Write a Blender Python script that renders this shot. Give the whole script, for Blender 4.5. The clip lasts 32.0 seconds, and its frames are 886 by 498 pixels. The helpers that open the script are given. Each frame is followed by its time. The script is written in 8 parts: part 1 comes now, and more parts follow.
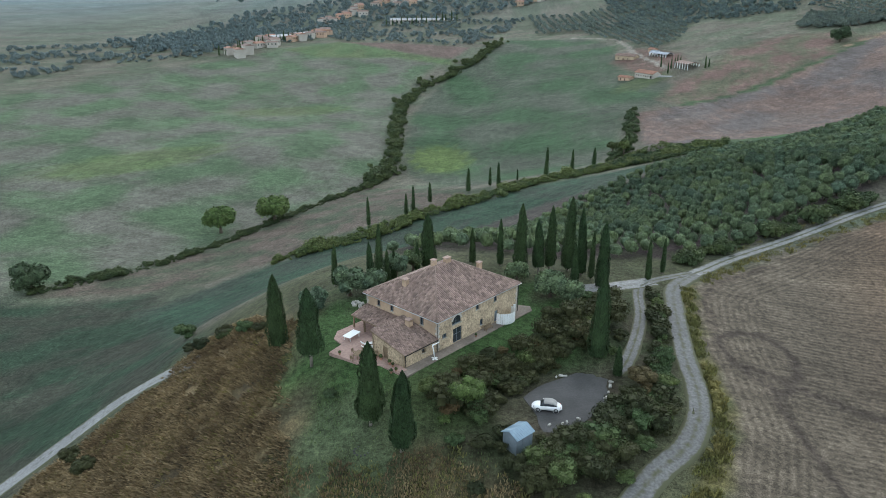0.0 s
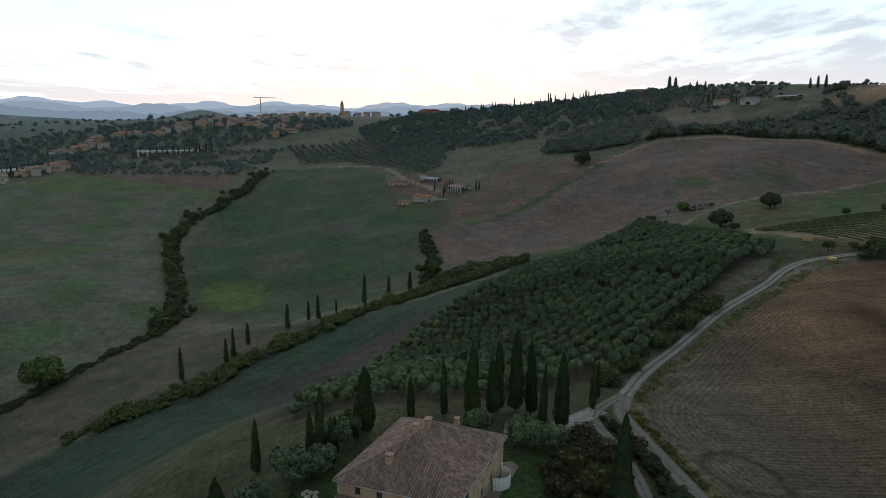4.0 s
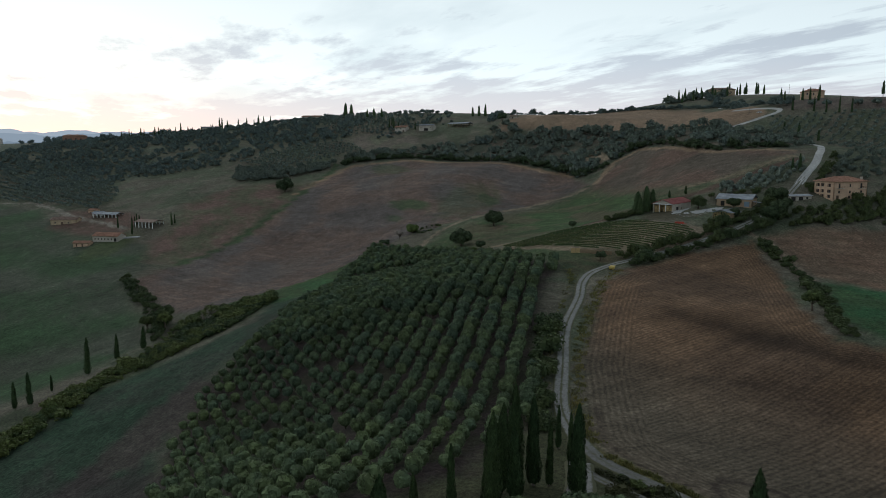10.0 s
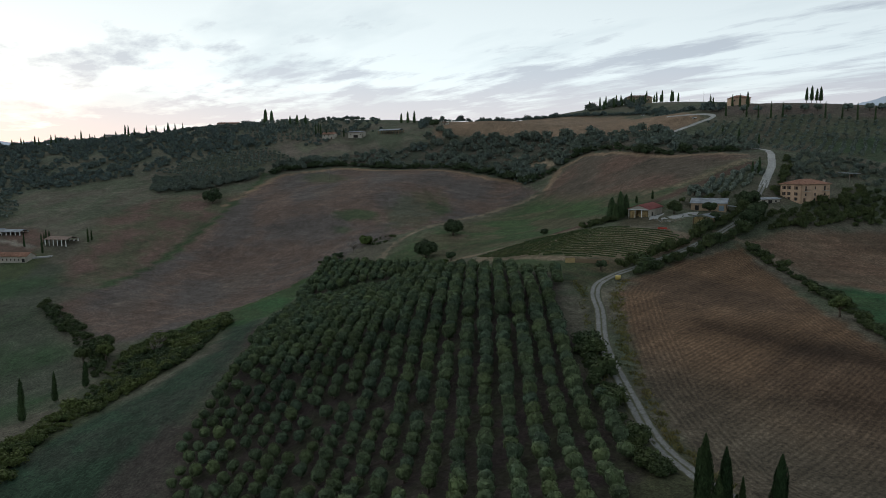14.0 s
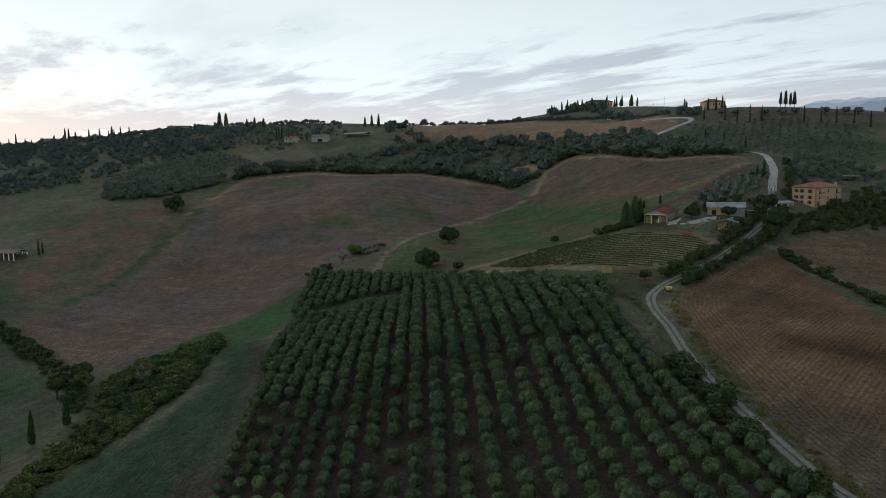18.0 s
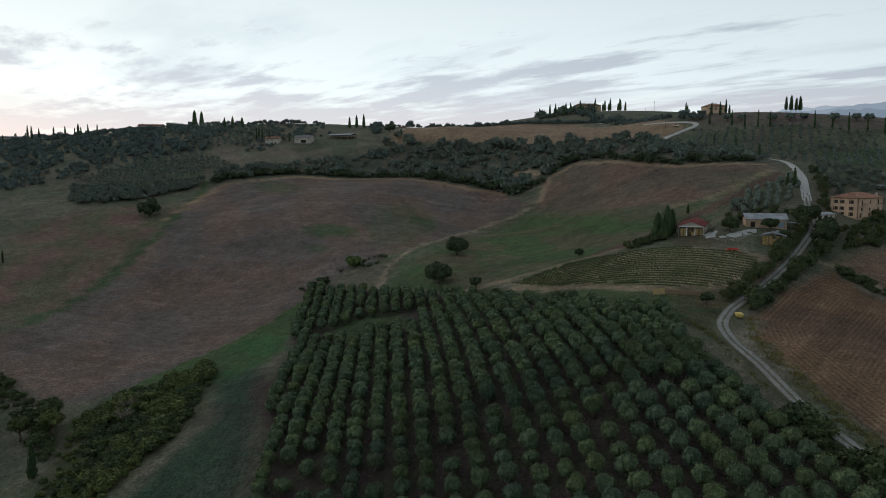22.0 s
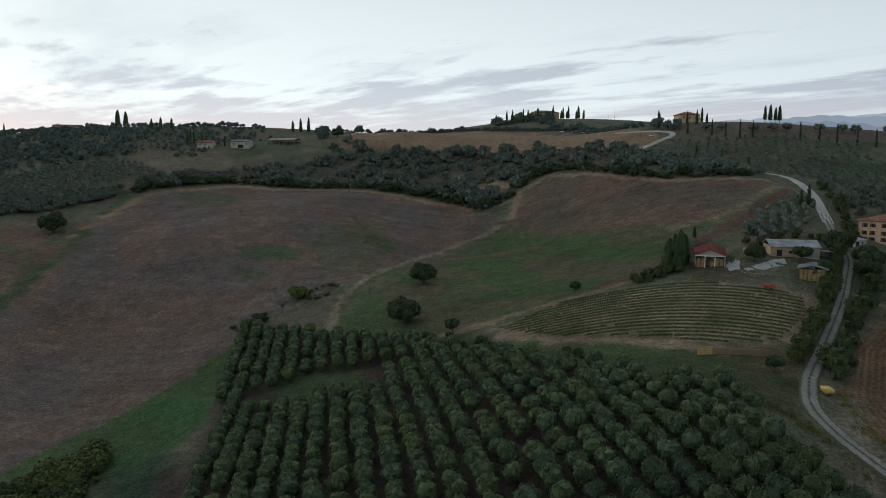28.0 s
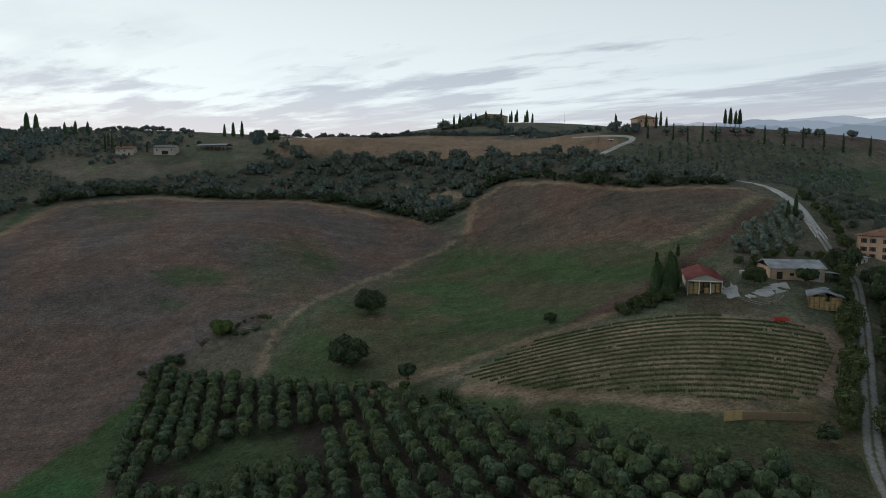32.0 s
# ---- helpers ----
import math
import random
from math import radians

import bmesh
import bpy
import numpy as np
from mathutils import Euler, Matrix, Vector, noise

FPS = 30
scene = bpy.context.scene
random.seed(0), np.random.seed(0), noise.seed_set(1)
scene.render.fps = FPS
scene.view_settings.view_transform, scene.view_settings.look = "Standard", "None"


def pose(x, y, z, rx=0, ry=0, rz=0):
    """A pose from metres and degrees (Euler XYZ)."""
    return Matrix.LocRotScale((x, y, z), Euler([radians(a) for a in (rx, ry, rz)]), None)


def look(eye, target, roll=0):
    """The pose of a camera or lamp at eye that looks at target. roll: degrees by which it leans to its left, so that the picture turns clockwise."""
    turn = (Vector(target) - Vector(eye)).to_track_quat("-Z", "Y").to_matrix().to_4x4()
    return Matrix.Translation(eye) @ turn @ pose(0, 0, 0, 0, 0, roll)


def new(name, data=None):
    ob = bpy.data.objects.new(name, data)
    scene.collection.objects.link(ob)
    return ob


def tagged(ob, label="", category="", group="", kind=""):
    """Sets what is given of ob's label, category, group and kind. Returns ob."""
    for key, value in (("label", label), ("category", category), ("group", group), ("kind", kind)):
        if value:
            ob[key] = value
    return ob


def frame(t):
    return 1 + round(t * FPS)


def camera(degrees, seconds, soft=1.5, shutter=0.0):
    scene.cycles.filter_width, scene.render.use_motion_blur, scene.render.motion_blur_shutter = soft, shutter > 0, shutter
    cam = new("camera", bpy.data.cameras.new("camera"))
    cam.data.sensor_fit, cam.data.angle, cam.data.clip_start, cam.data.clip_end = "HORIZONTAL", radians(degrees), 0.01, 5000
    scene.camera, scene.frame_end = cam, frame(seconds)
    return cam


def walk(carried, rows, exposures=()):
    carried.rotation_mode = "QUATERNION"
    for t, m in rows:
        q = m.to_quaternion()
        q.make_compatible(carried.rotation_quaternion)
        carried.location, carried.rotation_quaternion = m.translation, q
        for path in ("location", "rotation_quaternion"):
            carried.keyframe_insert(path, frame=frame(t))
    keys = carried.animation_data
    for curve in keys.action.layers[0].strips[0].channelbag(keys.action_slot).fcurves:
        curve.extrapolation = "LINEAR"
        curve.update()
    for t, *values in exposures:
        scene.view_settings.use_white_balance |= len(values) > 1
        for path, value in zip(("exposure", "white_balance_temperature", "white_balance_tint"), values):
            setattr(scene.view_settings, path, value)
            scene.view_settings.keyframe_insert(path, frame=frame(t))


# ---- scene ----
cam = camera(64.15, 32.0, soft=0.85)
# seconds, eye, target, roll
PATH = [
    (0, (-0.00, 0.00, 60.00), (0.00, 93.76, 25.23), 0.06),
    (0.5, (-4.05, 2.47, 59.69), (1.24, 96.22, 25.28), 0.12),
    (1, (-8.05, 5.06, 59.40), (1.71, 98.58, 25.36), 0.16),
    (1.5, (-11.95, 7.76, 59.19), (1.97, 101.14, 26.23), 0.20),
    (2, (-15.84, 10.58, 59.05), (2.26, 104.45, 29.70), 0.22),
    (2.5, (-19.56, 13.62, 58.85), (2.64, 107.77, 33.53), 0.21),
    (3, (-23.11, 16.92, 58.51), (3.00, 111.07, 37.19), 0.21),
    (3.5, (-26.53, 20.37, 58.19), (3.62, 113.86, 39.43), 0.20),
    (5.5, (-38.65, 35.52, 57.02), (10.55, 121.03, 40.66), 0.13),
    (6, (-41.30, 39.62, 56.77), (12.00, 122.71, 40.75), 0.08),
    (6.5, (-43.78, 43.82, 56.56), (13.21, 124.47, 40.87), 0.04),
    (7, (-46.09, 48.09, 56.31), (14.48, 126.16, 40.88), 0.05),
    (7.5, (-48.10, 52.45, 56.06), (15.95, 127.74, 40.95), -0.00),
    (8, (-49.85, 57.01, 55.91), (17.56, 129.37, 41.10), -0.04),
    (8.5, (-51.52, 61.70, 55.74), (19.04, 131.05, 41.20), -0.08),
    (9, (-52.98, 66.43, 55.56), (19.30, 134.04, 41.24), -0.06),
    (9.5, (-54.24, 71.14, 55.28), (19.32, 137.40, 41.21), -0.05),
    (10, (-55.18, 75.87, 55.03), (19.56, 140.84, 41.16), -0.09),
    (10.5, (-55.93, 80.64, 54.82), (19.89, 144.38, 41.09), -0.14),
    (11, (-56.47, 85.42, 54.70), (20.41, 147.91, 41.11), -0.16),
    (11.5, (-56.86, 90.19, 54.61), (21.21, 151.22, 41.16), -0.22),
    (12, (-57.09, 95.01, 54.54), (22.11, 154.59, 41.21), -0.25),
    (12.5, (-57.20, 99.90, 54.42), (23.09, 158.04, 41.23), -0.30),
    (13, (-57.16, 104.81, 54.27), (24.15, 161.54, 41.24), -0.36),
    (13.5, (-57.07, 109.72, 54.06), (25.19, 165.10, 41.18), -0.37),
    (14, (-56.91, 114.55, 53.85), (26.15, 168.76, 41.10), -0.50),
    (14.5, (-56.76, 119.43, 53.65), (26.68, 173.08, 41.06), -0.42),
    (16.5, (-54.75, 138.92, 53.38), (30.98, 188.91, 41.05), -0.61),
    (17, (-54.16, 143.74, 53.29), (32.18, 192.69, 41.04), -0.69),
    (17.5, (-53.41, 148.55, 53.15), (33.54, 196.42, 40.98), -0.65),
    (18, (-52.42, 153.26, 52.99), (35.11, 200.10, 40.95), -0.63),
    (18.5, (-51.13, 157.80, 52.84), (36.93, 203.67, 40.89), -0.56),
    (19, (-49.51, 162.28, 52.73), (38.84, 207.59, 40.86), -0.47),
    (19.5, (-47.49, 166.63, 52.68), (40.96, 211.76, 40.90), -0.41),
    (20, (-45.07, 170.75, 52.81), (43.40, 215.87, 41.09), -0.38),
    (20.5, (-42.46, 174.55, 52.99), (46.02, 219.64, 41.29), -0.28),
    (21, (-39.57, 178.05, 53.23), (48.97, 223.05, 41.53), -0.23),
    (21.5, (-36.46, 181.37, 53.52), (52.65, 225.22, 41.83), -0.19),
    (22, (-33.11, 184.59, 53.74), (56.41, 227.61, 42.10), -0.04),
    (22.5, (-29.55, 187.72, 53.89), (60.20, 230.28, 42.33), 0.12),
    (23, (-25.93, 190.82, 53.96), (64.04, 232.93, 42.46), 0.20),
    (23.5, (-22.17, 193.84, 54.00), (68.06, 235.41, 42.58), 0.28),
    (24, (-18.28, 196.59, 54.15), (72.38, 237.23, 42.79), 0.39),
    (24.5, (-14.31, 199.25, 54.41), (76.72, 239.09, 43.14), 0.44),
    (25, (-10.34, 201.82, 54.64), (80.99, 240.97, 43.46), 0.43),
    (25.5, (-6.28, 204.44, 54.83), (85.34, 242.95, 43.76), 0.46),
    (26, (-2.06, 207.01, 55.05), (89.85, 244.86, 44.09), 0.52),
    (26.5, (2.11, 209.52, 55.24), (94.28, 246.75, 44.35), 0.55),
    (28.5, (19.06, 218.62, 56.60), (111.90, 254.23, 45.96), 0.58),
    (29, (23.39, 220.75, 56.97), (116.28, 256.24, 46.40), 0.57),
    (29.5, (27.68, 222.92, 57.30), (120.92, 257.50, 46.79), 0.56),
    (30, (31.86, 225.16, 57.60), (125.66, 258.23, 47.17), 0.54),
    (30.5, (36.23, 227.27, 57.90), (130.54, 258.87, 47.57), 0.49),
    (31, (40.88, 229.24, 58.24), (135.61, 259.61, 47.99), 0.41),
    (31.5, (45.86, 231.00, 58.60), (140.93, 260.29, 48.42), 0.29),
    (32, (51.16, 232.59, 58.98), (146.51, 260.97, 48.89), 0.26),
]
walk(cam, [(t, look(eye, target, roll)) for t, eye, target, roll in PATH],
     [(0, 1.85, 5950, 13), (1.0, 1.8, 5950, 13), (1.5, 1.75, 5950, 13), (2.0, 1.5, 6000, 12), (2.5, 1.05, 6100, 12), (3.0, 0.56, 6150, 11), (3.5, 0.25, 6150, 11), (6.0, 0.05, 6150, 11), (9.0, 0.05, 6200, 11), (14.0, 0.05, 6350, 12), (24.0, 0.04, 6380, 12.5), (32.0, 0.02, 6400, 13)])

# ---- sky and sun: dusk under thin broken cloud ----
SUN_TURN = radians(20)
world = bpy.data.worlds.new("dusk_sky")
scene.world = world
world.use_nodes = True
wt = world.node_tree
wt.nodes.clear()


def wnode(kind, op="", **ins):
    n = wt.nodes.new(kind)
    if op:
        n.operation = op
    for k, v in ins.items():
        n.inputs[int(k[1:])].default_value = v
    return n


def wlink(a, *targets):
    for b in targets:
        wt.links.new(a, b)


def wmix(a, b, factor, blend="MIX"):
    """Mix two colours, or a colour and a socket."""
    n = wt.nodes.new("ShaderNodeMix")
    n.data_type, n.blend_type = "RGBA", blend
    for s, v in (("A", a), ("B", b)):
        if isinstance(v, tuple):
            n.inputs[s].default_value = (*v, 1)
        else:
            wlink(v, n.inputs[s])
    if isinstance(factor, float):
        n.inputs["Factor"].default_value = factor
    else:
        wlink(factor, n.inputs["Factor"])
    return n.outputs["Result"]


def wrange(a, lo, hi, out0=0.0, out1=1.0):
    n = wnode("ShaderNodeMapRange", _1=lo, _2=hi, _3=out0, _4=out1)
    wlink(a, n.inputs[0])
    return n.outputs[0]


def wmath(op, a, b):
    n = wnode("ShaderNodeMath", op)
    for k, v in enumerate((a, b)):
        if isinstance(v, float):
            n.inputs[k].default_value = v
        else:
            wlink(v, n.inputs[k])
    return n.outputs[0]


sky = wt.nodes.new("ShaderNodeTexSky")
sky.sky_type = "NISHITA"
sky.sun_disc = False
sky.sun_elevation = radians(4)
sky.sun_rotation = SUN_TURN
sky.altitude = 300
coord = wt.nodes.new("ShaderNodeTexCoord")
sep = wt.nodes.new("ShaderNodeSeparateXYZ")
wlink(coord.outputs["Generated"], sep.inputs[0])
# clouds lie on a flat layer seen from below: x / (z + k), y / (z + k)
layer = wmath("MAXIMUM", wmath("ADD", sep.outputs["Z"], 0.045), 0.03)
flat = wt.nodes.new("ShaderNodeCombineXYZ")
# cloud streets run towards the north-east: drawn out along that line
STREET = radians(62)
for k, (cx, cy) in enumerate(((0.5 * math.cos(STREET), 0.5 * math.sin(STREET)), (-1.15 * math.sin(STREET), 1.15 * math.cos(STREET)))):
    wlink(wmath("DIVIDE", wmath("ADD", wmath("MULTIPLY", sep.outputs["X"], cx), wmath("MULTIPLY", sep.outputs["Y"], cy)), layer), flat.inputs[k])
bank = wnode("ShaderNodeTexNoise", _2=0.55, _3=8.0, _4=0.58)
puff = wnode("ShaderNodeTexNoise", _2=1.9, _3=9.0, _4=0.62)
veil = wnode("ShaderNodeTexNoise", _2=0.8, _3=6.0, _4=0.5)
shift = wnode("ShaderNodeMapping")
shift.inputs["Location"].default_value = (7.3, -2.9, 4.0)
wlink(flat.outputs[0], bank.inputs["Vector"], puff.inputs["Vector"], shift.inputs[0])
wlink(shift.outputs[0], veil.inputs["Vector"])
# more cloud towards the east and near the horizon
east = wmath("SUBTRACT", wmath("ADD", wmath("MULTIPLY", sep.outputs["X"], 0.10), 0.06), wmath("MULTIPLY", sep.outputs["Z"], 1.25))
haze_bank = wrange(sep.outputs["Z"], 0.005, 0.06, 0.07, 0.0)
cover = wmath("ADD", wmath("ADD", wmath("MULTIPLY", wmath("ADD", bank.outputs["Fac"], puff.outputs["Fac"]), 0.5), east), haze_bank)
grey = wrange(cover, 0.487, 0.572)
thin = wrange(wmath("ADD", veil.outputs["Fac"], wmath("MULTIPLY", east, 1.3)), 0.48, 0.62)
# the clear sky: cream at the horizon, white, then pale blue, brighter towards the set sun
glow = wnode("ShaderNodeVectorMath", "DOT_PRODUCT")
glow.inputs[1].default_value = (math.sin(SUN_TURN), math.cos(SUN_TURN), 0.12)
wlink(coord.outputs["Generated"], glow.inputs[0])
toward = wrange(glow.outputs["Value"], -0.3, 1.0)
high = wmix((0.84, 0.98, 1.04), (1.34, 1.50, 1.50), toward)
low = wmix((0.84, 0.84, 0.88), (1.34, 1.36, 1.27), toward)
base = wmix(low, high, wrange(sep.outputs["Z"], 0.0, 0.11))
dome = wnode("ShaderNodeVectorMath", "SCALE")
wlink(base, dome.inputs[0])
wlink(wrange(sep.outputs["Z"], 0.05, 0.6, 1.0, 0.40), dome.inputs["Scale"])
clear_sky = wnode("ShaderNodeVectorMath", "SCALE")
clear_sky.inputs["Scale"].default_value = 0.10
wlink(sky.outputs[0], clear_sky.inputs[0])
clear = wmix(clear_sky.outputs[0], dome.outputs[0], 0.88)
veil_tint = wmix((0.90, 0.83, 0.84), (0.84, 0.86, 0.88), wrange(sep.outputs["Z"], 0.03, 0.10))
tinted = wmix(clear, wmix(clear, veil_tint, 1.0, "MULTIPLY"), thin)
cloudy = wmix(tinted, wmix(clear, wmix((0.83, 0.76, 0.79), (0.66, 0.66, 0.71), wrange(sep.outputs["Z"], 0.02, 0.13)), 1.0, "MULTIPLY"), grey)
bg = wt.nodes.new("ShaderNodeBackground")
bg.inputs["Strength"].default_value = 0.8
wlink(cloudy, bg.inputs["Color"])
wout = wt.nodes.new("ShaderNodeOutputWorld")
wlink(bg.outputs[0], wout.inputs["Surface"])

sun = new("sun", bpy.data.lights.new("sun", "SUN"))
sun.data.energy, sun.data.angle, sun.data.color = 0.35, radians(40), (1.0, 0.9, 0.8)
sun.matrix_world = look((math.sin(SUN_TURN) * 50, math.cos(SUN_TURN) * 50, 26), (0, 0, 0))

# ---- materials ----
def material(name, colour, rough=0.85, metal=0.0, grain=3.0, vary=0.25, bump=0.2, stain=0.3, stain_scale=0.35, island=0.0, per_object=0.0, spec=0.3):
    """A surface of one base colour with fine grain, broad stains and relief."""
    m = bpy.data.materials.new(name)
    m.use_nodes = True
    t = m.node_tree
    b = t.nodes["Principled BSDF"]
    b.inputs["Roughness"].default_value, b.inputs["Metallic"].default_value = rough, metal
    b.inputs["Specular IOR Level"].default_value = spec
    co = t.nodes.new("ShaderNodeTexCoord")
    fine, broad = t.nodes.new("ShaderNodeTexNoise"), t.nodes.new("ShaderNodeTexNoise")
    for n, s, d in ((fine, grain, 5.0), (broad, stain_scale, 4.0)):
        n.inputs["Scale"].default_value, n.inputs["Detail"].default_value = s, d
        t.links.new(co.outputs["Object"], n.inputs["Vector"])
    val = t.nodes.new("ShaderNodeMapRange")
    for i, x in ((1, 0.25), (2, 0.75), (3, 1 - vary), (4, 1 + vary)):
        val.inputs[i].default_value = x
    t.links.new(fine.outputs["Fac"], val.inputs[0])
    val2 = t.nodes.new("ShaderNodeMapRange")
    for i, x in ((1, 0.3), (2, 0.7), (3, 1 - stain), (4, 1 + stain)):
        val2.inputs[i].default_value = x
    t.links.new(broad.outputs["Fac"], val2.inputs[0])
    mul = t.nodes.new("ShaderNodeMath")
    mul.operation = "MULTIPLY"
    t.links.new(val.outputs[0], mul.inputs[0]); t.links.new(val2.outputs[0], mul.inputs[1])
    last = mul.outputs[0]
    for amount, kind, out in ((island, "ShaderNodeNewGeometry", "Random Per Island"), (per_object, "ShaderNodeObjectInfo", "Random")):
        if amount:
            g, r, k = t.nodes.new(kind), t.nodes.new("ShaderNodeMapRange"), t.nodes.new("ShaderNodeMath")
            r.inputs[3].default_value, r.inputs[4].default_value = 1 - amount, 1 + amount
            k.operation = "MULTIPLY"
            t.links.new(g.outputs[out], r.inputs[0])
            t.links.new(last, k.inputs[0]); t.links.new(r.outputs[0], k.inputs[1])
            last = k.outputs[0]
    sc = t.nodes.new("ShaderNodeVectorMath")
    sc.operation = "SCALE"
    sc.inputs[0].default_value = colour
    t.links.new(last, sc.inputs["Scale"])
    t.links.new(sc.outputs[0], b.inputs["Base Color"])
    if bump:
        bp = t.nodes.new("ShaderNodeBump")
        bp.inputs["Strength"].default_value, bp.inputs["Distance"].default_value = bump, 0.05
        t.links.new(fine.outputs["Fac"], bp.inputs["Height"])
        t.links.new(bp.outputs[0], b.inputs["Normal"])
    return m


def foliage(name, colour, other, island=0.35, per_object=0.3, patch=0.5):
    """Leaves: each tuft differs, each plant leans towards one of two greens."""
    m = material(name, colour, rough=0.75, grain=1.2, vary=0.2, bump=0.0, stain=0.25, stain_scale=patch, island=island, spec=0.15)
    t = m.node_tree
    b = t.nodes["Principled BSDF"]
    old = b.inputs["Base Color"].links[0].from_node
    mix, info, ramp = t.nodes.new("ShaderNodeMix"), t.nodes.new("ShaderNodeObjectInfo"), t.nodes.new("ShaderNodeMapRange")
    mix.data_type = "RGBA"
    mix.inputs["A"].default_value, mix.inputs["B"].default_value = (*colour, 1), (*other, 1)
    noi, co = t.nodes.new("ShaderNodeTexNoise"), t.nodes.new("ShaderNodeTexCoord")
    noi.inputs["Scale"].default_value = 0.13
    t.links.new(co.outputs["Object"], noi.inputs["Vector"])
    add = t.nodes.new("ShaderNodeMath")
    add.operation = "ADD"
    sc = t.nodes.new("ShaderNodeMath")
    sc.operation = "MULTIPLY"
    sc.inputs[1].default_value = per_object
    t.links.new(info.outputs["Random"], sc.inputs[0])
    t.links.new(sc.outputs[0], add.inputs[0]); t.links.new(noi.outputs["Fac"], add.inputs[1])
    for i, x in ((1, 0.45), (2, 0.5 + per_object), (3, 0.0), (4, 1.0)):
        ramp.inputs[i].default_value = x
    t.links.new(add.outputs[0], ramp.inputs[0])
    t.links.new(ramp.outputs[0], mix.inputs["Factor"])
    t.links.new(mix.outputs["Result"], old.inputs[0])
    return m


OLIVE = foliage("olive_leaf", (0.082, 0.120, 0.078), (0.112, 0.144, 0.062), island=0.42, per_object=0.35)
# the olive leaf in a darker tone, used at the head of the grove
DARK_OLIVE = foliage("dark_olive_leaf", (0.058, 0.090, 0.058), (0.082, 0.108, 0.046), island=0.42, per_object=0.35)
# far olives: distance haze put into the leaf colour, paler and bluer than OLIVE
FAR_OLIVE = foliage("hazed_olive_leaf", (0.125, 0.158, 0.142), (0.140, 0.165, 0.130))
CYPRESS = foliage("cypress_leaf", (0.034, 0.062, 0.026), (0.050, 0.078, 0.030), island=0.45)
OAK = foliage("oak_leaf", (0.040, 0.062, 0.031), (0.056, 0.078, 0.038))
LIME = foliage("pale_tree_leaf", (0.076, 0.116, 0.034), (0.096, 0.130, 0.040))
SHRUB = foliage("shrub_leaf", (0.054, 0.084, 0.034), (0.096, 0.118, 0.038), patch=0.9)
HEDGE = foliage("hedge_leaf", (0.043, 0.065, 0.030), (0.068, 0.086, 0.032))
# WOODS and TOWN_WOODS also carry haze in their colour, the town more
WOODS = foliage("hazed_woodland_leaf", (0.096, 0.130, 0.124), (0.122, 0.146, 0.116))
TOWN_WOODS = foliage("hazed_town_leaf", (0.110, 0.148, 0.148), (0.134, 0.164, 0.152))
RUST = foliage("rusty_shrub_leaf", (0.104, 0.068, 0.032), (0.080, 0.072, 0.032))
VINE = foliage("vine_leaf", (0.052, 0.086, 0.032), (0.082, 0.100, 0.038))
DRY = foliage("dry_grass_blade", (0.26, 0.195, 0.105), (0.115, 0.082, 0.045), island=0.40)
VERGE = foliage("verge_grass_blade", (0.210, 0.175, 0.062), (0.130, 0.130, 0.045))
GRASS = foliage("grass_blade", (0.085, 0.120, 0.042), (0.110, 0.125, 0.050))
THICKET = foliage("thicket_leaf", (0.028, 0.036, 0.016), (0.050, 0.052, 0.021), patch=0.9)
BARK = material("bark", (0.12, 0.095, 0.07), grain=6, bump=0.5)
PALE_BARK = material("pale_bark", (0.22, 0.19, 0.16), grain=6, bump=0.5)
GRAVEL = material("pale_gravel", (0.36, 0.355, 0.345), grain=1.4, vary=0.35, bump=0.6, stain=0.22, stain_scale=0.12)
YARD = material("yard_asphalt", (0.062, 0.060, 0.058), grain=4, vary=0.18, bump=0.4, stain=0.25, stain_scale=0.3)
CONCRETE = material("pale_concrete", (0.34, 0.34, 0.34), grain=3, stain=0.2)
STONE_WALL = material("rubble_stone", (0.42, 0.325, 0.215), grain=3.2, vary=0.5, bump=0.8, stain=0.22, stain_scale=0.5)
QUOIN = material("quoin_stone", (0.46, 0.42, 0.35), grain=4, vary=0.15)
PLASTER = material("ochre_plaster", (0.42, 0.30, 0.20), grain=2, vary=0.12, bump=0.15, stain=0.18)
PINK_PLASTER = material("pink_plaster", (0.52, 0.36, 0.25), grain=2, vary=0.1, bump=0.1, stain=0.15)
PALE_PLASTER = material("pale_plaster", (0.44, 0.40, 0.34), grain=2, vary=0.1, bump=0.1, stain=0.15)
TILE = material("roof_tile", (0.245, 0.172, 0.140), grain=3.0, vary=0.25, bump=0.3, stain=0.20, stain_scale=0.5, island=0.36)
RED_TILE = material("red_roof_tile", (0.34, 0.185, 0.13), grain=5, vary=0.2, bump=0.3, stain=0.2, stain_scale=0.3, island=0.25)
RED_SHEET = material("red_roof_sheet", (0.26, 0.085, 0.08), grain=2, vary=0.1, bump=0.05, stain=0.2)
GREY_SHEET = material("grey_roof_sheet", (0.27, 0.29, 0.32), grain=2, vary=0.15, bump=0.1, stain=0.3)
BLUE_SHEET = material("blue_grey_sheet", (0.22, 0.30, 0.36), rough=0.5, grain=2, vary=0.1, bump=0.05, stain=0.15)
TERRACOTTA = material("terracotta_paving", (0.34, 0.23, 0.19), grain=3, vary=0.2, bump=0.2, stain=0.2)
PALE_PAVING = material("pale_paving", (0.20, 0.165, 0.135), grain=3, vary=0.2, bump=0.2)
WOOD = material("weathered_wood", (0.22, 0.16, 0.10), grain=5, vary=0.25)
SHUTTER = material("grey_blue_door_paint", (0.16, 0.19, 0.21), rough=0.6, grain=4, vary=0.1, bump=0.05)
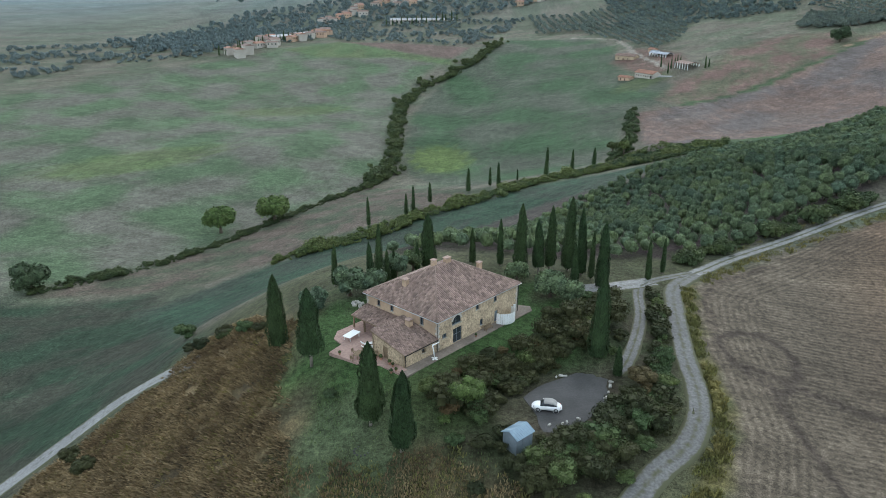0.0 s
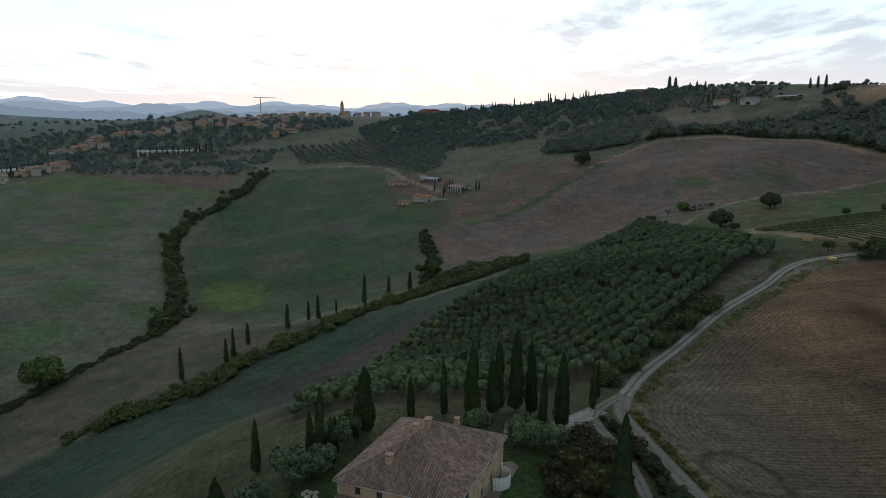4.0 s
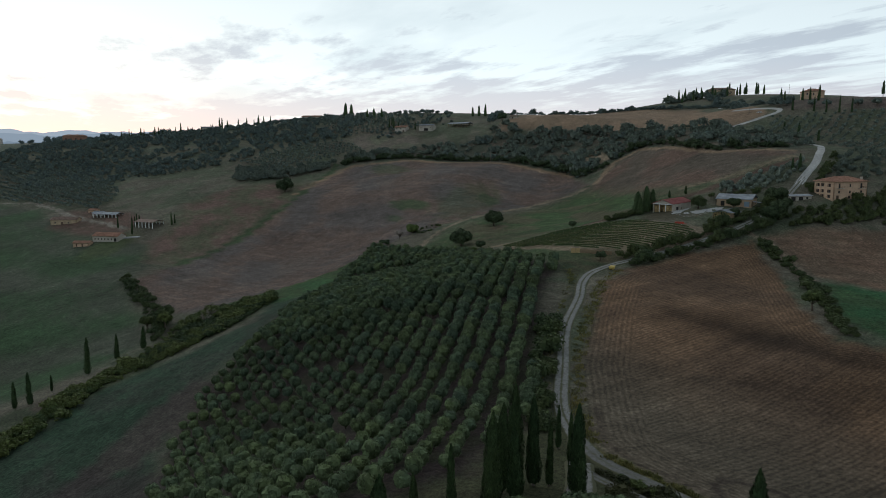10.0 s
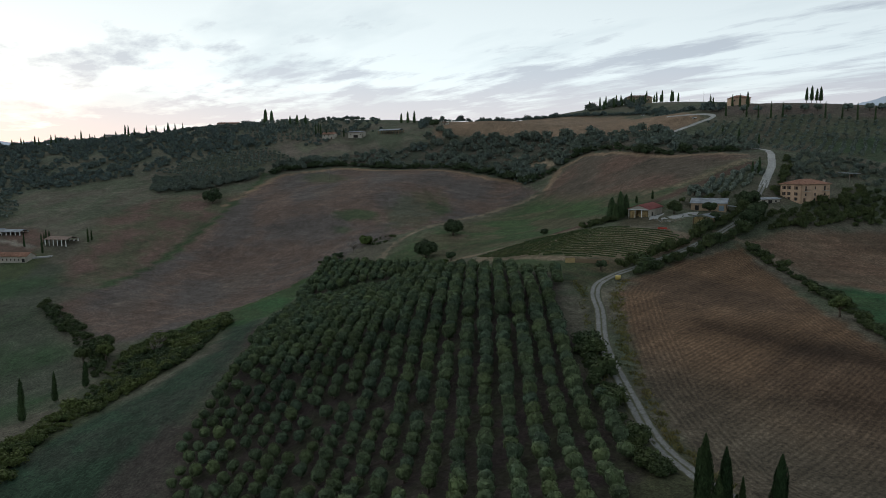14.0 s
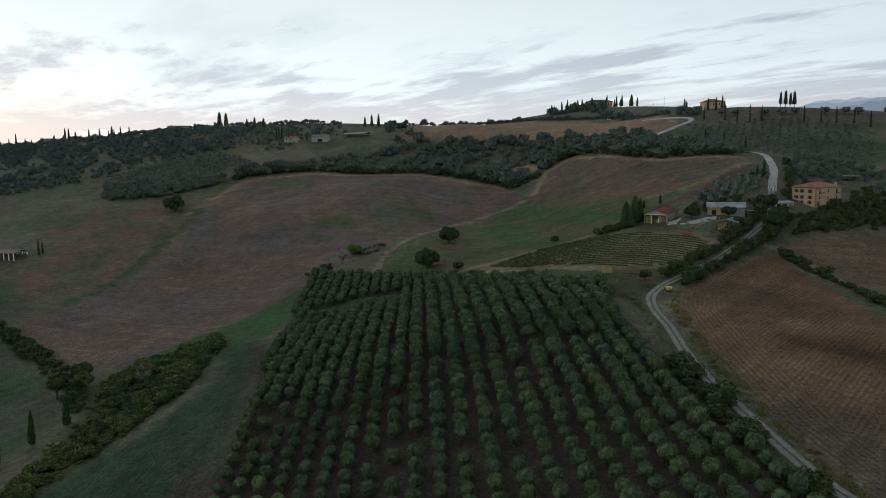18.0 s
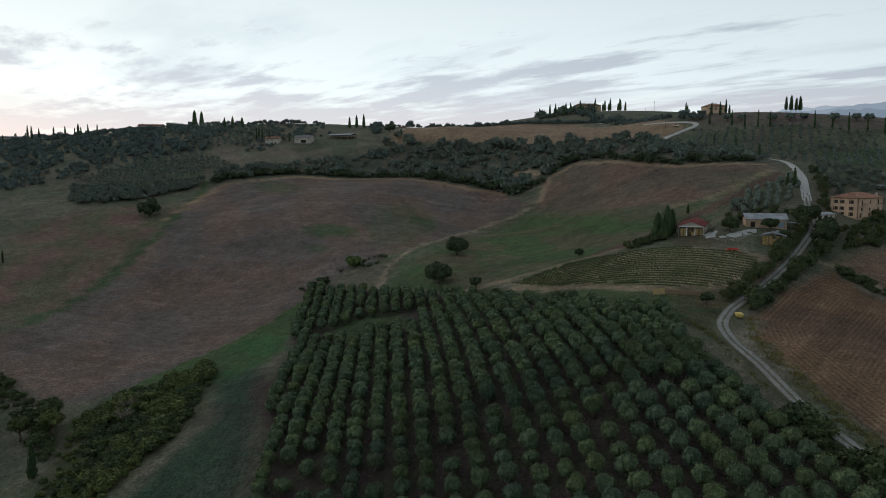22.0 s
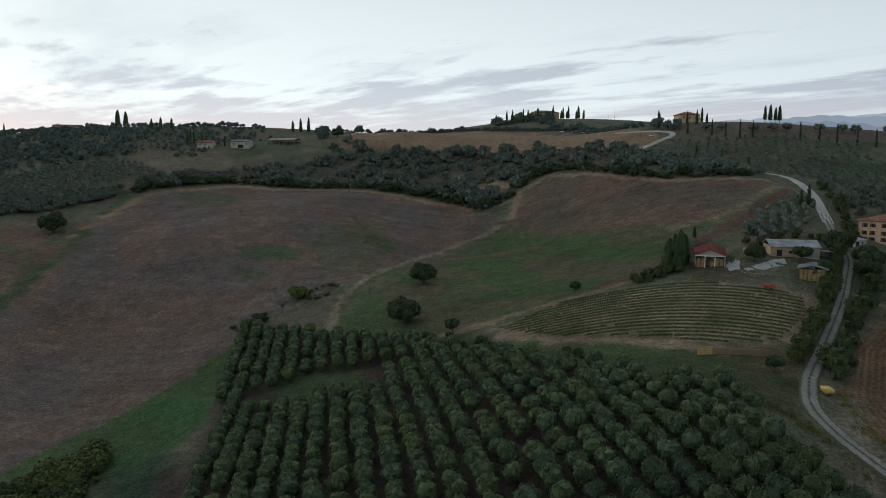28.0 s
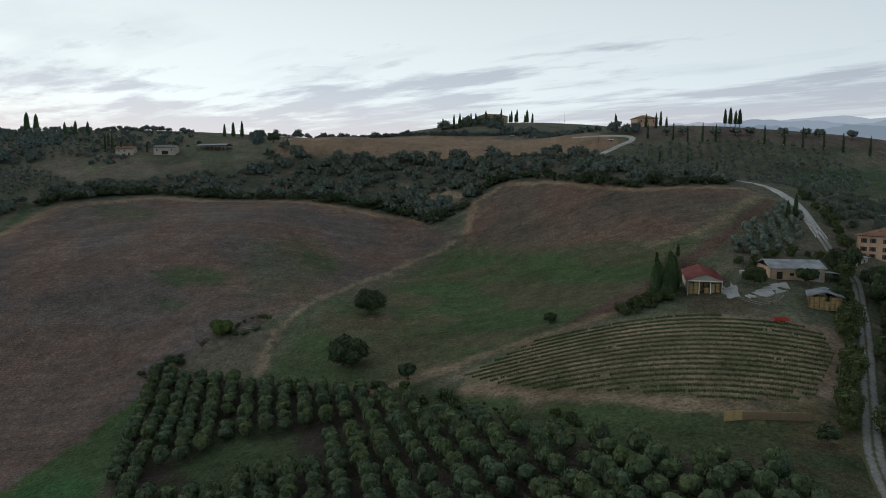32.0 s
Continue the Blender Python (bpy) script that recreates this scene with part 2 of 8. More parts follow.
BROWN_PAINT = material("brown_shutter_paint", (0.10, 0.06, 0.04), rough=0.6, grain=4, vary=0.1, bump=0.05)
WHITE = material("white_paint", (0.78, 0.78, 0.76), rough=0.5, grain=4, vary=0.05, bump=0.03, stain=0.06)
CLOTH = material("white_canvas", (0.74, 0.73, 0.70), rough=0.9, grain=6, vary=0.05, bump=0.1, stain=0.08)
STRAW = material("straw", (0.40, 0.29, 0.14), grain=7, vary=0.3, bump=0.8, stain=0.2, stain_scale=0.8)
# near-black colour standing in for the shade inside open buildings
DARK = material("painted_interior_shade", (0.03, 0.028, 0.026), vary=0.2)
RED_PAINT = material("red_machine_paint", (0.45, 0.06, 0.04), rough=0.5, vary=0.1, bump=0.03)
YELLOW_PAINT = material("yellow_sheet", (0.62, 0.46, 0.14), rough=0.6, vary=0.1, bump=0.05)
METAL = material("galvanised_metal", (0.5, 0.5, 0.5), rough=0.4, metal=0.9, vary=0.1, bump=0.03)
BLACK = material("black_rubber", (0.02, 0.02, 0.02), rough=0.8, vary=0.1, bump=0.05)
CAR_PAINT = material("white_car_paint", (0.80, 0.80, 0.78), rough=0.25, grain=2, vary=0.02, bump=0.0, stain=0.03, spec=0.5)
SOFT_TOP = material("grey_soft_top", (0.30, 0.29, 0.27), rough=0.9, vary=0.08)
ROCK = material("field_stone", (0.42, 0.40, 0.36), grain=3, vary=0.25, bump=0.5)
WATER = material("pond_water", (0.10, 0.11, 0.10), rough=0.08, vary=0.05, bump=0.02, spec=0.6)
GLASS = bpy.data.materials.new("window_glass")
GLASS.use_nodes = True
gb = GLASS.node_tree.nodes["Principled BSDF"]
gb.inputs["Base Color"].default_value, gb.inputs["Roughness"].default_value = (0.03, 0.035, 0.04, 1), 0.06

# gravel that gives way to grass where the wheels don't run
def worn_gravel(name, colour):
    m = material(name, colour, grain=2.6, vary=0.38, bump=0.6, stain=0.15, stain_scale=0.15)
    t = m.node_tree
    b = t.nodes["Principled BSDF"]
    gravel = b.inputs["Base Color"].links[0].from_socket
    mix, wear, noise, add, ramp, co = (t.nodes.new("ShaderNode" + k) for k in ("Mix", "Attribute", "TexNoise", "Math", "MapRange", "TexCoord"))
    wear.attribute_name = "wear"
    mix.data_type = "RGBA"
    mix.inputs["A"].default_value = (0.070, 0.072, 0.036, 1)
    noise.inputs["Scale"].default_value, noise.inputs["Detail"].default_value = 0.9, 6.0
    t.links.new(co.outputs["Object"], noise.inputs["Vector"])
    t.links.new(wear.outputs["Fac"], add.inputs[0]); t.links.new(noise.outputs["Fac"], add.inputs[1])
    for i, x in ((1, 0.82), (2, 1.2), (3, 0.0), (4, 1.0)):
        ramp.inputs[i].default_value = x
    t.links.new(add.outputs[0], ramp.inputs[0]); t.links.new(ramp.outputs[0], mix.inputs["Factor"])
    t.links.new(gravel, mix.inputs["B"]); t.links.new(mix.outputs["Result"], b.inputs["Base Color"])
    return m


ROAD = worn_gravel("gravel_road_surface", (0.205, 0.202, 0.196))
# the same worn gravel in a darker tone, for lane and driveway
LANE = worn_gravel("darker_gravel_surface", (0.120, 0.117, 0.112))
# relief: rounded swells on three regular grids (start, step, width, heights by column)
BROAD = [
    [-3.7, -9.6, -13.5, -6.4, -4.5, -1.1],
    [-16.0, -23.2, -26.6, -14.4, -6.4, 4.1],
    [-19.3, -12.7, -22.6, -20.3, 6.8, 18.8],
    [-22.5, -3.5, 8.2, 7.5, 13.9, 11.9],
    [-14.7, 10.9, 32.7, 15.4, 0.8, -0.5],
    [6.7, 24.5, 25.9, 18.4, 5.8, -0.0],
    [4.8, 9.0, 7.0, 13.5, 7.3, 0.8],
]
HILLS = [
    [-0.1, 2.4, -6.3, -0.1, 4.8, 6.5, 4.4, -6.6, -6.6],
    [-2.2, 0.1, -11.9, 3.5, -4.4, -1.0, 5.7, -6.9, 0.4],
    [7.9, 7.9, -4.0, -1.3, -15.6, -1.3, 1.0, -8.4, 4.1],
    [8.8, 7.3, -0.0, -6.3, -0.5, 2.7, -10.1, -6.6, -7.6],
    [-2.8, 1.8, -1.5, -7.1, 3.5, -7.6, -1.6, 7.5, 3.0],
    [-3.4, 8.1, 3.0, -9.6, -5.6, 6.2, 10.4, 4.5, 1.1],
    [0.7, 18.6, 4.8, 7.2, 13.7, 15.2, 6.7, -1.7, -3.3],
    [0.4, 4.8, -10.1, -9.8, -6.5, -3.4, -3.8, -2.9, -1.9],
    [0.1, 0.9, 10.6, 16.5, -0.4, -6.9, -4.5, -1.3, -0.3],
]
SWELLS = [
    [-3.8, -10.4, -7.1, -3.4, -4.4, -5.3, -3.3, 7.0],
    [1.3, 16.9, 14.0, 0.1, 4.4, 4.2, -4.5, -2.6],
    [3.5, 0.9, 4.6, -10.1, -2.0, 0.6, -5.9, -3.1],
    [-1.2, -9.0, 5.1, 5.5, 2.3, 0.3, -1.7, 2.5],
    [2.2, 2.1, -0.8, 5.4, 0.0, -1.9, -0.6, 3.7],
    [-0.4, -0.5, -5.6, 6.1, -2.9, 0.1, -7.1, -6.3],
    [-2.4, -5.7, 1.4, 7.5, -5.6, 5.7, -0.7, -0.6],
    [0.2, -2.0, 3.0, 0.9, -6.3, -2.3, 2.8, 4.3],
    [-3.1, -0.3, 6.8, 6.3, 0.8, -13.2, 5.5, 4.1],
    [-1.6, -0.2, -2.7, -1.1, 11.0, -1.1, 3.1, -6.6],
    [1.8, 0.7, -3.7, -7.6, -3.2, 0.3, -1.5, -0.2],
    [8.6, 5.9, 3.3, 8.7, 3.9, -0.4, 1.6, 22.1],
]
BASE_LEVEL = 31.7


def smooth(a, b, v):
    t = np.clip((v - a) / (b - a), 0, 1)
    return t * t * (3 - 2 * t)


def swells(x, y, heights, x0, y0, step, width):
    c = np.array(heights)
    ex = np.exp(-((x[:, None] - (x0 + step * np.arange(c.shape[0]))) / width) ** 2 / 2)
    ey = np.exp(-((y[:, None] - (y0 + step * np.arange(c.shape[1]))) / width) ** 2 / 2)
    return np.einsum("ni,ij,nj->n", ex, c, ey)


def waves(x, y, scale, seed):
    """Smooth noise between about -1 and 1."""
    r = np.random.RandomState(seed)
    out = 0
    for k in range(7):
        a, f, p = r.uniform(0, 6.283), r.uniform(0.6, 1.8) / scale, r.uniform(0, 6.283)
        out = out + np.sin(6.283 * f * (x * math.cos(a) + y * math.sin(a)) + p + 1.3 * np.sin(6.283 * 0.37 * f * (y * math.cos(a) - x * math.sin(a)) + 2 * p))
    return out / 4.0


# far ranges: centre, spread along x and y, height
RANGES = [(900, 4300, 900, 350, 90), (-900, 3600, 900, 420, 60), (-2300, 2900, 700, 700, 120), (-3600, 1800, 700, 900, 160)]


POND_LEVEL = 6.36


def ground_z(x, y):
    x, y = np.atleast_1d(np.asarray(x, float)), np.atleast_1d(np.asarray(y, float))
    z = BASE_LEVEL + swells(x, y, BROAD, -800, -400, 400, 330) + swells(x, y, HILLS, -300, 0, 150, 125) + swells(x, y, SWELLS, -90, 45, 60, 50)
    far = smooth(1500, 2600, np.hypot(x - 300, y - 500))
    z = z * (1 - far) + (10 + 14 * waves(x, y, 900, 3)) * far
    for cx, cy, sx, sy, h in RANGES:
        z = z + h * np.exp(-((x - cx) / sx) ** 2 / 2 - ((y - cy) / sy) ** 2 / 2) * (1 + 0.25 * waves(x, y, 500, 9))
    z = z - 15 * np.exp(-((x - 597) / 44) ** 2 / 2 - ((y - 468) / 52) ** 2 / 2)
    u, v = (x - 128) * 0.89 + (y - 183.5) * 0.45, -(x - 128) * 0.45 + (y - 183.5) * 0.89
    z = z - 2.0 * np.exp(-(u / 26) ** 2 / 2 - (v / 9) ** 2 / 2)
    # level ground under the farm sheds
    for cx, cy, rx, ry, level in ((281, 217.5, 17, 8, 26.2), (292, 190, 10, 12, 28.9), (266.5, 366.5, 8, 4.5, POND_LEVEL)):
        near = 1 - smooth(0.8, 1.25, np.hypot((x - cx) / rx, (y - cy) / ry))
        z = z + (np.minimum(z, level) - z) * near
    # house terrace and parking yard
    r = np.hypot(x, y - 110) / 24
    z = z + (7.2 - z) * (1 - smooth(0.75, 1.35, r))
    r = np.hypot((x - 17) / 13, (y - 88) / 11)
    return z + (4.4 - z) * (1 - smooth(0.7, 1.3, r))


def zat(x, y):
    return float(ground_z(x, y)[0])


def edge_distance(x, y, poly):
    """Distance to a polygon's edge, positive inside."""
    p = np.array(poly, float)
    inside, best = np.zeros(x.shape, bool), np.full(x.shape, 1e9)
    for (ax, ay), (bx, by) in zip(p, np.roll(p, -1, 0)):
        dx, dy = bx - ax, by - ay
        t = np.clip(((x - ax) * dx + (y - ay) * dy) / (dx * dx + dy * dy), 0, 1)
        best = np.minimum(best, np.hypot(x - ax - t * dx, y - ay - t * dy))
        inside ^= ((ay > y) != (by > y)) & (x < dx * (y - ay) / (dy if dy else 1e-9) + ax)
    return np.where(inside, best, -best)


def line_distance(x, y, line):
    best = np.full(x.shape, 1e9)
    for (ax, ay), (bx, by) in zip(line, line[1:]):
        dx, dy = bx - ax, by - ay
        t = np.clip(((x - ax) * dx + (y - ay) * dy) / (dx * dx + dy * dy), 0, 1)
        best = np.minimum(best, np.hypot(x - ax - t * dx, y - ay - t * dy))
    return best


PLOUGH = [(26, 58), (32, 66), (36.5, 76), (40.3, 84), (42.4, 96), (44.3, 109), (46.3, 118), (49.6, 129), (56, 137), (67, 144), (91, 159), (123, 174), (158, 188), (174, 190), (211, 183), (247, 169), (206, 145), (161, 125), (146, 116), (150, 80), (140, 0), (20, 0)]
GROVE = [(236, 383), (229, 354), (220, 306), (176, 241), (166, 212), (130, 195), (106, 180), (86, 168), (60, 151), (24, 140), (-14, 150), (-8, 178), (8, 213), (34, 250), (60, 275), (86, 287), (106, 303), (162, 340), (208, 368)]
VINEYARD = [(221, 278), (241, 263), (247, 241), (249, 222), (246, 200), (244, 191), (229, 191), (200, 201), (194, 217), (197, 233), (203, 255), (214, 270)]
HILL_A = [(239, 507), (285, 527), (322, 549), (378, 572), (421, 531), (425, 462), (414, 400), (409, 352), (392, 328), (333, 348), (277, 360), (268, 370), (233, 379), (224, 376), (183, 377), (153, 379), (128, 380), (116, 386), (114, 405), (122, 440), (126, 465), (151, 474), (204, 491)]
HILL_B = [(391, 322), (426, 322), (440, 311), (425, 281), (394, 238), (390, 191), (378, 191), (348, 206), (333, 217), (329, 234), (345, 262), (354, 300), (362, 325)]
MEADOW = [(273, 350), (362, 332), (379, 320), (345, 262), (329, 234), (330, 215), (373, 192), (313, 213), (283, 232), (254, 243), (246, 260), (224, 289), (216, 297), (232, 344)]
STRIP = [(220, 374), (183, 375), (153, 376), (130, 376), (128, 352), (140, 345), (152, 341), (166, 343)]
STRIP_LOW = [(136, 350), (108, 322), (79, 316), (44, 318), (0, 296), (-40, 276), (-80, 258), (-110, 230), (-70, 165), (-40, 170), (-10, 185), (8, 216), (34, 252), (60, 277), (86, 289), (106, 305), (150, 340)]
FIELD_LEFT = [(77, 864), (153, 807), (169, 721), (146, 599), (170, 545), (160, 498), (118, 463), (100, 400), (83, 361), (47, 359), (15, 345), (-26, 431), (-28, 571), (-10, 660), (5, 700)]
HILL_LEFT = [(-260, 740), (-143, 882), (0, 765), (-33, 690), (-41, 576), (-39, 443), (-45, 408), (-63, 380), (-86, 353), (-104, 329), (-138, 288), (-170, 258), (-320, 262), (-420, 560)]
STREAM_STRIP = [(-165, 254), (-136, 281), (-102, 321), (-84, 345), (-61, 372), (-38, 405), (-28, 392), (14, 335), (70, 330), (44, 322), (1, 300), (-34, 281), (-69, 268), (-108, 256)]
DRY_SLOPE = [(-54, 119), (-50, 131), (-42, 132), (-31, 123), (-25, 112), (-24, 99), (-21, 84), (-19, 64), (-14, 40), (-60, 20), (-92, 84), (-76, 103), (-68, 108.5), (-60, 115)]
FRINGE = [(-24, 80), (-12, 76), (1, 77), (7, 73), (11, 69), (20, 66), (24, 50), (-20, 40)]
GARDEN_BED = [(-4, 84), (8.4, 97.5), (16, 102.5), (22, 110.9), (31, 119), (38, 128), (42, 126), (38, 104), (35.5, 92), (32, 83), (26, 75), (19, 67), (11, 67), (3, 74)]
ROAD_VERGE = [(53, 135), (46, 131), (43.5, 118), (41.2, 102), (40, 90), (37, 79), (27, 66), (30, 64), (37, 76), (40.5, 84), (42.6, 96), (44.5, 109), (46.5, 118), (50, 129)]
LOW_FIELD = [(-60, 150), (-70, 165), (-110, 252), (-155, 245), (-320, 258), (-420, 0), (-100, 0), (-95, 84), (-78, 104), (-62, 118), (-52, 136)]
FARM_BROWN = [(208, 498), (250, 517), (302, 540), (330, 560), (316, 590), (290, 616), (240, 610), (205, 565), (175, 540), (150, 500), (160, 480)]
FARM_SOIL = [(158, 600), (176, 580), (200, 600), (205, 640), (180, 690), (150, 650)]
PLATEAU = [(531, 508), (513, 495), (516, 421), (507, 269), (544, 254), (760, 400), (800, 520), (650, 560)]
TAN_RIGHT = [(252, 168), (279, 156), (307, 121), (330, 90), (220, 95), (222, 138)]
GREEN_RIGHT = [(217, 135), (219, 110), (200, 85), (150, 95), (160, 114), (179, 124)]
WOOD_BAND = [(375, 580), (392, 578), (430, 537), (433, 462), (422, 402), (416, 360), (406, 342), (432, 328), (448, 312), (404, 240), (402, 196), (440, 190), (480, 205), (499, 268), (501, 316), (513, 419), (502, 489), (470, 540), (430, 590)]
LEFT_WOODS = [(200, 830), (262, 760), (335, 712), (405, 695), (448, 655), (520, 690), (540, 800), (420, 1000), (346, 1130), (230, 1080), (215, 950)]
PASTURE = [(430, 605), (448, 648), (490, 640), (500, 600), (470, 560), (440, 580)]
RIDGE_FIELD = [(549, 245), (551, 205), (549, 165), (541, 140), (538, 105), (600, 60), (720, 110), (690, 260), (600, 262)]
RIDGE_GREEN = [(440, 128), (470, 165), (500, 168), (506, 112), (470, 104)]
GROVE_SIDE = [(112, 178), (150, 197), (168, 214), (178, 242), (205, 285), (222, 306), (220, 287), (206, 262), (195, 235), (193, 215), (199, 200), (185, 196), (160, 199), (140, 190)]
VALLEY_FLOOR = [(150, 358), (138, 368), (124, 378), (104, 376), (88, 360), (60, 336), (20, 316), (-20, 290), (-68, 270), (-34, 277), (1, 296), (44, 317), (81, 322), (111, 331), (132, 347)]
BARE_BANK = [(456, 388), (447, 370), (436, 352), (430, 338), (440, 335), (452, 352), (462, 380)]
UPPER_OLIVES = [(450, 655), (520, 620), (560, 700), (540, 790), (500, 780), (470, 700)]

BROWN_TOP = [(-125, 893), (9, 774), (31, 828), (-16, 862)]
GREEN_TOP = [(-181, 832), (-138, 795), (-52, 795), (12, 745), (9, 772), (-125, 890)]

# land cover: polygon, colour, second colour, ridge height, edge softness, size of the patches
COVERS = [
    (HILL_LEFT, (0.076, 0.110, 0.060), (0.114, 0.111, 0.088), 0.3, 9, 70),
    (FIELD_LEFT, (0.042, 0.078, 0.037), (0.066, 0.076, 0.054), 0.3, 7, 60),
    (GREEN_TOP, (0.070, 0.108, 0.046), (0.085, 0.110, 0.050), 0.1, 6, 60),
    (BROWN_TOP, (0.120, 0.084, 0.070), (0.105, 0.078, 0.062), 0.2, 4, 60),
    (STREAM_STRIP, (0.098, 0.078, 0.062), (0.062, 0.074, 0.046), 0.2, 4, 40),
    (LOW_FIELD, (0.026, 0.046, 0.027), (0.040, 0.044, 0.031), 0.3, 6, 45),
    (STRIP_LOW, (0.030, 0.057, 0.035), (0.036, 0.049, 0.035), 0.35, 5, 55),
    (HILL_A, (0.140, 0.098, 0.080), (0.106, 0.091, 0.084), 0.35, 3, 70),
    (FARM_BROWN, (0.140, 0.090, 0.074), (0.092, 0.094, 0.058), 0.4, 8, 50),
    (FARM_SOIL, (0.130, 0.082, 0.066), (0.100, 0.076, 0.058), 0.2, 5, 40),
    (HILL_B, (0.134, 0.088, 0.068), (0.100, 0.082, 0.064), 0.45, 5, 70),
    (MEADOW, (0.052, 0.086, 0.036), (0.088, 0.084, 0.050), 0.25, 14, 50),
    (STRIP, (0.036, 0.088, 0.034), (0.048, 0.080, 0.034), 0.1, 4, 50),
    (VALLEY_FLOOR, (0.040, 0.050, 0.026), (0.055, 0.058, 0.032), 0.0, 5, 14),
    (GROVE_SIDE, (0.034, 0.052, 0.025), (0.056, 0.054, 0.031), 0.0, 3, 14),
    (GROVE, (0.050, 0.038, 0.036), (0.040, 0.040, 0.026), 0.1, 4, 14),
    (VINEYARD, (0.300, 0.240, 0.170), (0.200, 0.175, 0.115), 0.1, 3, 16),
    (WOOD_BAND, (0.058, 0.070, 0.050), (0.100, 0.086, 0.066), 0.1, 4, 40),
    (LEFT_WOODS, (0.088, 0.100, 0.070), (0.116, 0.112, 0.080), 0.1, 12, 60),
    (UPPER_OLIVES, (0.115, 0.120, 0.084), (0.135, 0.120, 0.090), 0.1, 8, 50),
    (PASTURE, (0.155, 0.130, 0.105), (0.120, 0.122, 0.084), 0.1, 5, 40),
    (PLATEAU, (0.225, 0.155, 0.104), (0.200, 0.142, 0.096), 0.3, 3, 90),
    (RIDGE_FIELD, (0.120, 0.094, 0.082), (0.105, 0.090, 0.074), 0.5, 4, 60),
    (RIDGE_GREEN, (0.058, 0.088, 0.050), (0.074, 0.090, 0.056), 0.5, 4, 40),
    (BARE_BANK, (0.260, 0.200, 0.140), (0.200, 0.160, 0.110), 0.0, 3, 12),
    (TAN_RIGHT, (0.150, 0.098, 0.068), (0.120, 0.086, 0.060), 0.4, 4, 40),
    (GREEN_RIGHT, (0.030, 0.086, 0.036), (0.042, 0.080, 0.034), 0.1, 3, 40),
    (PLOUGH, (0.148, 0.092, 0.056), (0.108, 0.070, 0.046), 1.0, 2.0, 70),
    (DRY_SLOPE, (0.150, 0.110, 0.058), (0.070, 0.054, 0.032), 0.0, 4, 12),
    (FRINGE, (0.085, 0.068, 0.036), (0.055, 0.056, 0.028), 0.0, 4, 10),
    (GARDEN_BED, (0.048, 0.044, 0.028), (0.040, 0.048, 0.024), 0.0, 3, 12),
    (ROAD_VERGE, (0.115, 0.100, 0.042), (0.068, 0.074, 0.030), 0.0, 1.2, 9),
]


# direction across the drill lines, by place in COVERS
ANGLES = {0: 1.25, 1: 1.1, 6: -1.05, 7: 0.15, 10: 0.25, 11: 0.5}


def axis(lo, hi, marks):
    """Grid lines: steps from mark to mark, then ever wider steps outwards. marks: (from, step), the last one closes the list."""
    mid = [v for (a, step), (b, _) in zip(marks, marks[1:]) for v in np.arange(a, b - 0.3 * step, step)]
    ends = []
    for start, way, stop in ((marks[0][0], -1, lo), (marks[-1][0], 1, hi)):
        step, a = 6.0, start
        if way > 0:
            ends.append(start)
        while way * (stop - a) > 0:
            step *= 1.22
            a = a + way * step if way * (stop - a - way * step) > 0 else stop
            ends.append(a)
    return np.array(sorted(set(ends + mid)))


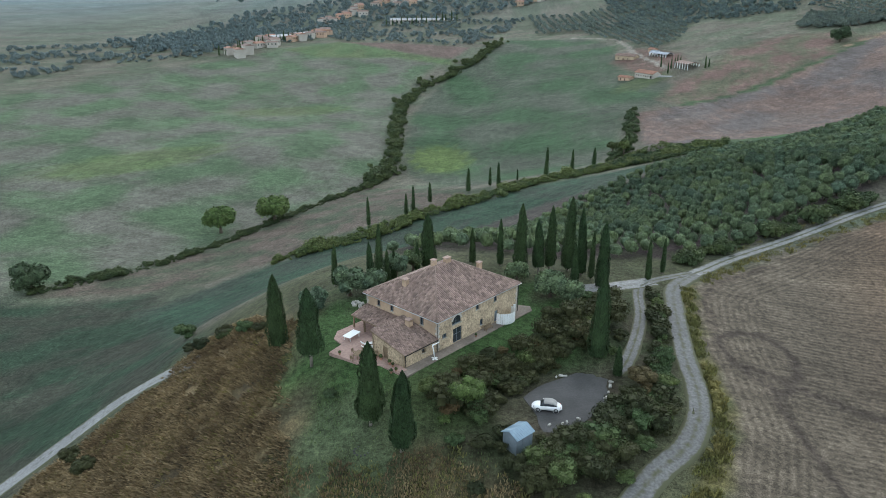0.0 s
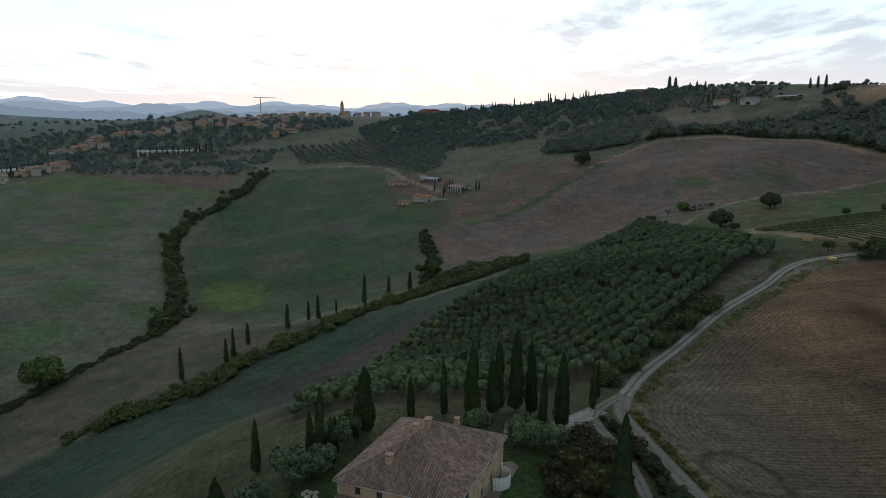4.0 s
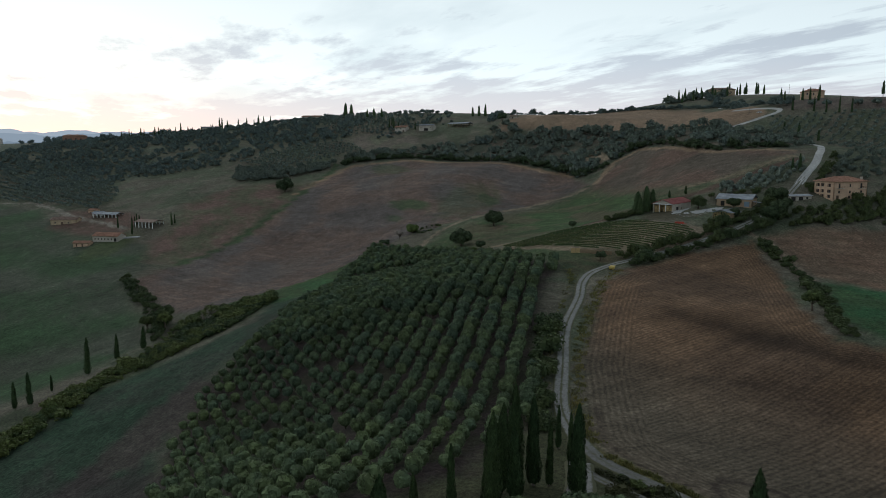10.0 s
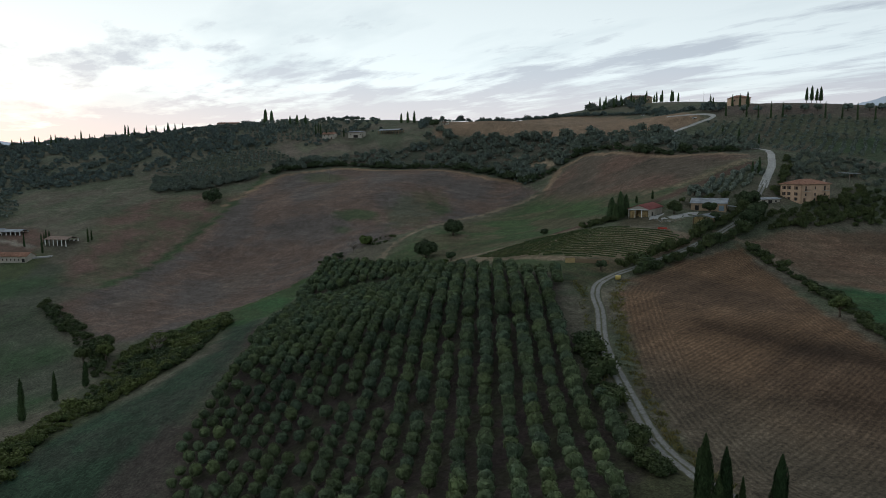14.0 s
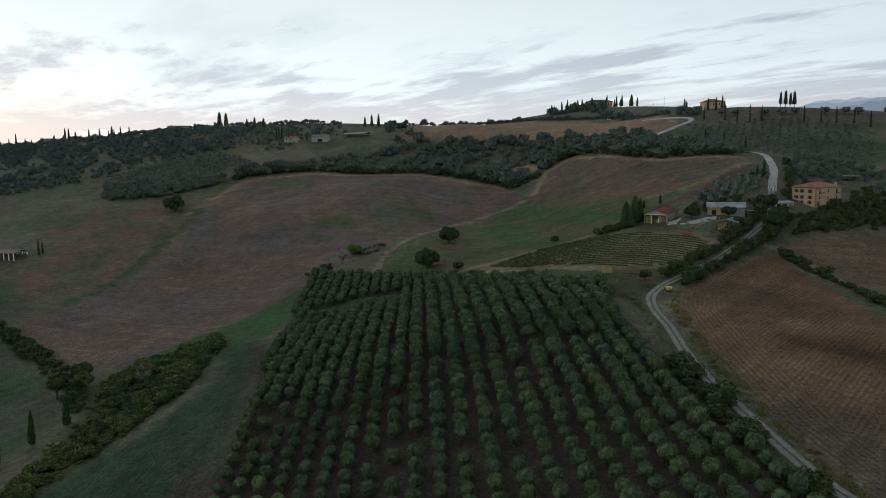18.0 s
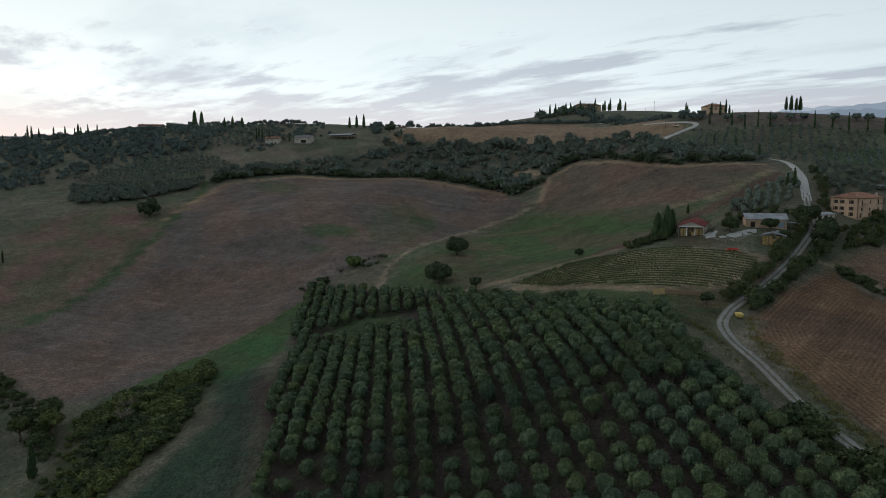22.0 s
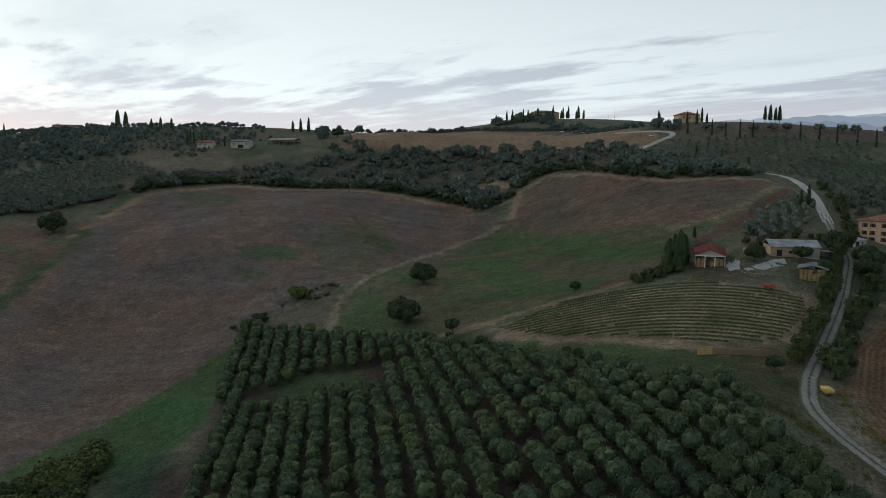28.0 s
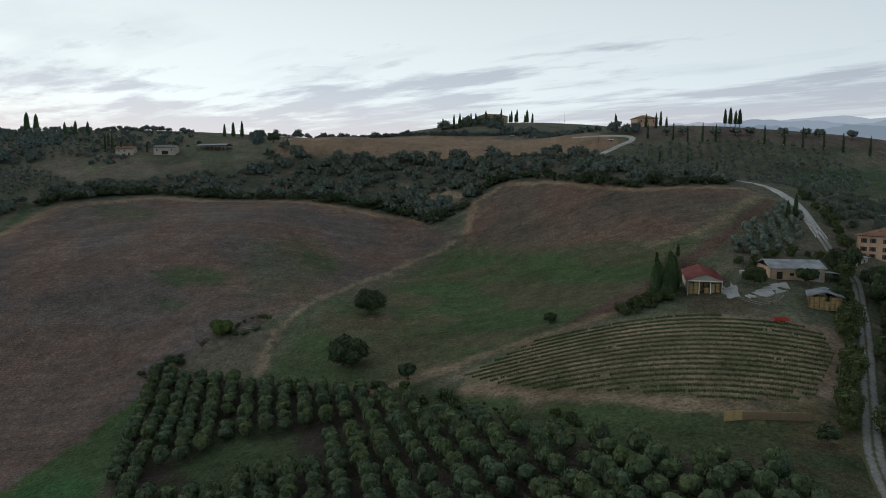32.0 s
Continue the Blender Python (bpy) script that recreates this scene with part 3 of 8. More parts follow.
def build_ground():
    gx = axis(-4700, 4700, [(-300, 6.0), (-110, 2.2), (-80, 1.3), (90, 2.2), (450, 6.0), (640, 6.0)])
    gy = axis(-4700, 4700, [(-40, 6.0), (40, 1.3), (150, 2.2), (400, 6.0), (900, 6.0)])
    X, Y = np.meshgrid(gx, gy, indexing="ij")
    x, y = X.ravel(), Y.ravel()
    z = ground_z(x, y)
    near = 1 - smooth(700, 1500, np.hypot(x - 200, y - 300))
    rough = (0.16 * waves(x, y, 9, 21) + 0.07 * waves(x, y, 4, 22)) * near
    n1, n2 = waves(x, y, 60, 31), waves(x, y, 17, 32)
    wob_x, wob_y = x + 1.6 * waves(x, y, 14, 41) + 0.6 * waves(x, y, 5, 42), y + 1.6 * waves(x, y, 13, 43) + 0.6 * waves(x, y, 5, 44)
    # open country: mixed grass, paler on the ridges
    mix = smooth(-0.5, 0.6, n1 + 0.5 * n2)[:, None]
    col = np.array((0.085, 0.098, 0.064)) * (1 - mix) + np.array((0.116, 0.106, 0.080)) * mix
    # distance haze put into the colour: far land turns paler and bluer
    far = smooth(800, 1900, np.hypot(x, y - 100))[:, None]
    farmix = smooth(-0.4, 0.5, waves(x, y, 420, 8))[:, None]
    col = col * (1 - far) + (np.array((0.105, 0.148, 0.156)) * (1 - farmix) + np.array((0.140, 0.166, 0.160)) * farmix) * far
    home = (0.9 * smooth(95, 60, np.hypot(x - 5, y - 100)))[:, None]
    col = col * (1 - home) + (np.array((0.060, 0.060, 0.032)) * (1 - mix) + np.array((0.050, 0.058, 0.028)) * mix) * home
    ridge, phase, border = np.zeros(len(x)), np.zeros(len(x)), np.full(len(x), 60.0)
    for k, (poly, a, b, furrow, soft, size) in enumerate(COVERS):
        px_, py_ = np.array(poly, float).min(0) - 40, np.array(poly, float).max(0) + 40
        s = (x > px_[0]) & (x < py_[0]) & (y > px_[1]) & (y < py_[1])
        d = edge_distance(wob_x[s], wob_y[s], poly)
        w = smooth(-soft, soft, d)[:, None]
        m = smooth(-0.6, 0.6, waves(x[s], y[s], size, 50 + k) + (0.2 if k < 2 else 0.35) * waves(x[s], y[s], size / 4, 80 + k) + (0.1 if k < 2 else 0.25) * waves(x[s], y[s], size / 11, 110 + k))[:, None]
        c = np.array(a) * (1 - m) + np.array(b) * m
        if poly is PLOUGH:
            # darker damp hollow across the field, headland of bare clods along the edge
            v = x[s] - 141 - 0.10 * (y[s] - 150) + 5 * waves(x[s], y[s], 45, 78)
            h = np.exp(-(v / 8.0) ** 2) * smooth(168, 156, y[s])
            c = c * (1 - 0.58 * h[:, None])
            v = x[s] - 103 + 0.55 * (y[s] - 127) + 6 * waves(x[s], y[s], 40, 79)
            c = c * (1 - 0.36 * np.exp(-(v / 11.0) ** 2)[:, None])
            # paler, greyer soil towards the farmhouse
            g = smooth(112, 62, x[s] - 0.3 * (y[s] - 110))[:, None]
            c = c * (1 - g) + np.array((0.104, 0.085, 0.062)) * g
        col[s] = col[s] * (1 - w) + c * w
        ridge[s] = ridge[s] * (1 - w[:, 0]) + furrow * w[:, 0]
        if poly is PLOUGH:
            phase[s] = np.where(d > -3, x[s] * 0.23 + y[s] * 0.97, phase[s])
            border[s] = edge_distance(x[s], y[s], poly)
        elif furrow:
            a_ = ANGLES.get(k, 0.7 + 0.5 * k)
            phase[s] = np.where(d > 0, x[s] * math.cos(a_) + y[s] * math.sin(a_), phase[s])
    # extra patches: centre, half sizes, turn, colour, strength
    for cx, cy, ra, rb, turn, c, k in [
            (0, 104, 25, 22, 0.4, (0.043, 0.076, 0.026), 1.0), (5, 88, 14, 8, 0.2, (0.047, 0.061, 0.025), 0.8), (-12, 78, 8, 10, 0.2, (0.061, 0.079, 0.040), 0.8),
            (325, 385, 42, 20, 0.4, (0.054, 0.085, 0.035), 0.4), (303, 418, 18, 8, 1.5, (0.050, 0.085, 0.038), 0.8), (338, 375, 15, 7, 1.0, (0.054, 0.086, 0.038), 0.6), (281, 412, 8, 4, 1.2, (0.050, 0.085, 0.038), 0.6), (385, 520, 30, 14, 1.2, (0.061, 0.079, 0.043), 0.7),
            (330, 280, 24, 12, 1.3, (0.050, 0.086, 0.032), 0.6), (205, 420, 25, 12, 0.6, (0.137, 0.108, 0.090), 0.5), (150, 440, 22, 9, 0.8, (0.133, 0.112, 0.097), 0.5), (340, 480, 25, 8, 0.9, (0.144, 0.112, 0.094), 0.5),
            (32, 262, 34, 9, 0.55, (0.070, 0.054, 0.050), 0.75), (-2, 455, 20, 32, 0.2, (0.084, 0.118, 0.034), 0.8), (190, 205, 14, 10, 0.0, (0.130, 0.101, 0.061), 0.5),
            (190, 238, 14, 16, 0.3, (0.054, 0.083, 0.035), 0.8), (184, 320, 22, 13, 0.9, (0.050, 0.074, 0.034), 0.9), (-200, 450, 60, 22, 0.5, (0.086, 0.119, 0.043), 0.7), (-130, 600, 50, 16, 0.3, (0.090, 0.119, 0.047), 0.6),
            (155, 560, 30, 14, 0.6, (0.072, 0.097, 0.036), 0.6), (262, 215, 12, 10, 0.2, (0.086, 0.076, 0.049), 0.7), (278, 322, 8, 5, 0.2, (0.151, 0.119, 0.083), 0.8), (201, 272, 9, 26, 0.35, (0.054, 0.080, 0.036), 0.75), (184, 222, 12, 16, 0.5, (0.056, 0.078, 0.036), 0.7), (122, 313, 24, 7, 0.75, (0.052, 0.038, 0.034), 0.85), (4, 230, 17, 34, 0.0, (0.044, 0.037, 0.036), 0.7), (18, 87, 12, 9, 0.5, (0.065, 0.054, 0.040), 0.7)]:
        u, v = (x - cx) * math.cos(turn) + (y - cy) * math.sin(turn), -(x - cx) * math.sin(turn) + (y - cy) * math.cos(turn)
        w = (k * smooth(1.25, 0.7, np.hypot(u / ra, v / rb) + 0.22 * waves(x, y, 12, 61)))[:, None]
        col = col * (1 - w) + np.array(c) * w
    # worn tracks: line, half width, colour
    for line, half, c in [
            ([(256, 252), (276, 234.5), (306, 219), (336, 203.5), (371, 186)], 3.6, (0.085, 0.056, 0.044)),
            ([(224, 375), (183, 376), (153, 377.5), (126, 379), (102, 372)], 1.7, (0.048, 0.088, 0.030)),
            ([(385, 325), (361, 339), (323, 348), (281, 356), (255, 352), (231, 344)], 1.3, (0.203, 0.161, 0.116)), ([(257, 243.5), (248.4, 255.7), (241, 270), (232.4, 282), (224.4, 294), (217, 302)], 2.2, (0.185, 0.142, 0.098)),
            ([(378, 191), (348, 206), (333, 217), (329, 234)], 1.8, (0.165, 0.135, 0.090)), ([(145, 818), (166, 790), (179, 755), (178, 713), (175, 680), (176, 644), (180, 617), (181, 590)], 2.0, (0.203, 0.180, 0.150)),
            ([(160, 478), (204, 494), (239, 509), (285, 529), (322, 551), (363, 573), (384, 590)], 2.4, (0.050, 0.078, 0.036)), ([(258, 182), (252, 166), (232, 150), (214, 138)], 1.6, (0.180, 0.143, 0.105)),
            ([(246, 200), (244, 191), (229, 189), (205, 197)], 3.5, (0.195, 0.154, 0.112)), ([(214, 274), (203, 256), (196, 234), (192, 214)], 3.0, (0.200, 0.155, 0.108)),
            ([(47, 105), (48, 110), (53, 113), (58, 112), (59.5, 107), (58, 101), (53, 94), (49, 98), (47, 105)], 0.8, (0.058, 0.046, 0.036)), ([(50, 101), (55, 96.5), (64, 90), (80, 81), (110, 66)], 0.8, (0.058, 0.046, 0.036)), ([(51, 96), (50, 84), (50, 70), (52, 40)], 0.7, (0.058, 0.046, 0.036)), ([(49, 113), (50, 124), (56, 134), (70, 143)], 0.6, (0.076, 0.060, 0.045)),
            ([(392, 322), (424, 326), (442, 313), (426, 281), (396, 240), (392, 196)], 2.2, (0.225, 0.160, 0.110)), ([(300, 545), (383, 570), (423, 531), (427, 462), (416, 400), (410, 352)], 2.2, (0.225, 0.155, 0.105))]:
        fine_line = half < 1.0
        w = smooth(half * 1.6, half * 0.6, line_distance(x if fine_line else wob_x, y if fine_line else wob_y, line))[:, None]
        col = col * (1 - w) + np.array(c) * w
        ridge *= 1 - w[:, 0]
    col *= (1 + 0.10 * n2 + 0.06 * waves(x, y, 6, 33))[:, None]
    z = z + rough * (1 - 0.75 * (np.hypot(x, y - 107) < 20)) * smooth(0.85, 1.2, np.hypot((x - 17) / 13, (y - 88) / 11)) * (1 - 0.6 * np.clip(ridge, 0, 1))
    nx, ny = len(gx), len(gy)
    i = (np.arange(nx - 1)[:, None] * ny + np.arange(ny - 1)[None, :]).ravel()
    quads = np.stack([i, i + ny, i + ny + 1, i + 1], -1)
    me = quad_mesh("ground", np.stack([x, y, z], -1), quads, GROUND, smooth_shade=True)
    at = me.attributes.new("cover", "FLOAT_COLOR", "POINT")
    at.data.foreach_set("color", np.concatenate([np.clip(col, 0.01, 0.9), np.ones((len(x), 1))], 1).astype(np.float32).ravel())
    for name, data in (("ridge", ridge), ("furrow", phase), ("border", border)):
        at = me.attributes.new(name, "FLOAT", "POINT")
        at.data.foreach_set("value", data.astype(np.float32))
    return tagged(new("ground", me), "rolling farmland of ploughed soil, stubble and green meadow", "ground", kind="structure")


def quad_mesh(name, verts, quads, mat, smooth_shade=False):
    me = bpy.data.meshes.new(name)
    verts, quads = np.asarray(verts, np.float32), np.asarray(quads, np.int32)
    me.vertices.add(len(verts))
    me.vertices.foreach_set("co", verts.ravel())
    me.loops.add(quads.size)
    me.loops.foreach_set("vertex_index", quads.ravel())
    me.polygons.add(len(quads))
    me.polygons.foreach_set("loop_start", np.arange(0, quads.size, 4, dtype=np.int32))
    me.polygons.foreach_set("use_smooth", np.full(len(quads), smooth_shade))
    me.update(calc_edges=True)
    me.materials.append(mat)
    return me


GROUND = bpy.data.materials.new("farmland")
GROUND.use_nodes = True
gt = GROUND.node_tree
gbsdf = gt.nodes["Principled BSDF"]
gbsdf.inputs["Roughness"].default_value = 0.95
gbsdf.inputs["Specular IOR Level"].default_value = 0.1


def gnode(kind, op="", **ins):
    n = gt.nodes.new(kind)
    if op:
        n.operation = op
    for k, v in ins.items():
        n.inputs[int(k[1:])].default_value = v
    return n


def gattr(name):
    n = gt.nodes.new("ShaderNodeAttribute")
    n.attribute_name = name
    return n


gco = gt.nodes.new("ShaderNodeTexCoord")
clod, tuft, drift = (gt.nodes.new("ShaderNodeTexNoise") for _ in range(3))
for n, s, d, r in ((clod, 1.1, 6.0, 0.75), (tuft, 0.28, 6.0, 0.7), (drift, 0.035, 5.0, 0.6)):
    n.inputs["Scale"].default_value, n.inputs["Detail"].default_value, n.inputs["Roughness"].default_value = s, d, r
    gt.links.new(gco.outputs["Object"], n.inputs["Vector"])
furrow_at, ridge_at, cover_at = gattr("furrow"), gattr("ridge"), gattr("cover")
fm = gnode("ShaderNodeMath", "MULTIPLY", _1=6.2832 / 1.15)
gt.links.new(furrow_at.outputs["Fac"], fm.inputs[0])
fw = gnode("ShaderNodeMath", "ADD")
wob = gnode("ShaderNodeMath", "MULTIPLY", _1=1.3)
gt.links.new(tuft.outputs["Fac"], wob.inputs[0])
gt.links.new(fm.outputs[0], fw.inputs[0]); gt.links.new(wob.outputs[0], fw.inputs[1])
fs = gnode("ShaderNodeMath", "SINE")
gt.links.new(fw.outputs[0], fs.inputs[0])
# furrows of the headland run along the border
border_at = gattr("border")
bm_ = gnode("ShaderNodeMath", "MULTIPLY_ADD", _1=6.2832 / 1.3)
gt.links.new(border_at.outputs["Fac"], bm_.inputs[0]); gt.links.new(wob.outputs[0], bm_.inputs[2])
bs = gnode("ShaderNodeMath", "SINE")
gt.links.new(bm_.outputs[0], bs.inputs[0])
bw = gnode("ShaderNodeMapRange", _1=11.0, _2=13.0)
gt.links.new(border_at.outputs["Fac"], bw.inputs[0])
fmix = gt.nodes.new("ShaderNodeMix")
gt.links.new(bw.outputs[0], fmix.inputs["Factor"]); gt.links.new(bs.outputs[0], fmix.inputs["A"]); gt.links.new(fs.outputs[0], fmix.inputs["B"])
fr = gnode("ShaderNodeMath", "MULTIPLY")
gt.links.new(fmix.outputs["Result"], fr.inputs[0]); gt.links.new(ridge_at.outputs["Fac"], fr.inputs[1])
# colour: land cover with its far haze tint, times clods, tufts and drifts, with darker furrow bottoms
val = gnode("ShaderNodeMapRange", _1=0.36, _2=0.64, _3=0.56, _4=1.44)
gt.links.new(clod.outputs["Fac"], val.inputs[0])
val2 = gnode("ShaderNodeMapRange", _1=0.3, _2=0.7, _3=0.76, _4=1.24)
gt.links.new(tuft.outputs["Fac"], val2.inputs[0])
val3 = gnode("ShaderNodeMapRange", _1=0.3, _2=0.7, _3=0.78, _4=1.22)
gt.links.new(drift.outputs["Fac"], val3.inputs[0])
val4 = gnode("ShaderNodeMapRange", _1=-1.0, _2=1.0, _3=0.85, _4=1.15)
gt.links.new(fr.outputs[0], val4.inputs[0])
blade = gt.nodes.new("ShaderNodeTexNoise")
blade.inputs["Scale"].default_value, blade.inputs["Detail"].default_value, blade.inputs["Roughness"].default_value = 4.5, 4.0, 0.7
gt.links.new(gco.outputs["Object"], blade.inputs["Vector"])
val5 = gnode("ShaderNodeMapRange", _1=0.36, _2=0.64, _3=0.62, _4=1.38)
gt.links.new(blade.outputs["Fac"], val5.inputs[0])
# drill lines and wheel tracks: long streaks side by side, strongest where the soil is worked
warp = gnode("ShaderNodeMath", "MULTIPLY_ADD", _1=7.0)
gt.links.new(drift.outputs["Fac"], warp.inputs[0]); gt.links.new(furrow_at.outputs["Fac"], warp.inputs[2])
streak = gt.nodes.new("ShaderNodeTexNoise")
streak.noise_dimensions = "1D"
streak.inputs["Scale"].default_value, streak.inputs["Detail"].default_value, streak.inputs["Roughness"].default_value = 0.16, 5.0, 0.8
gt.links.new(warp.outputs[0], streak.inputs["W"])
lines = gnode("ShaderNodeMapRange", _1=0.3, _2=0.7, _3=-0.34, _4=0.34)
gt.links.new(streak.outputs["Fac"], lines.inputs[0])
worked = gnode("ShaderNodeMath", "MINIMUM", _1=0.6)
gt.links.new(ridge_at.outputs["Fac"], worked.inputs[0])
val6 = gnode("ShaderNodeMath", "MULTIPLY_ADD", _2=1.0)
gt.links.new(lines.outputs[0], val6.inputs[0]); gt.links.new(worked.outputs[0], val6.inputs[1])
even = gnode("ShaderNodeMapRange", _1=0.5, _2=1.0, _3=1.0, _4=0.35)
gt.links.new(ridge_at.outputs["Fac"], even.inputs[0])
val7 = gnode("ShaderNodeMath", "MULTIPLY_ADD", _2=1.0)
less = gnode("ShaderNodeMath", "SUBTRACT", _1=1.0)
gt.links.new(val2.outputs[0], less.inputs[0])
gt.links.new(less.outputs[0], val7.inputs[0]); gt.links.new(even.outputs[0], val7.inputs[1])
last = val.outputs[0]
for o in (val7, val3, val4, val5, val6):
    k = gnode("ShaderNodeMath", "MULTIPLY")
    gt.links.new(last, k.inputs[0]); gt.links.new(o.outputs[0], k.inputs[1])
    last = k.outputs[0]
gs = gt.nodes.new("ShaderNodeVectorMath")
gs.operation = "SCALE"
gt.links.new(cover_at.outputs["Color"], gs.inputs[0]); gt.links.new(last, gs.inputs["Scale"])
gt.links.new(gs.outputs[0], gbsdf.inputs["Base Color"])
hh = gnode("ShaderNodeMath", "MULTIPLY_ADD", _1=0.09)
gt.links.new(fr.outputs[0], hh.inputs[0]); gt.links.new(clod.outputs["Fac"], hh.inputs[2])
gbump = gt.nodes.new("ShaderNodeBump")
gbump.inputs["Strength"].default_value, gbump.inputs["Distance"].default_value = 0.8, 0.3
gt.links.new(hh.outputs[0], gbump.inputs["Height"])
gt.links.new(gbump.outputs[0], gbsdf.inputs["Normal"])
build_ground()


# blue ranges on the horizon, plain self-lit layers far beyond the fields, haze put into their colour
def far_range(radius, base, colour, seed):
    m = bpy.data.materials.new("hazed_range_glow")
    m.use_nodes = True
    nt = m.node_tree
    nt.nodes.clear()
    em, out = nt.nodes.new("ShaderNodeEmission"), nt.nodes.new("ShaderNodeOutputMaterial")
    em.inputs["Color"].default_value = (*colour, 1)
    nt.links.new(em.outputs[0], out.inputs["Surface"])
    az = np.radians(np.arange(-60, 160, 0.4))
    deg = np.degrees(az)
    rise = base + 3.0 * smooth(14, -3, deg)
    top = 56 + radius * np.tan(np.radians(rise + 0.28 * waves(deg * 10, deg * 0, 60, seed) + 0.10 * waves(deg * 10, deg * 0, 14, seed + 1)))
    n = len(az)
    x, y = 60 + radius * np.cos(az), 150 + radius * np.sin(az)
    V = np.concatenate([np.column_stack([x, y, np.full(n, -40.0)]), np.column_stack([x, y, top])])
    i = np.arange(n - 1)
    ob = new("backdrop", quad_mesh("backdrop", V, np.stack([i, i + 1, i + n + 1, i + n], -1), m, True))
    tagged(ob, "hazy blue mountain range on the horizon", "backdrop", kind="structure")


# each farther layer glows paler, as thicker haze
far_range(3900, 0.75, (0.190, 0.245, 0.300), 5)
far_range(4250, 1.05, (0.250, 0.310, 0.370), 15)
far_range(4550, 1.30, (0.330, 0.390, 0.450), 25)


# ---- roads ----
def spline(points, step=2.0):
    """A smooth line through plan points, in even steps."""
    p = np.array(points, float)
    p = np.vstack([2 * p[0] - p[1], p, 2 * p[-1] - p[-2]])
    out = []
    for a, b, c, d in zip(p, p[1:], p[2:], p[3:]):
        n = max(2, int(np.hypot(*(c - b)) / step))
        t = np.linspace(0, 1, n, endpoint=False)[:, None]
        out.append(0.5 * (2 * b + (c - a) * t + (2 * a - 5 * b + 4 * c - d) * t ** 2 + (3 * b - 3 * c + d - a) * t ** 3))
    return np.vstack(out + [p[-2:-1]])


def build_road(name, points, width, label, mat, lift=0.20, middle=0.25):
    """A ribbon on the ground: two worn wheel tracks, a grassier middle and edges that fray into the verge."""
    line = spline(points)
    d = np.gradient(line, axis=0)
    nrm = np.stack([-d[:, 1], d[:, 0]], -1) / np.hypot(d[:, 0], d[:, 1])[:, None]
    side = np.array([-1.5, -1.15, -0.95, -0.55, -0.22, 0.0, 0.22, 0.55, 0.95, 1.15, 1.5]) * width / 2
    off = np.array([-0.6, -0.04, 0.0, -0.04, 0.02, 0.04, 0.02, -0.04, 0.0, -0.04, -0.6])
    wear = np.array([0.0, 0.05, 0.55, 0.85, 0.6, middle, 0.6, 0.85, 0.55, 0.05, 0.0])
    V = []
    for s, o in zip(side, off):
        q = line + nrm * s
        zz = ground_z(q[:, 0], q[:, 1])
        zc = ground_z(line[:, 0], line[:, 1])
        V.append(np.column_stack([q, np.maximum(zz, 0.5 * zz + 0.5 * zc) + lift + o]))
    V = np.stack(V, 1)
    n, m = V.shape[:2]
    i = (np.arange(n - 1)[:, None] * m + np.arange(m - 1)[None, :]).ravel()
    ob = new(name, quad_mesh(name, V.reshape(-1, 3), np.stack([i, i + m, i + m + 1, i + 1], -1), mat, True))
    at = ob.data.attributes.new("wear", "FLOAT", "POINT")
    at.data.foreach_set("value", np.tile(wear, n).astype(np.float32))
    return tagged(ob, label, "road", kind="structure")


MAIN_ROAD = [(18, 62), (26, 72), (32, 78), (36, 85), (38, 92), (39, 100), (41, 110), (43, 119), (46, 129), (53, 138), (66, 149), (86, 161), (112, 176), (138, 187), (151.5, 193.8), (163, 197.3), (173.5, 197), (183, 195.6), (203, 191), (225, 186), (247, 181), (268, 177), (293, 173), (317, 174.5), (342, 175)]
build_road("gravel_road", MAIN_ROAD[9:], 2.9, "pale gravel farm road with two worn wheel tracks", ROAD, middle=0.2)
build_road("darker_lane", MAIN_ROAD[:10], 2.9, "darker grey gravel lane running down past the farmhouse", LANE, middle=0.45)
build_road("upper_road", [(330, 174.6), (346, 175.4), (368, 176.5), (387, 179.5), (406, 183), (428, 190), (440, 205), (455, 235), (480, 260), (504, 267), (529, 258), (546, 248), (556, 255), (566, 290)], 3.2, "pale gravel road climbing the far ridge", GRAVEL, middle=0.5)
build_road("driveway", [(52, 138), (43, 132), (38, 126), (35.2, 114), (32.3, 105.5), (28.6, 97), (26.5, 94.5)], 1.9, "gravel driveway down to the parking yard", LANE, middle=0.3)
build_road("house_drive", [(42, 131), (31, 124.5), (24, 122), (19, 124)], 3.6, "short gravel drive behind the farmhouse", ROAD, middle=0.6)
build_road("valley_road", [(-46, 118), (-52, 120), (-58, 121.5), (-64, 121), (-70, 117), (-76, 112), (-84, 105), (-98, 90), (-112, 70)], 5.4, "bleached white gravel track at the foot of the slope", ROAD, middle=0.8)


# ---- building blocks ----
def part(name, bm, mat, parent=None, label=""):
    """One mesh object from a bmesh, under a thing or a part."""
    me = bpy.data.meshes.new(name)
    bm.to_mesh(me)
    bm.free()
    me.materials.append(mat)
    ob = new(name, me)
    ob.parent = parent
    if label:
        tagged(ob, label)
    return ob


def raw(name, verts, quads, mat, parent=None, label="", smooth_shade=False):
    ob = new(name, quad_mesh(name, verts, quads, mat, smooth_shade))
    ob.parent = parent
    if label:
        tagged(ob, label)
    return ob


def thing(name, m, label, category, group="", kind=""):
    ob = new(name)
    ob.empty_display_size = 0.2
    ob.matrix_basis = m
    return tagged(ob, label, category, group, kind)


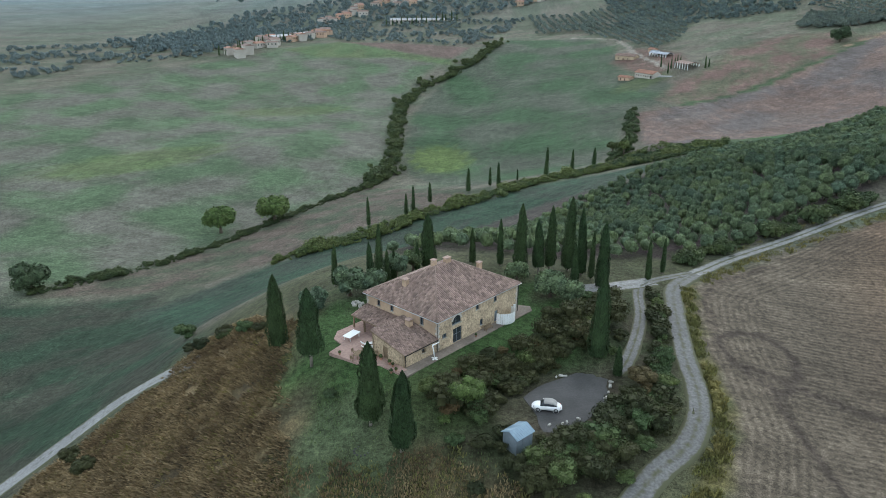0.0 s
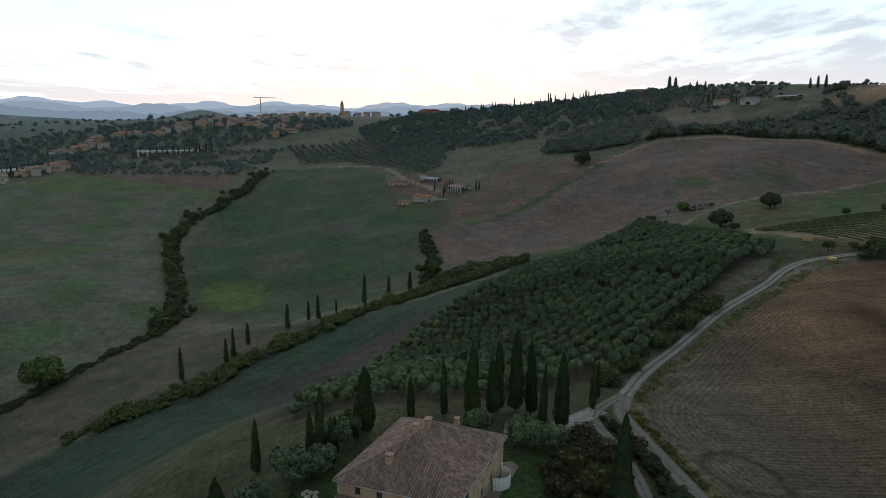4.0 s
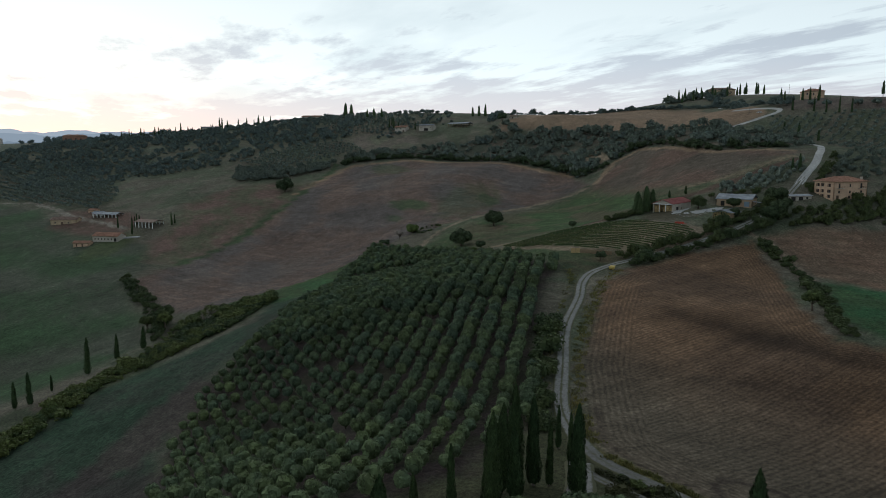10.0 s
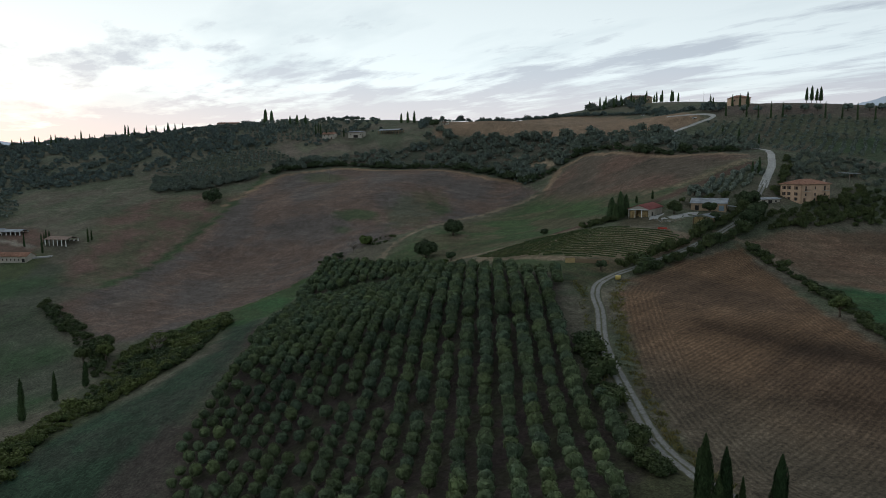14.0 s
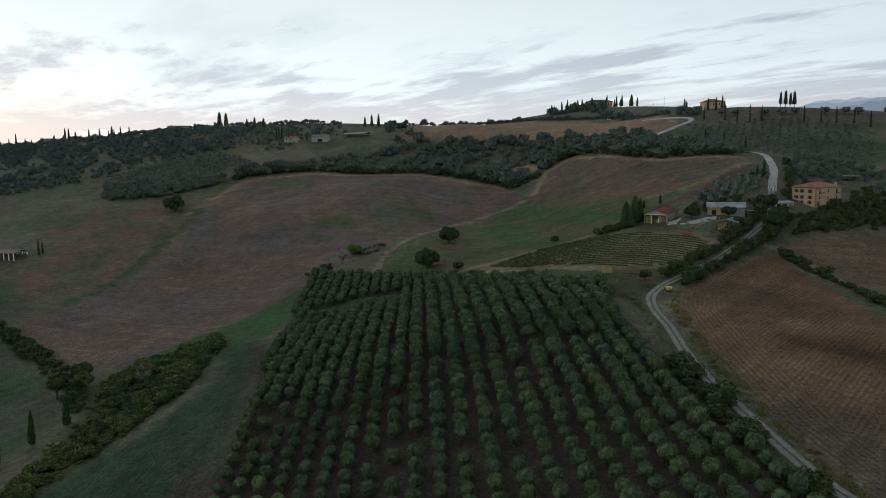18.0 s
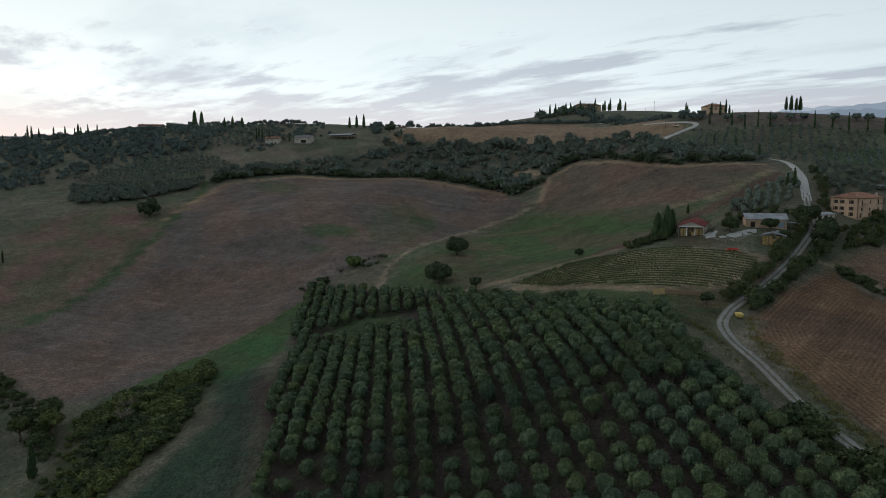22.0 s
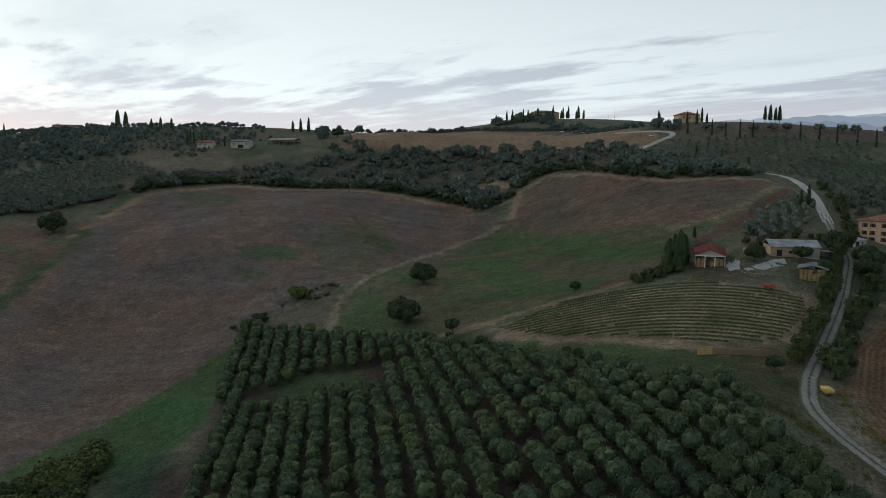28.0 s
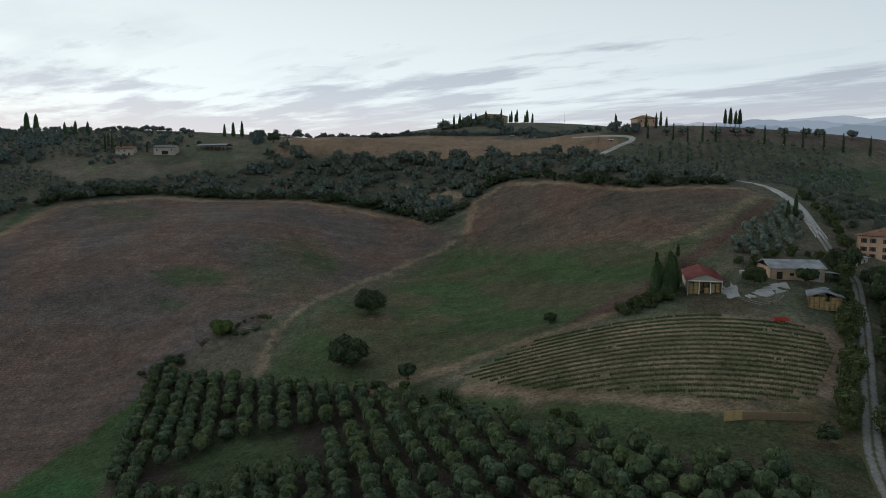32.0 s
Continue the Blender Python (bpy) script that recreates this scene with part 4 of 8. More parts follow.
def box(bm, x0, x1, y0, y1, z0, z1, bevel=0.0):
    v = [bm.verts.new(c) for c in ((x0, y0, z0), (x1, y0, z0), (x1, y1, z0), (x0, y1, z0), (x0, y0, z1), (x1, y0, z1), (x1, y1, z1), (x0, y1, z1))]
    f = [bm.faces.new([v[i] for i in q]) for q in ((3, 2, 1, 0), (4, 5, 6, 7), (0, 1, 5, 4), (1, 2, 6, 5), (2, 3, 7, 6), (3, 0, 4, 7))]
    if bevel:
        bmesh.ops.bevel(bm, geom=list({e for q in f for e in q.edges}), offset=bevel, segments=1, affect="EDGES")
    return bm


def boxes(*dims, bevel=0.0):
    bm = bmesh.new()
    for d in dims:
        box(bm, *d, bevel=bevel)
    return bm


def tube(points, radii, sides=6):
    bm = bmesh.new()
    rings = []
    pts = [Vector(p) for p in points]
    for k, (p, r) in enumerate(zip(pts, radii)):
        d = (pts[min(k + 1, len(pts) - 1)] - pts[max(k - 1, 0)]).normalized()
        a = d.orthogonal().normalized()
        b = d.cross(a)
        rings.append([bm.verts.new(p + (a * math.cos(t) + b * math.sin(t)) * r) for t in np.arange(sides) * 2 * math.pi / sides])
    for r0, r1 in zip(rings, rings[1:]):
        for k in range(sides):
            bm.faces.new((r0[k], r0[(k + 1) % sides], r1[(k + 1) % sides], r1[k]))
    bm.faces.new(rings[0][::-1])
    bm.faces.new(rings[-1])
    for f in bm.faces:
        f.smooth = True
    return bm


def lathe(profile, sides=12):
    bm = bmesh.new()
    rings = [[bm.verts.new((r * math.cos(t), r * math.sin(t), z)) for t in np.arange(sides) * 2 * math.pi / sides] for r, z in profile]
    for r0, r1 in zip(rings, rings[1:]):
        for k in range(sides):
            bm.faces.new((r0[k], r0[(k + 1) % sides], r1[(k + 1) % sides], r1[k]))
    bm.faces.new(rings[0][::-1])
    bm.faces.new(rings[-1])
    return bm


# ---- plants ----
def ball(n=2):
    """A round cage of quads."""
    V, Q = [], []
    g = np.linspace(-1, 1, n + 1)
    for ax in range(3):
        for s in (-1, 1):
            base = len(V)
            for a in g:
                for b in g:
                    p = np.zeros(3)
                    p[ax], p[(ax + 1) % 3], p[(ax + 2) % 3] = s, a, b
                    V.append(p / np.linalg.norm(p))
            for i in range(n):
                for j in range(n):
                    q = [base + i * (n + 1) + j, base + (i + 1) * (n + 1) + j, base + (i + 1) * (n + 1) + j + 1, base + i * (n + 1) + j + 1]
                    Q.append(q if s > 0 else q[::-1])
    return np.array(V), np.array(Q)


BALL2, BALL1 = ball(2), ball(1)


def leafy(r, blobs, tufts, size, stretch=1.0, core=0.86, cage=BALL2, droop=0.0, ruffle=0.42):
    """Tufts of leaves over a cluster of rounded lobes. blobs: rows of x, y, z, radius, height factor."""
    blobs = np.array(blobs, float)
    V, Q, n = [], [], 0
    for x, y, z, rad, hf in blobs:
        if core:
            cv = cage[0] * (rad * core) * (1 + r.uniform(-0.12, 0.12, (len(cage[0]), 1))) * (1, 1, hf) + (x, y, z)
            V.append(cv); Q.append(cage[1] + n); n += len(cv)
    w = blobs[:, 3] ** 2
    pick = r.choice(len(blobs), tufts, p=w / w.sum())
    d = r.normal(size=(tufts, 3))
    d[:, 2] = d[:, 2] * 0.9 + 0.25
    d /= np.linalg.norm(d, axis=1)[:, None]
    b = blobs[pick]
    c = b[:, :3] + d * (b[:, 3] * r.uniform(0.84, 1.10, tufts))[:, None] * np.column_stack([np.ones((tufts, 2)), b[:, 4]])
    nrm = d + r.normal(scale=ruffle, size=d.shape)
    nrm /= np.linalg.norm(nrm, axis=1)[:, None]
    t1 = np.cross(nrm, r.normal(size=d.shape) if stretch == 1 else np.cross(nrm, (0, 0, 1.0)) + 1e-6)
    t1 /= np.linalg.norm(t1, axis=1)[:, None]
    t2 = np.cross(nrm, t1)
    s = size * r.uniform(0.55, 1.25, (tufts, 1))
    k1, k2 = s * stretch, s * r.uniform(0.45, 0.8, (tufts, 1))
    quad = np.stack([c - t1 * k1 - t2 * k2 * 0.4, c - t1 * k1 * 0.1 - t2 * k2, c + t1 * k1 + t2 * k2 * 0.3, c + t1 * k1 * 0.1 + t2 * k2], 1)
    quad[:, :, 2] -= droop * r.uniform(0, 1, (tufts, 1)) * size
    V.append(quad.reshape(-1, 3))
    Q.append(np.arange(tufts * 4).reshape(-1, 4) + n)
    return np.vstack(V), np.vstack(Q)


def lobes(r, n, rx, rz, z, rad, hf=0.9):
    out = [(0, 0, z, rad * 1.15, hf)]
    for k in range(n):
        a, e = 2 * math.pi * (k + r.uniform(-0.3, 0.3)) / n, r.uniform(-0.5, 0.9)
        out.append((rx * math.cos(a) * math.cos(e), rx * math.sin(a) * math.cos(e), z + rz * math.sin(e), rad * r.uniform(0.6, 1.0), hf * r.uniform(0.85, 1.1)))
    return out


def spire(r, h, rad, tufts, size, foot=0.6, cage=9):
    """A cypress crown: a slim flame of upright sprays."""
    zs = np.linspace(0, 1, cage)
    prof = lambda t: rad * np.minimum(1, 0.70 + 1.6 * t) * np.maximum(0.02, 1 - np.clip((t - 0.3) / 0.7, 0, 1) ** 2.1) * (0.82 + 0.18 * np.sin(2.2 + 5 * t))
    sides = 8
    V = np.array([((prof(t) * 0.82 * (1 + r.uniform(-0.1, 0.1))) * math.cos(a), (prof(t) * 0.82) * math.sin(a), foot + t * (h - foot)) for t in zs for a in np.arange(sides) * 2 * math.pi / sides])
    Q = [[k * sides + j, k * sides + (j + 1) % sides, (k + 1) * sides + (j + 1) % sides, (k + 1) * sides + j] for k in range(cage - 1) for j in range(sides)]
    t = r.beta(1.05, 1.25, tufts)
    a = r.uniform(0, 6.283, tufts)
    lump = 1 + 0.13 * np.sin(3 * a + 9 * t) + 0.09 * np.sin(5 * a - 17 * t)
    rr = prof(t) * lump * r.uniform(0.86, 1.08, tufts)
    c = np.column_stack([rr * np.cos(a), rr * np.sin(a), foot + t * (h - foot)])
    out = np.column_stack([np.cos(a), np.sin(a), r.normal(0, 0.35, tufts)]) + r.normal(0, 0.4, (tufts, 3))
    out /= np.linalg.norm(out, axis=1)[:, None]
    upv = np.column_stack([0.25 * np.cos(a), 0.25 * np.sin(a), np.ones(tufts)]) + r.normal(0, 0.15, (tufts, 3))
    upv /= np.linalg.norm(upv, axis=1)[:, None]
    sd = np.cross(out, upv)
    s = size * r.uniform(0.6, 1.3, (tufts, 1))
    quad = np.stack([c - upv * s - sd * s * 0.15, c + sd * s * 0.42, c + upv * s * 1.1, c - sd * s * 0.42], 1)
    return np.vstack([V, quad.reshape(-1, 3)]), np.vstack([np.array(Q), np.arange(tufts * 4).reshape(-1, 4) + len(V)])


def joined(name, kinds, places, mat, label, category, seed=1, stuff=True):
    """Many plants as one object. kinds: meshes as arrays; places: x, y, z, scale."""
    r = np.random.RandomState(seed)
    V, Q, n = [], [], 0
    for x, y, z, s in places:
        v, q = kinds[r.randint(len(kinds))]
        a = r.uniform(0, 6.283)
        c, sn = math.cos(a) * s, math.sin(a) * s
        w = np.column_stack([v[:, 0] * c - v[:, 1] * sn + x, v[:, 0] * sn + v[:, 1] * c + y, v[:, 2] * s * r.uniform(0.85, 1.15) + z])
        V.append(w); Q.append(q + n); n += len(w)
    ob = new(name, quad_mesh(name, np.vstack(V), np.vstack(Q), mat))
    return tagged(ob, label, category, kind="stuff" if stuff else "")


def scatter(poly, spacing, seed, margin=0.0, jitter=0.9):
    """Uneven places inside a polygon."""
    p = np.array(poly, float)
    r = np.random.RandomState(seed)
    gx, gy = np.meshgrid(np.arange(p[:, 0].min(), p[:, 0].max(), spacing), np.arange(p[:, 1].min(), p[:, 1].max(), spacing))
    x = gx.ravel() + r.uniform(-0.5, 0.5, gx.size) * spacing * jitter
    y = gy.ravel() + r.uniform(-0.5, 0.5, gx.size) * spacing * jitter
    s = edge_distance(x, y, poly) > margin
    return x[s], y[s], r


def along(points, spacing, half, seed):
    """Uneven places along a line."""
    line = spline(points, spacing)
    r = np.random.RandomState(seed)
    d = np.gradient(line, axis=0)
    nrm = np.stack([-d[:, 1], d[:, 0]], -1) / np.hypot(d[:, 0], d[:, 1])[:, None]
    q = line + nrm * r.uniform(-half, half, (len(line), 1)) + r.uniform(-spacing, spacing, (len(line), 2)) * 0.3
    return q[:, 0], q[:, 1], r


rs = np.random.RandomState(11)
OLIVE_KINDS = [leafy(rs, lobes(rs, 9, 0.66, 0.72, 1.80, 1.08, 1.15), 1300, 0.120, stretch=1.3, core=0.86, droop=0.1, ruffle=0.55) for _ in range(5)]
OLIVE_MID = [leafy(rs, lobes(rs, 8, 0.66, 0.72, 1.80, 1.10, 1.15), 520, 0.155, stretch=1.3, core=0.88, cage=BALL2, droop=0.1, ruffle=0.5) for _ in range(5)]
OLIVE_SMALL = [leafy(rs, lobes(rs, 3, 0.95, 0.7, 1.9, 1.05), 40, 0.6, core=0.94, cage=BALL1) for _ in range(4)]
WOOD_KINDS = [leafy(rs, lobes(rs, 6, 1.7, 1.4, 2.2, 1.75), 190, 0.5, cage=BALL1, ruffle=0.6) for _ in range(5)]
SHRUB_KINDS = [leafy(rs, lobes(rs, 6, 0.85, 0.5, 0.9, 0.7, 0.95), 300, 0.18, core=0.72, cage=BALL1) for _ in range(5)]
MID_WOOD = [leafy(rs, lobes(rs, 8, 1.55, 1.5, 2.3, 1.35, 1.0), 620, 0.24, core=0.84, cage=BALL1, ruffle=0.6) for _ in range(6)]
FAR_WOOD = [leafy(rs, lobes(rs, 6, 1.5, 1.3, 2.1, 1.55), 130, 0.42, core=0.93, cage=BALL1, ruffle=0.6) for _ in range(6)]
GARDEN_KINDS = [leafy(rs, lobes(rs, 7, 0.8, 0.55, 0.95, 0.62, 1.05), 1150, 0.078, core=0.76, cage=BALL1, ruffle=0.6) for _ in range(6)]
FAR_SPIRES = [spire(rs, 10, 1.15, 160, 0.6, cage=6) for _ in range(3)]


def olive_trunk(seed):
    r = np.random.RandomState(seed)
    bm = tube([(0, 0, -0.3), (r.uniform(-0.1, 0.1), 0.05, 0.6), (r.uniform(-0.2, 0.2), r.uniform(-0.2, 0.2), 1.3), (r.uniform(-0.3, 0.3), r.uniform(-0.3, 0.3), 2.0)], [0.26, 0.19, 0.15, 0.07], 5)
    me = bpy.data.meshes.new("trunk")
    bm.to_mesh(me)
    bm.free()
    me.materials.append(BARK)
    return me


# the grove: rows 4.8 m apart, a tree every 5.0 m; single trees where the flight passes nearest
def build_grove():
    r = np.random.RandomState(3)
    ca, sa = math.cos(radians(29.8)), math.sin(radians(29.8))
    crowns = [quad_mesh("crown", v, q, OLIVE) for v, q in OLIVE_KINDS]
    dark_crowns = [quad_mesh("crown", v, q, DARK_OLIVE) for v, q in OLIVE_KINDS]
    trunks = [olive_trunk(k) for k in range(3)]
    gap = [(176, 342), (192, 332), (197, 300), (182, 304), (170, 322)]
    single, rest = [], []
    for i in range(-70, 75):
        for j in range(-60, 80):
            u, v = i * 5.0 + (j % 3) * 1.3 + r.uniform(-0.45, 0.45), j * 4.8 + r.uniform(-0.3, 0.3)
            x, y = 101.4 + u * ca - v * sa, 221.5 + u * sa + v * ca
            if not (-20 < x < 245 and 135 < y < 390):
                continue
            e = edge_distance(np.array([x]), np.array([y]), GROVE)[0]
            g = edge_distance(np.array([x]), np.array([y]), gap)[0]
            s = r.uniform(0.90, 1.12) * (1.0 + 0.36 * float(smooth(40, 125, x)))
            if e < 1.0 or g > 0 or r.uniform() < 0.035:
                continue
            near = 30 < x < 140 and 150 < y < 275
            (single if near else rest).append((x, y, zat(x, y), s))
    single.sort(key=lambda p: abs(p[0] - 78) + abs(p[1] - 205))
    rest += single[300:]
    for x, y, z, s in single[:300]:
        a = r.uniform(0, 6.28)
        t = thing("olive_tree", pose(x, y, z, 0, 0, math.degrees(a)) @ Matrix.Diagonal((s, s, s * r.uniform(0.92, 1.10), 1)), "grey-green olive tree with a rounded crown in a grove row", "tree", "olive trees in the grove")
        for name, me in (("trunk", trunks[r.randint(3)]), ("crown", (dark_crowns if x + y > 318 else crowns)[r.randint(5)])):
            o = new(name, me)
            o.parent = t
    joined("olive_grove", OLIVE_MID, [p for p in rest if p[0] + p[1] <= 318], OLIVE, "rows of grey-green olive trees filling a sloping grove", "olive grove", 4)
    joined("old_olive_grove", OLIVE_MID, [p for p in rest if p[0] + p[1] > 318], DARK_OLIVE, "rows of darker grey-green olive trees at the head of the grove", "olive grove", 21)


build_grove()


def cypress(x, y, h, rad, tufts=700, foot=0.9, label="tall dark green cypress with a slim pointed crown", group="cypresses by the farmhouse", seed=0):
    r = np.random.RandomState(seed + int(abs(x * 7 + y * 3)) % 9999)
    t = thing("cypress_tree", pose(x, y, zat(x, y) - 0.1, r.uniform(-1.2, 1.2), r.uniform(-1.2, 1.2), r.uniform(0, 360)), label, "cypress", group)
    part("trunk", tube([(0, 0, -0.4), (0.03, 0, foot), (0, 0, h * 0.55)], [0.28, 0.2, 0.1], 7), PALE_BARK, t)
    v, q = spire(r, h, rad, tufts, 0.42 if tufts < 450 else 0.22, foot)
    raw("crown", v, q, CYPRESS, t)
    return t


# by the house: x, y, height, crown radius, bare foot
for k, (x, y, h, rad, foot) in enumerate([
        (-27.6, 105.8, 13.2, 1.75, 0.7), (-20.1, 95.3, 13.0, 2.0, 2.6), (-9.8, 81.6, 12.6, 1.9, 1.6), (-5.3, 76.4, 12.0, 1.7, 1.5), (24.2, 98, 14.2, 1.9, 0.5), (26.5, 94, 5.0, 0.8, 0.3), (-21, 127, 8.6, 0.85, 0.5),
        (-13.5, 122, 9.0, 1.0, 0.4), (-12, 122.8, 12.2, 1.1, 0.5), (-10.4, 122, 7.5, 0.7, 0.4), (-9.4, 124.5, 6.5, 0.6, 0.4), (-3, 131, 11.5, 1.9, 0.8), (-5, 129, 6.5, 0.6, 0.4), (6, 134, 7.5, 0.8, 0.4),
        (11.5, 132.5, 10, 0.8, 0.6), (15, 128.6, 14.3, 1.6, 1.6), (18.5, 127.2, 11.5, 1.35, 2.2), (21.3, 131.5, 13.5, 1.35, 1.2), (25, 132, 15.6, 1.75, 1.0), (27.4, 130.2, 14.0, 1.3, 0.8), (30.4, 124.8, 13.4, 1.6, 0.5), (29, 128.5, 10, 0.7, 0.6), (24.2, 120.5, 9.4, 0.95, 0.5),
        (41.5, 132.2, 8.6, 0.75, 0.4), (46, 137.4, 7.8, 0.6, 0.4)]):
    cypress(x, y, h, rad * (1.2 if k < 4 else 1.0), 4200 if rad > 1.2 else 1600, foot, seed=k)
# along the stream bank
for k, (x, y, h, rad) in enumerate([(-32, 290, 12.8, 1.25), (-16, 293, 10.5, 1.1), (-13, 295.5, 13, 1.15), (-6, 313, 9.5, 1.25), (12, 326, 11.5, 1.5), (23, 336, 9.5, 1.0), (27, 333.5, 11.5, 1.3), (37, 342, 6, 0.5), (52, 348, 14.6, 1.6), (66, 354, 10.5, 1.2), (77, 354, 9.5, 1.5)]):
    cypress(x, y, h, rad, 420, 0.6, "slender dark cypress on the valley bank", "cypresses along the valley bank", 40 + k)
# on the far ridges and by the farms
for k, (x, y, h, rad) in enumerate([
        (594, 576, 14, 2.6), (590, 582, 13, 2.4), (586, 588, 11, 2.2), (539, 752, 18, 4.2), (544, 747, 16, 4.0), (526, 699, 12, 2.6), (530, 692, 13, 2.8), (535, 684, 12, 2.6), (520, 910, 15, 2.6), (505, 980, 12, 1.8), (500, 992, 12, 1.8),
        (544, 222, 12, 1.0), (542, 213, 11, 0.9), (541, 204, 13, 1.0), (542, 196, 12, 1.0), (541, 167, 12.5, 1.0), (539, 156, 10, 0.9), (535, 146, 13, 1.0), (532, 135, 12, 1.0), (529, 125, 12, 1.0), (524, 112, 12, 1.0),
        (547, 238, 10, 1.2), (590, 230, 11, 1.6), (600, 262, 12, 1.6), (580, 240, 10, 1.4), (575, 233, 11, 1.4), (572, 226, 9, 1.3), (610, 262, 10, 1.4), (499, 635, 11, 1.3), (501, 630, 12, 1.3), (494, 616, 10, 1.1), (504, 601, 9, 1.0), (508, 640, 11, 1.2),
        (177, 571, 9, 0.8), (187, 587, 8, 0.8), (190, 590, 9, 0.8), (193, 592, 7, 0.7), (204, 565, 10, 0.9), (207, 566, 7, 0.7), (179, 597, 9, 0.8), (183, 583, 10, 0.8), (310, 224, 4.5, 0.8), (306, 231, 4, 0.8),
        (352, 180, 9, 1.3), (350, 183, 7, 1.0), (480, 215, 10, 1.6), (470, 200, 8, 1.2), (500, 230, 7, 1.0)]):
    cypress(x, y, h, rad, 200, 0.4, "distant cypress standing dark on the ridge" if x > 400 else "dark cypress beside a farm building", "far cypresses", 70 + k)
for k, (x, y, h, rad) in enumerate([(596, 186, 12.6, 1.7), (597.4, 182.4, 14, 2.1), (598.4, 179, 11.8, 1.7), (599.4, 176, 13.4, 2.1)]):
    cypress(x, y, h, rad, 420, 2.4, "clipped cypress on a bare stem on the ridge", "grouped cypresses on the ridge", 130 + k)
for k in range(24):
    a = k / 23
    x, y = 840 + 105 * a + 8 * math.sin(k * 2.3), 462 - 80 * a + 6 * math.cos(k * 1.7)
    cypress(x, y, 13.5 + 3.5 * math.sin(k * 1.9), 2.4, 150, 0.4, "distant cypress round the hilltop villa", "cypresses round the hilltop villa", 140 + k)


def broad_tree(x, y, h, rad, mat, label, tufts=900, seed=1, lean=0.0, group=""):
    r = np.random.RandomState(seed)
    t = thing("broadleaf_tree", pose(x, y, zat(x, y) - 0.1, 0, 0, r.uniform(0, 360)), label, "tree", group)
    cz = h - rad * 0.8
    part("trunk", tube([(0, 0, -0.4), (0.1, 0.05, cz * 0.3), (lean, -0.1, cz * 0.6), (lean, 0, cz)], [rad * 0.10 + 0.1, rad * 0.075 + 0.06, rad * 0.06 + 0.04, 0.08], 7), BARK, t)
    for k in range(4):
        a = 1.57 * k + r.uniform(-0.4, 0.4)
        part("limb", tube([(lean * 0.8, 0, cz * 0.5), (0.45 * rad * math.cos(a), 0.45 * rad * math.sin(a), cz * 0.8), (0.7 * rad * math.cos(a), 0.7 * rad * math.sin(a), cz * 1.05)], [rad * 0.04 + 0.04, rad * 0.03 + 0.03, 0.03], 5), BARK, t)
    v, q = leafy(r, lobes(r, 13, rad * 0.56, rad * 0.45, cz, rad * 0.46), int(tufts * 2.2), rad * 0.06 + 0.10, core=0.82, ruffle=0.55)
    raw("crown", v, q, mat, t)
    return t


broad_tree(281, 328, 10.5, 6.4, OAK, "round dark evergreen oak alone in a meadow", 1500, 1)
broad_tree(236, 316, 10.5, 7.0, OAK, "broad dark evergreen oak beside the grove", 1600, 2)
broad_tree(302, 560, 12.5, 8.5, OAK, "large dark oak at the edge of a brown field", 1100, 3)
broad_tree(225, 294, 5.0, 3.0, OAK, "small round dark tree by the field track", 500, 4)
broad_tree(258, 261, 3.6, 2.2, OAK, "small dark bush tree above the vineyard", 400, 5)
broad_tree(-112, 337, 14.5, 8.6, LIME, "pale green broadleaf tree beside the stream", 1500, 6)
broad_tree(-87, 348, 15, 9.5, LIME, "pale green spreading tree beside the stream", 1500, 7)
broad_tree(-166, 262, 13, 9, OAK, "dark bushy tree at the edge of the low field", 900, 8)
broad_tree(259, 374, 6.2, 4.6, LIME, "pale yellow-green tree by the pond", 900, 9)
broad_tree(551, 521, 9, 6.0, OAK, "round dark tree alone on the skyline", 500, 10)
broad_tree(181, 203, 4.2, 2.3, OAK, "round dark bush at the road bend", 400, 11)
broad_tree(297, 175.5, 9.5, 5.6, OAK, "dense dark pine by the farmyard", 2200, 12)
broad_tree(279.5, 188.6, 6.4, 3.4, HEDGE, "small dark tree in front of the long shed", 1400, 13)
broad_tree(275.5, 203.5, 6.6, 3.8, HEDGE, "dark leafy tree between barn and long shed", 1400, 19)
for k, (x, y, h, rad) in enumerate([(271, 227.4, 13.0, 3.4), (268.5, 231.0, 11.0, 3.4), (274.5, 226, 10.5, 2.8), (266, 228, 8.0, 2.8)]):
    cypress(x, y, h, rad, 1400, 0.3, "tall dark evergreen beside the red-roofed barn", "evergreens beside the barn", 190 + k)
for k, (x, y, h, rad) in enumerate([(272, 170.5, 8.0, 4.2), (279, 168.6, 9.0, 4.8), (287, 169, 8.0, 4.4), (266, 183.6, 6.0, 2.8)]):
    broad_tree(x, y, h, rad, OAK, "dense dark oak where the farm road enters the yard", 1800, 210 + k, group="oaks at the farm entrance")
broad_tree(172, 128, 7, 3.4, SHRUB, "field tree on the hedge bank", 600, 14)
broad_tree(310, 203, 6.5, 3.8, FAR_OLIVE, "silvery tree behind the long shed", 600, 15)
broad_tree(97, 374, 9, 4.0, SHRUB, "poplar-like tree among the stream bushes", 700, 16)
broad_tree(101, 381, 10, 4.2, HEDGE, "leafy tree among the stream bushes", 700, 17)
broad_tree(93, 383, 8, 3.6, HEDGE, "dark leafy tree among the stream bushes", 600, 18)
